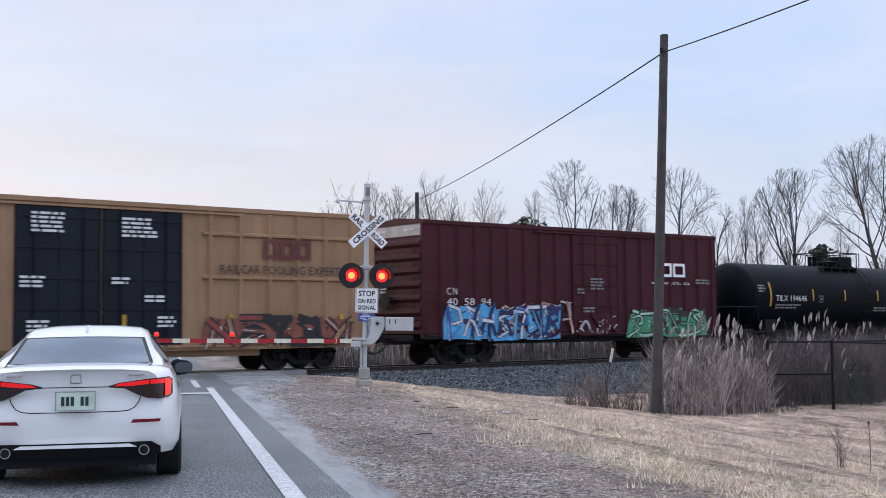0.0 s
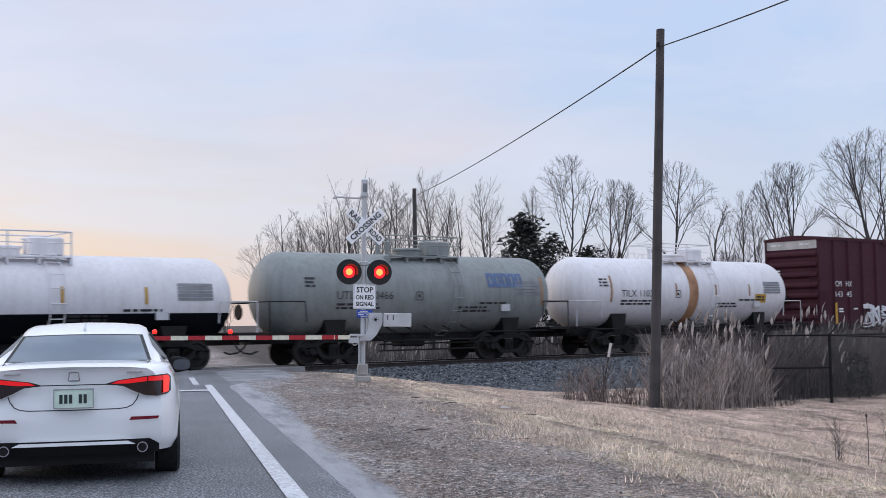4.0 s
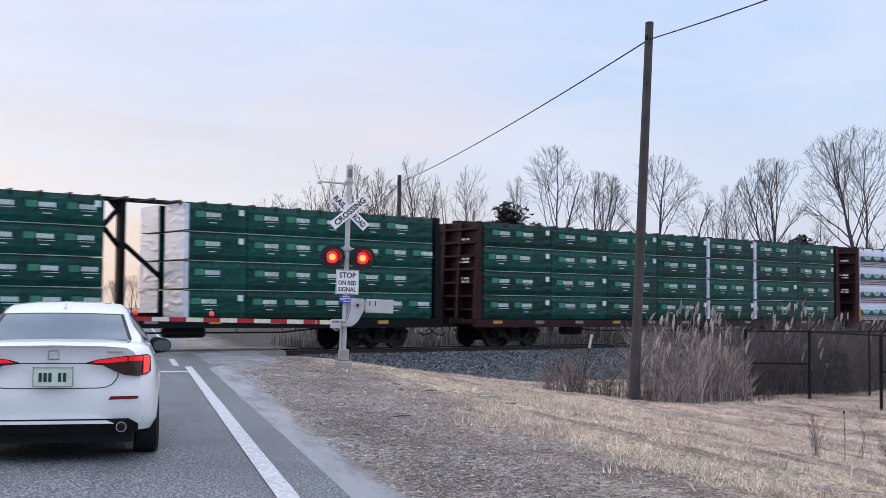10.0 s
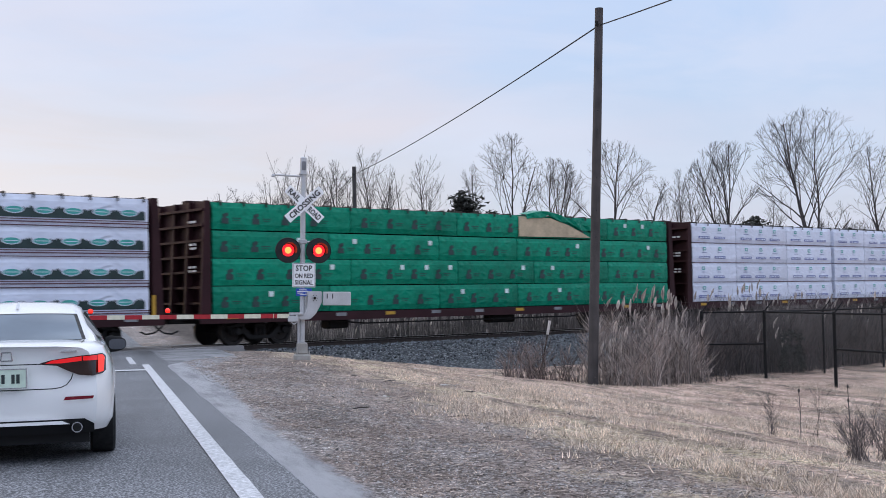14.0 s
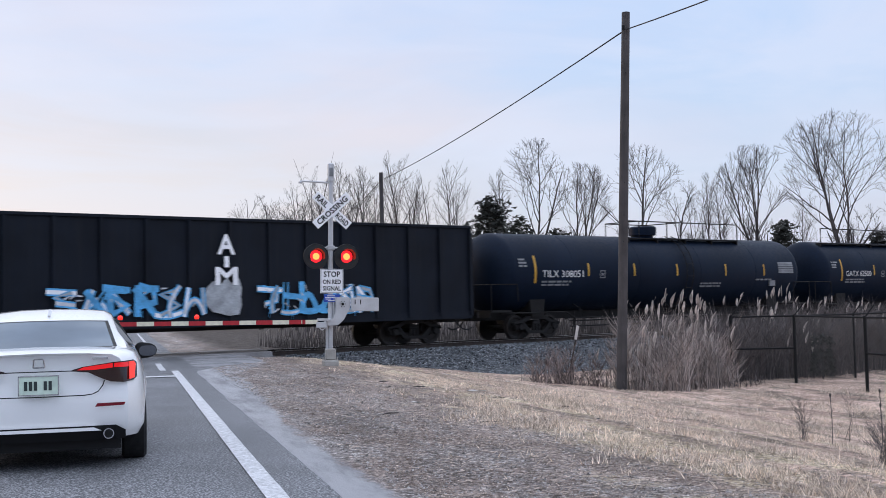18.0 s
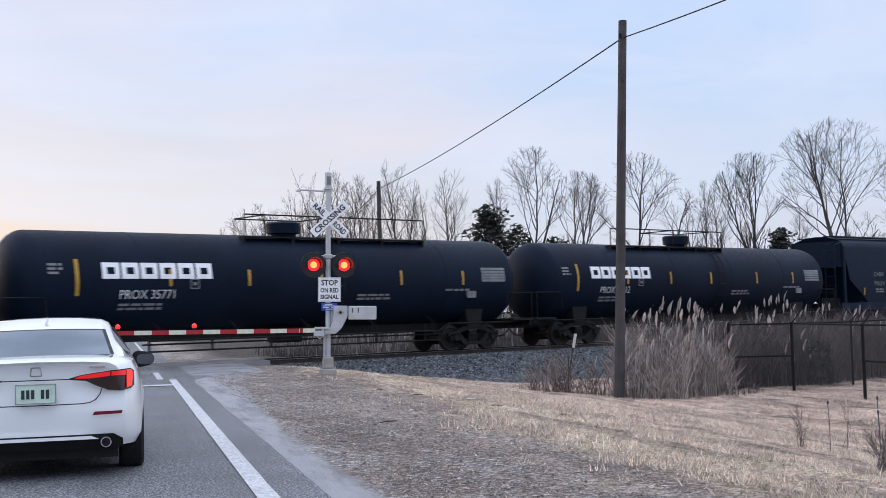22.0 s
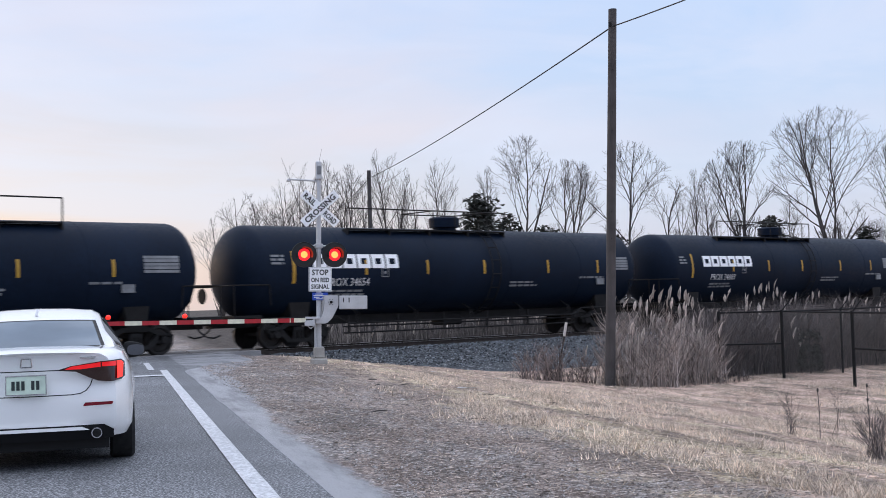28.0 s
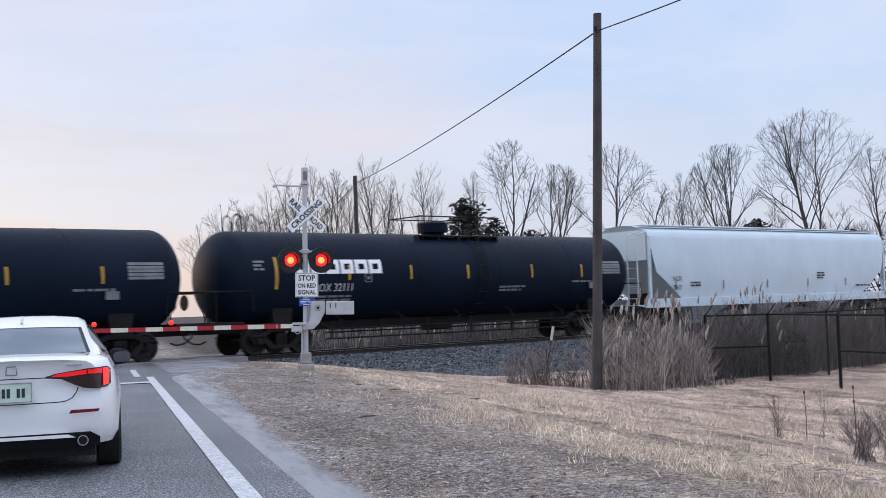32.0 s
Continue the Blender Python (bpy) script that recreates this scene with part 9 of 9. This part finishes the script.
def tree_meshes(seed, height, width, fork, limbs, low=0.35, wide_at=0.70, counts=(11, 7, 5, 3), tilt=(0.32, 0.72), rise=0.03):
    """Bare tree: a trunk that forks into limbs, which carry branches, twigs and fine shoots, all ending at a rounded crown.
    With one limb the trunk runs on as a leader. Trunk and limbs are one mesh, the finer wood another."""
    rng = random.Random(seed)
    half = width / 2
    trunk, crown = [], []
    up = Vector((0, 0, 1))

    def reach(p, d):
        """How far it is from p to the edge of the crown along d."""
        t = 0.0
        while t < height:
            q = p + d * (t + 0.15)
            f = q.z / height
            k, top = (f - low) / (1 - low), (wide_at - low) / (1 - low)
            e = 0.12 + 0.88 * smooth(k / top) if k < top else math.sqrt(max(0.0, 1 - ((k - top) / (1.0 - top)) ** 2))
            lump = 1 + 0.30 * noise.noise((q.x * 0.7 + seed, q.y * 0.7, q.z * 0.7))
            if math.hypot(q.x, q.y) > e * half * lump + 0.1 or f > 1.0:
                return t
            t += 0.15
        return t

    def shoot(p, d, length, r, level):
        n = (7, 5, 4, 3, 2)[level]
        pts, rs, ds = [p], [r], [d]
        wild = (0.075, 0.13, 0.17, 0.20, 0.22)[level]
        for k in range(n):
            d = (d + Vector((rng.gauss(0, wild), rng.gauss(0, wild), rng.gauss(0, wild * 0.5))) + up * rise).normalized()
            p = p + d * (length / n)
            r2 = max(0.0055, r * (1 - (0.94 if level == 0 and limbs == 1 else 0.76) * (k + 1) / n))
            (trunk if level == 0 else crown).append((pts[-1], p, rs[-1], r2))
            pts.append(p)
            rs.append(r2)
            ds.append(d)
        if level > 3:
            return
        m = max(2, int(counts[level] * rng.uniform(0.8, 1.2)))
        turn = rng.uniform(0, math.tau)
        for k in range(m):
            f = 0.22 + 0.78 * (k + rng.uniform(0.2, 0.8)) / m
            i = min(n - 1, int(f * n))
            q, d0 = pts[i].lerp(pts[i + 1], f * n - i), ds[i + 1]
            turn += 2.4 + rng.uniform(-0.5, 0.5)
            o = d0.orthogonal().normalized()
            side = o * math.cos(turn) + d0.cross(o) * math.sin(turn)
            a = rng.uniform(*tilt) * (1.15 - 0.35 * f)
            d1 = (d0 * math.cos(a) + side * math.sin(a)).normalized()
            want = length * rng.uniform(0.38, 0.70) * (1.15 - 0.55 * f)
            l1 = min(want, reach(q, d1) * rng.uniform(0.85, 1.12) + 0.12)
            if l1 > 0.18:
                shoot(q, d1, l1, max(0.0068, rs[i] * 0.58), level + 1)

    r0 = height * (0.0098 if limbs == 1 else 0.0125)
    p, d = Vector((0, 0, -0.2)), Vector((rng.gauss(0, 0.02), rng.gauss(0, 0.02), 1)).normalized()
    for k in range(5):
        q = p + d * (height * fork / 5)
        trunk.append((p, q, r0 * (1.15 - 0.06 * k), r0 * (1.09 - 0.06 * k)))
        p, d = q, (d + Vector((rng.gauss(0, 0.03), rng.gauss(0, 0.03), 0))).normalized()
    if limbs == 1:
        shoot(p, d, height * (0.97 - fork), r0 * 0.85, 0)
    for k in range(limbs if limbs > 1 else 0):
        a = math.tau * (k + rng.uniform(-0.25, 0.25)) / limbs
        t = math.atan2(half * (rng.uniform(0.55, 1.0) if k else 0.15), height * (wide_at - fork * 0.85)) * 1.1
        d1 = Vector((math.cos(a) * math.sin(t), math.sin(a) * math.sin(t), math.cos(t)))
        b0 = p - d * rng.uniform(0, height * fork * 0.22)
        shoot(b0, d1, max(height * 0.25, reach(b0 + d1 * height * 0.12, d1) + height * 0.10), r0 * rng.uniform(0.52, 0.72), 0)
    k = height / max(q.z for _, q, _, _ in crown)
    for lot in (trunk, crown):
        for i, (a, b, ra, rb) in enumerate(lot):
            lot[i] = (a * k, b * k, ra, rb)
    return limbs_mesh("trunk", trunk, M["bark"]), limbs_mesh("crown", crown, M["twig"])


def conifer_meshes(seed, height):
    rng = random.Random(seed)
    t, c = bm_(), bm_()
    tube(t, (0, 0, -0.2), (0, 0, height * 0.95), height * 0.02, 0.02, 7)
    verts, faces = [], []
    for _ in range(2700):
        f = rng.random() ** 0.7
        z = height * (0.12 + 0.88 * f)
        rad = height * 0.50 * (1 - f) ** 0.60 * rng.uniform(0.25, 1.08) + 0.08
        a = rng.uniform(0, math.tau)
        z += 0.35 * math.sin(a * 3 + z * 1.3)
        rad *= 0.66 + 0.34 * math.sin(z * 4.1 + math.sin(a * 2.0) * 1.6 + seed) * math.cos(a * 1.5 + z)
        p = Vector((math.cos(a) * rad, math.sin(a) * rad, z))
        s = rng.uniform(0.05, 0.14)
        b0 = len(verts)
        for _k in range(3):
            verts.append(p + Vector((rng.gauss(0, s), rng.gauss(0, s), rng.gauss(0, s * 0.7))))
        faces.append((b0, b0 + 1, b0 + 2))
    me = bpy.data.meshes.new("crown")
    me.from_pydata(verts, [], faces)
    me.materials.append(M["needles"])
    c.free()
    return mesh_of(t, "trunk", M["bark"]), me


def build_trees():
    rng = random.Random(13)
    kinds = {
        "slim": [(12.0, tree_meshes(q, 12.0, w, 0.20, 1, 0.22, 0.52, (26, 5, 4, 2), (0.38, 0.68), 0.07)) for q, w in ((1, 2.6), (2, 2.0), (3, 3.0))],
        "fork": [(12.0, tree_meshes(q, 12.0, w, 0.30, n_, 0.36, 0.76, (11, 7, 5, 3))) for q, w, n_ in ((4, 4.6, 3), (5, 5.2, 4))],
        "round": [(12.0, tree_meshes(6, 12.0, 6.2, 0.30, 5, 0.36, 0.68))],
        "vase": [(12.0, tree_meshes(7, 12.0, 5.0, 0.36, 8, 0.40, 0.78, (10, 6, 5, 3), (0.24, 0.50), 0.05))],
        "big": [(14.0, tree_meshes(18, 14.0, 8.6, 0.30, 9, 0.32, 0.72, (11, 7, 5, 3)))],
        "bush": [(9.0, tree_meshes(9, 9.0, 4.6, 0.08, 6, 0.16, 0.70, (9, 6, 4, 2)))],
    }
    firs = [(9.0, conifer_meshes(8, 9.0)), (7.0, conifer_meshes(9, 7.0))]

    def plant(lot, x, y, top, fir=False, z=-0.7):
        h0, (t, c) = rng.choice(lot)
        k = (top - z) / h0
        wide = k * 1.35 if fir else k
        root = thing("conifer" if fir else "bare_tree", "dark green conifer among bare trees" if fir else "leafless deciduous tree with fine grey-brown twigs", "tree", Matrix.Translation((x, y, z)) @ pose(0, 0, 0, 0, 0, rng.uniform(0, 360)), "trees past the track")
        for nm, me in (("trunk", t), ("crown", c)):
            part(nm, me, None, root, m=Matrix.Diagonal((wide, wide, k, 1)))

    # the trees that stand out against the sky
    for kind, x, y, top in (("slim", 56.2, 82.7, 13.3), ("slim", 62.0, 88.5, 13.0), ("slim", 60.8, 84.4, 13.6), ("slim", 65.1, 88.6, 13.8), ("slim", 63.6, 84.8, 13.5), ("slim", 67.9, 89.0, 12.8), ("slim", 62.1, 78.4, 14.0), ("slim", 68.0, 83.9, 13.3), ("slim", 71.6, 86.2, 12.9), ("slim", 64.3, 73.9, 13.0), ("slim", 68.2, 73.1, 12.2)):
        plant(kinds[kind], x, y, top)
    for kind, x, y, top in (("fork", 64.8, 65.4, 13.7), ("vase", 65.7, 61.5, 11.5), ("round", 68.4, 58.5, 12.7), ("fork", 74.7, 60.3, 10.6), ("slim", 74.8, 56.9, 10.8), ("slim", 78.6, 58.6, 10.7), ("slim", 79.0, 61.3, 9.9), ("vase", 73.5, 52.0, 12.3), ("big", 75.0, 46.1, 14.3), ("round", 82.0, 45.0, 11.8), ("big", 84.3, 38.2, 13.3), ("slim", 83.7, 54.8, 9.1)):
        plant(kinds[kind], x, y, top)
    for x, y, top in ((63.8, 101.7, 12.5), (64.5, 108.2, 10.7), (64.3, 99.0, 11.7), (62.1, 93.2, 12.3), (60.0, 96.0, 9.0)):
        plant(kinds["bush"], x, y, top)
    for x, y, top in ((59.7, 64.6, 8.6), (62.7, 64.8, 7.5), (61.2, 66.0, 7.8), (64.4, 62.8, 6.4), (66.2, 62.0, 5.4), (71.2, 48.2, 6.2), (72.9, 49.8, 5.7), (71.7, 62.3, 5.8), (82.2, 47.6, 5.7)):
        plant(firs, x, y, top, True)
    # lower growth between and behind them
    for _ in range(34):
        a, d = radians(rng.uniform(33, 66)), rng.uniform(98, 145)
        plant(kinds[rng.choice(("slim", "bush", "bush", "fork"))], math.sin(a) * d, math.cos(a) * d, 1.33 + d * rng.uniform(0.040, 0.066))
    # distant tree line along the road and to the west
    for _ in range(30):
        a, d = radians(rng.uniform(12, 34)), rng.uniform(150, 230)
        plant(kinds[rng.choice(("round", "bush", "fork"))], math.sin(a) * d, math.cos(a) * d, 1.33 + d * rng.uniform(0.018, 0.036))


build_trees()


# ---- litter and small things on the verge ----
def build_litter():
    rng = random.Random(3)
    for i, (px, u, w) in enumerate(((0.42, 6.2, 21.4), (0.16, 4.1, 17.3), (0.3, 8.3, 31.6), (0.2, 7.4, 32.6), (0.14, 9.8, 31.0), (0.12, 5.0, 15.2), (0.12, 11.0, 26.5))):
        p = on_road(u, w)
        bm = bm_()
        n = 6
        prev = None
        for k in range(n + 1):
            x = (k / n - 0.5) * px
            row = [bm.verts.new((x, -0.03 + rng.uniform(-0.01, 0.01), 0.012 + rng.uniform(0, 0.02))), bm.verts.new((x, 0.04, 0.02 + 0.02 * math.sin(k)))]
            if prev:
                bm.faces.new((prev[0], row[0], row[1], prev[1]))
            prev = row
        bmesh.ops.solidify(bm, geom=bm.faces[:], thickness=0.004)
        tagged(part("litter", bm, M["paper"], None, "crumpled pale litter scrap lying on the verge", m=Matrix.Translation((p.x, p.y, ground_z(p.x, p.y))) @ pose(0, 0, 0, 0, 0, rng.uniform(-60, 10))), category="litter", group="litter on the verge")
    root = thing("marker_stake", "leaning pale marker stake in the brush", "stake", Matrix.Translation((26.2, 25.2, -0.85)))
    bm = bm_()
    tube(bm, (0, 0, -0.1), (0.16, -0.18, 1.1), 0.025, 0.025, 6)
    part("post", bm, M["tie"], root)
    bm = bm_()
    tube(bm, (0.16, -0.18, 1.1), (0.21, -0.235, 1.5), 0.04, 0.04, 8)
    part("sleeve", bm, M["post_orange"], root, "pale reflective sleeve")
    for k in range(14):
        u, w = rng.uniform(3.2, 9.0), rng.uniform(9, 24)
        p = on_road(u, w)
        bm = bm_()
        l = rng.uniform(0.12, 0.35)
        pipe(bm, [(-l / 2, 0, 0.012), (0, 0.02, 0.02), (l / 2, -0.01, 0.012)], 0.008, 5)
        tagged(part("stick", bm, M["bark"], None, "short dead stick lying on the verge", m=Matrix.Translation((p.x, p.y, ground_z(p.x, p.y))) @ pose(0, 0, 0, 0, 0, rng.uniform(0, 180))), category="stick", group="sticks on the verge")


build_litter()


def build_weeds():
    rng = random.Random(19)
    for x, y, h in ((14.3, 9.05, 0.62), (15.0, 8.75, 0.55), (15.25, 8.9, 0.72)):
        z = ground_z(x, y)
        root = thing("dead_teasel", "dead brown teasel stalk with a dark seed head", "weed", Matrix.Translation((x, y, z)), "dead weeds in the verge")
        bm = bm_()
        pipe(bm, [(0, 0, -0.03), (0.01, 0.0, h * 0.5), (0.0, 0.01, h)], 0.005, 5)
        for k in range(3):
            a = rng.uniform(0, 6.28)
            zz = h * rng.uniform(0.35, 0.75)
            pipe(bm, [(0.005, 0, zz), (math.cos(a) * 0.06, math.sin(a) * 0.06, zz + 0.07)], 0.003, 4)
        part("stalk", bm, M["brush"], root)
        bm = bm_()
        lathe(bm, [(0, 0.004), (0.012, 0.014), (0.035, 0.016), (0.055, 0.006)], "z", 8, (0, 0.01, h - 0.01))
        part("seed_head", bm, M["bark"], root, "dark dry seed head", smooth=True)
    x, y = 31.4, 20.1
    root = thing("evergreen_shrub", "small dark evergreen shrub behind the fence", "shrub", Matrix.Translation((x, y, ground_z(x, y))))
    bm = bm_()
    tube(bm, (0, 0, -0.1), (0, 0, 1.3), 0.03, 0.012, 6)
    part("trunk", bm, M["bark"], root)
    verts, faces = [], []
    for _ in range(1500):
        f = rng.random()
        zz = 0.08 + 0.75 * f if rng.random() < 0.75 else 1.1 + rng.gauss(0, 0.10)
        r = (0.42 * (1.0 - 0.35 * f) if zz < 0.9 else 0.34) * rng.uniform(0.3, 1.0) ** 0.5
        a = rng.uniform(0, math.tau)
        b0 = len(verts)
        for _k in range(3):
            verts.append((math.cos(a) * r + rng.gauss(0, 0.03), math.sin(a) * r + rng.gauss(0, 0.03), zz + rng.gauss(0, 0.03)))
        faces.append((b0, b0 + 1, b0 + 2))
    me = bpy.data.meshes.new("foliage")
    me.from_pydata(verts, [], faces)
    me.materials.append(M["needles"])
    part("foliage", me, None, root)


build_weeds()


motions()
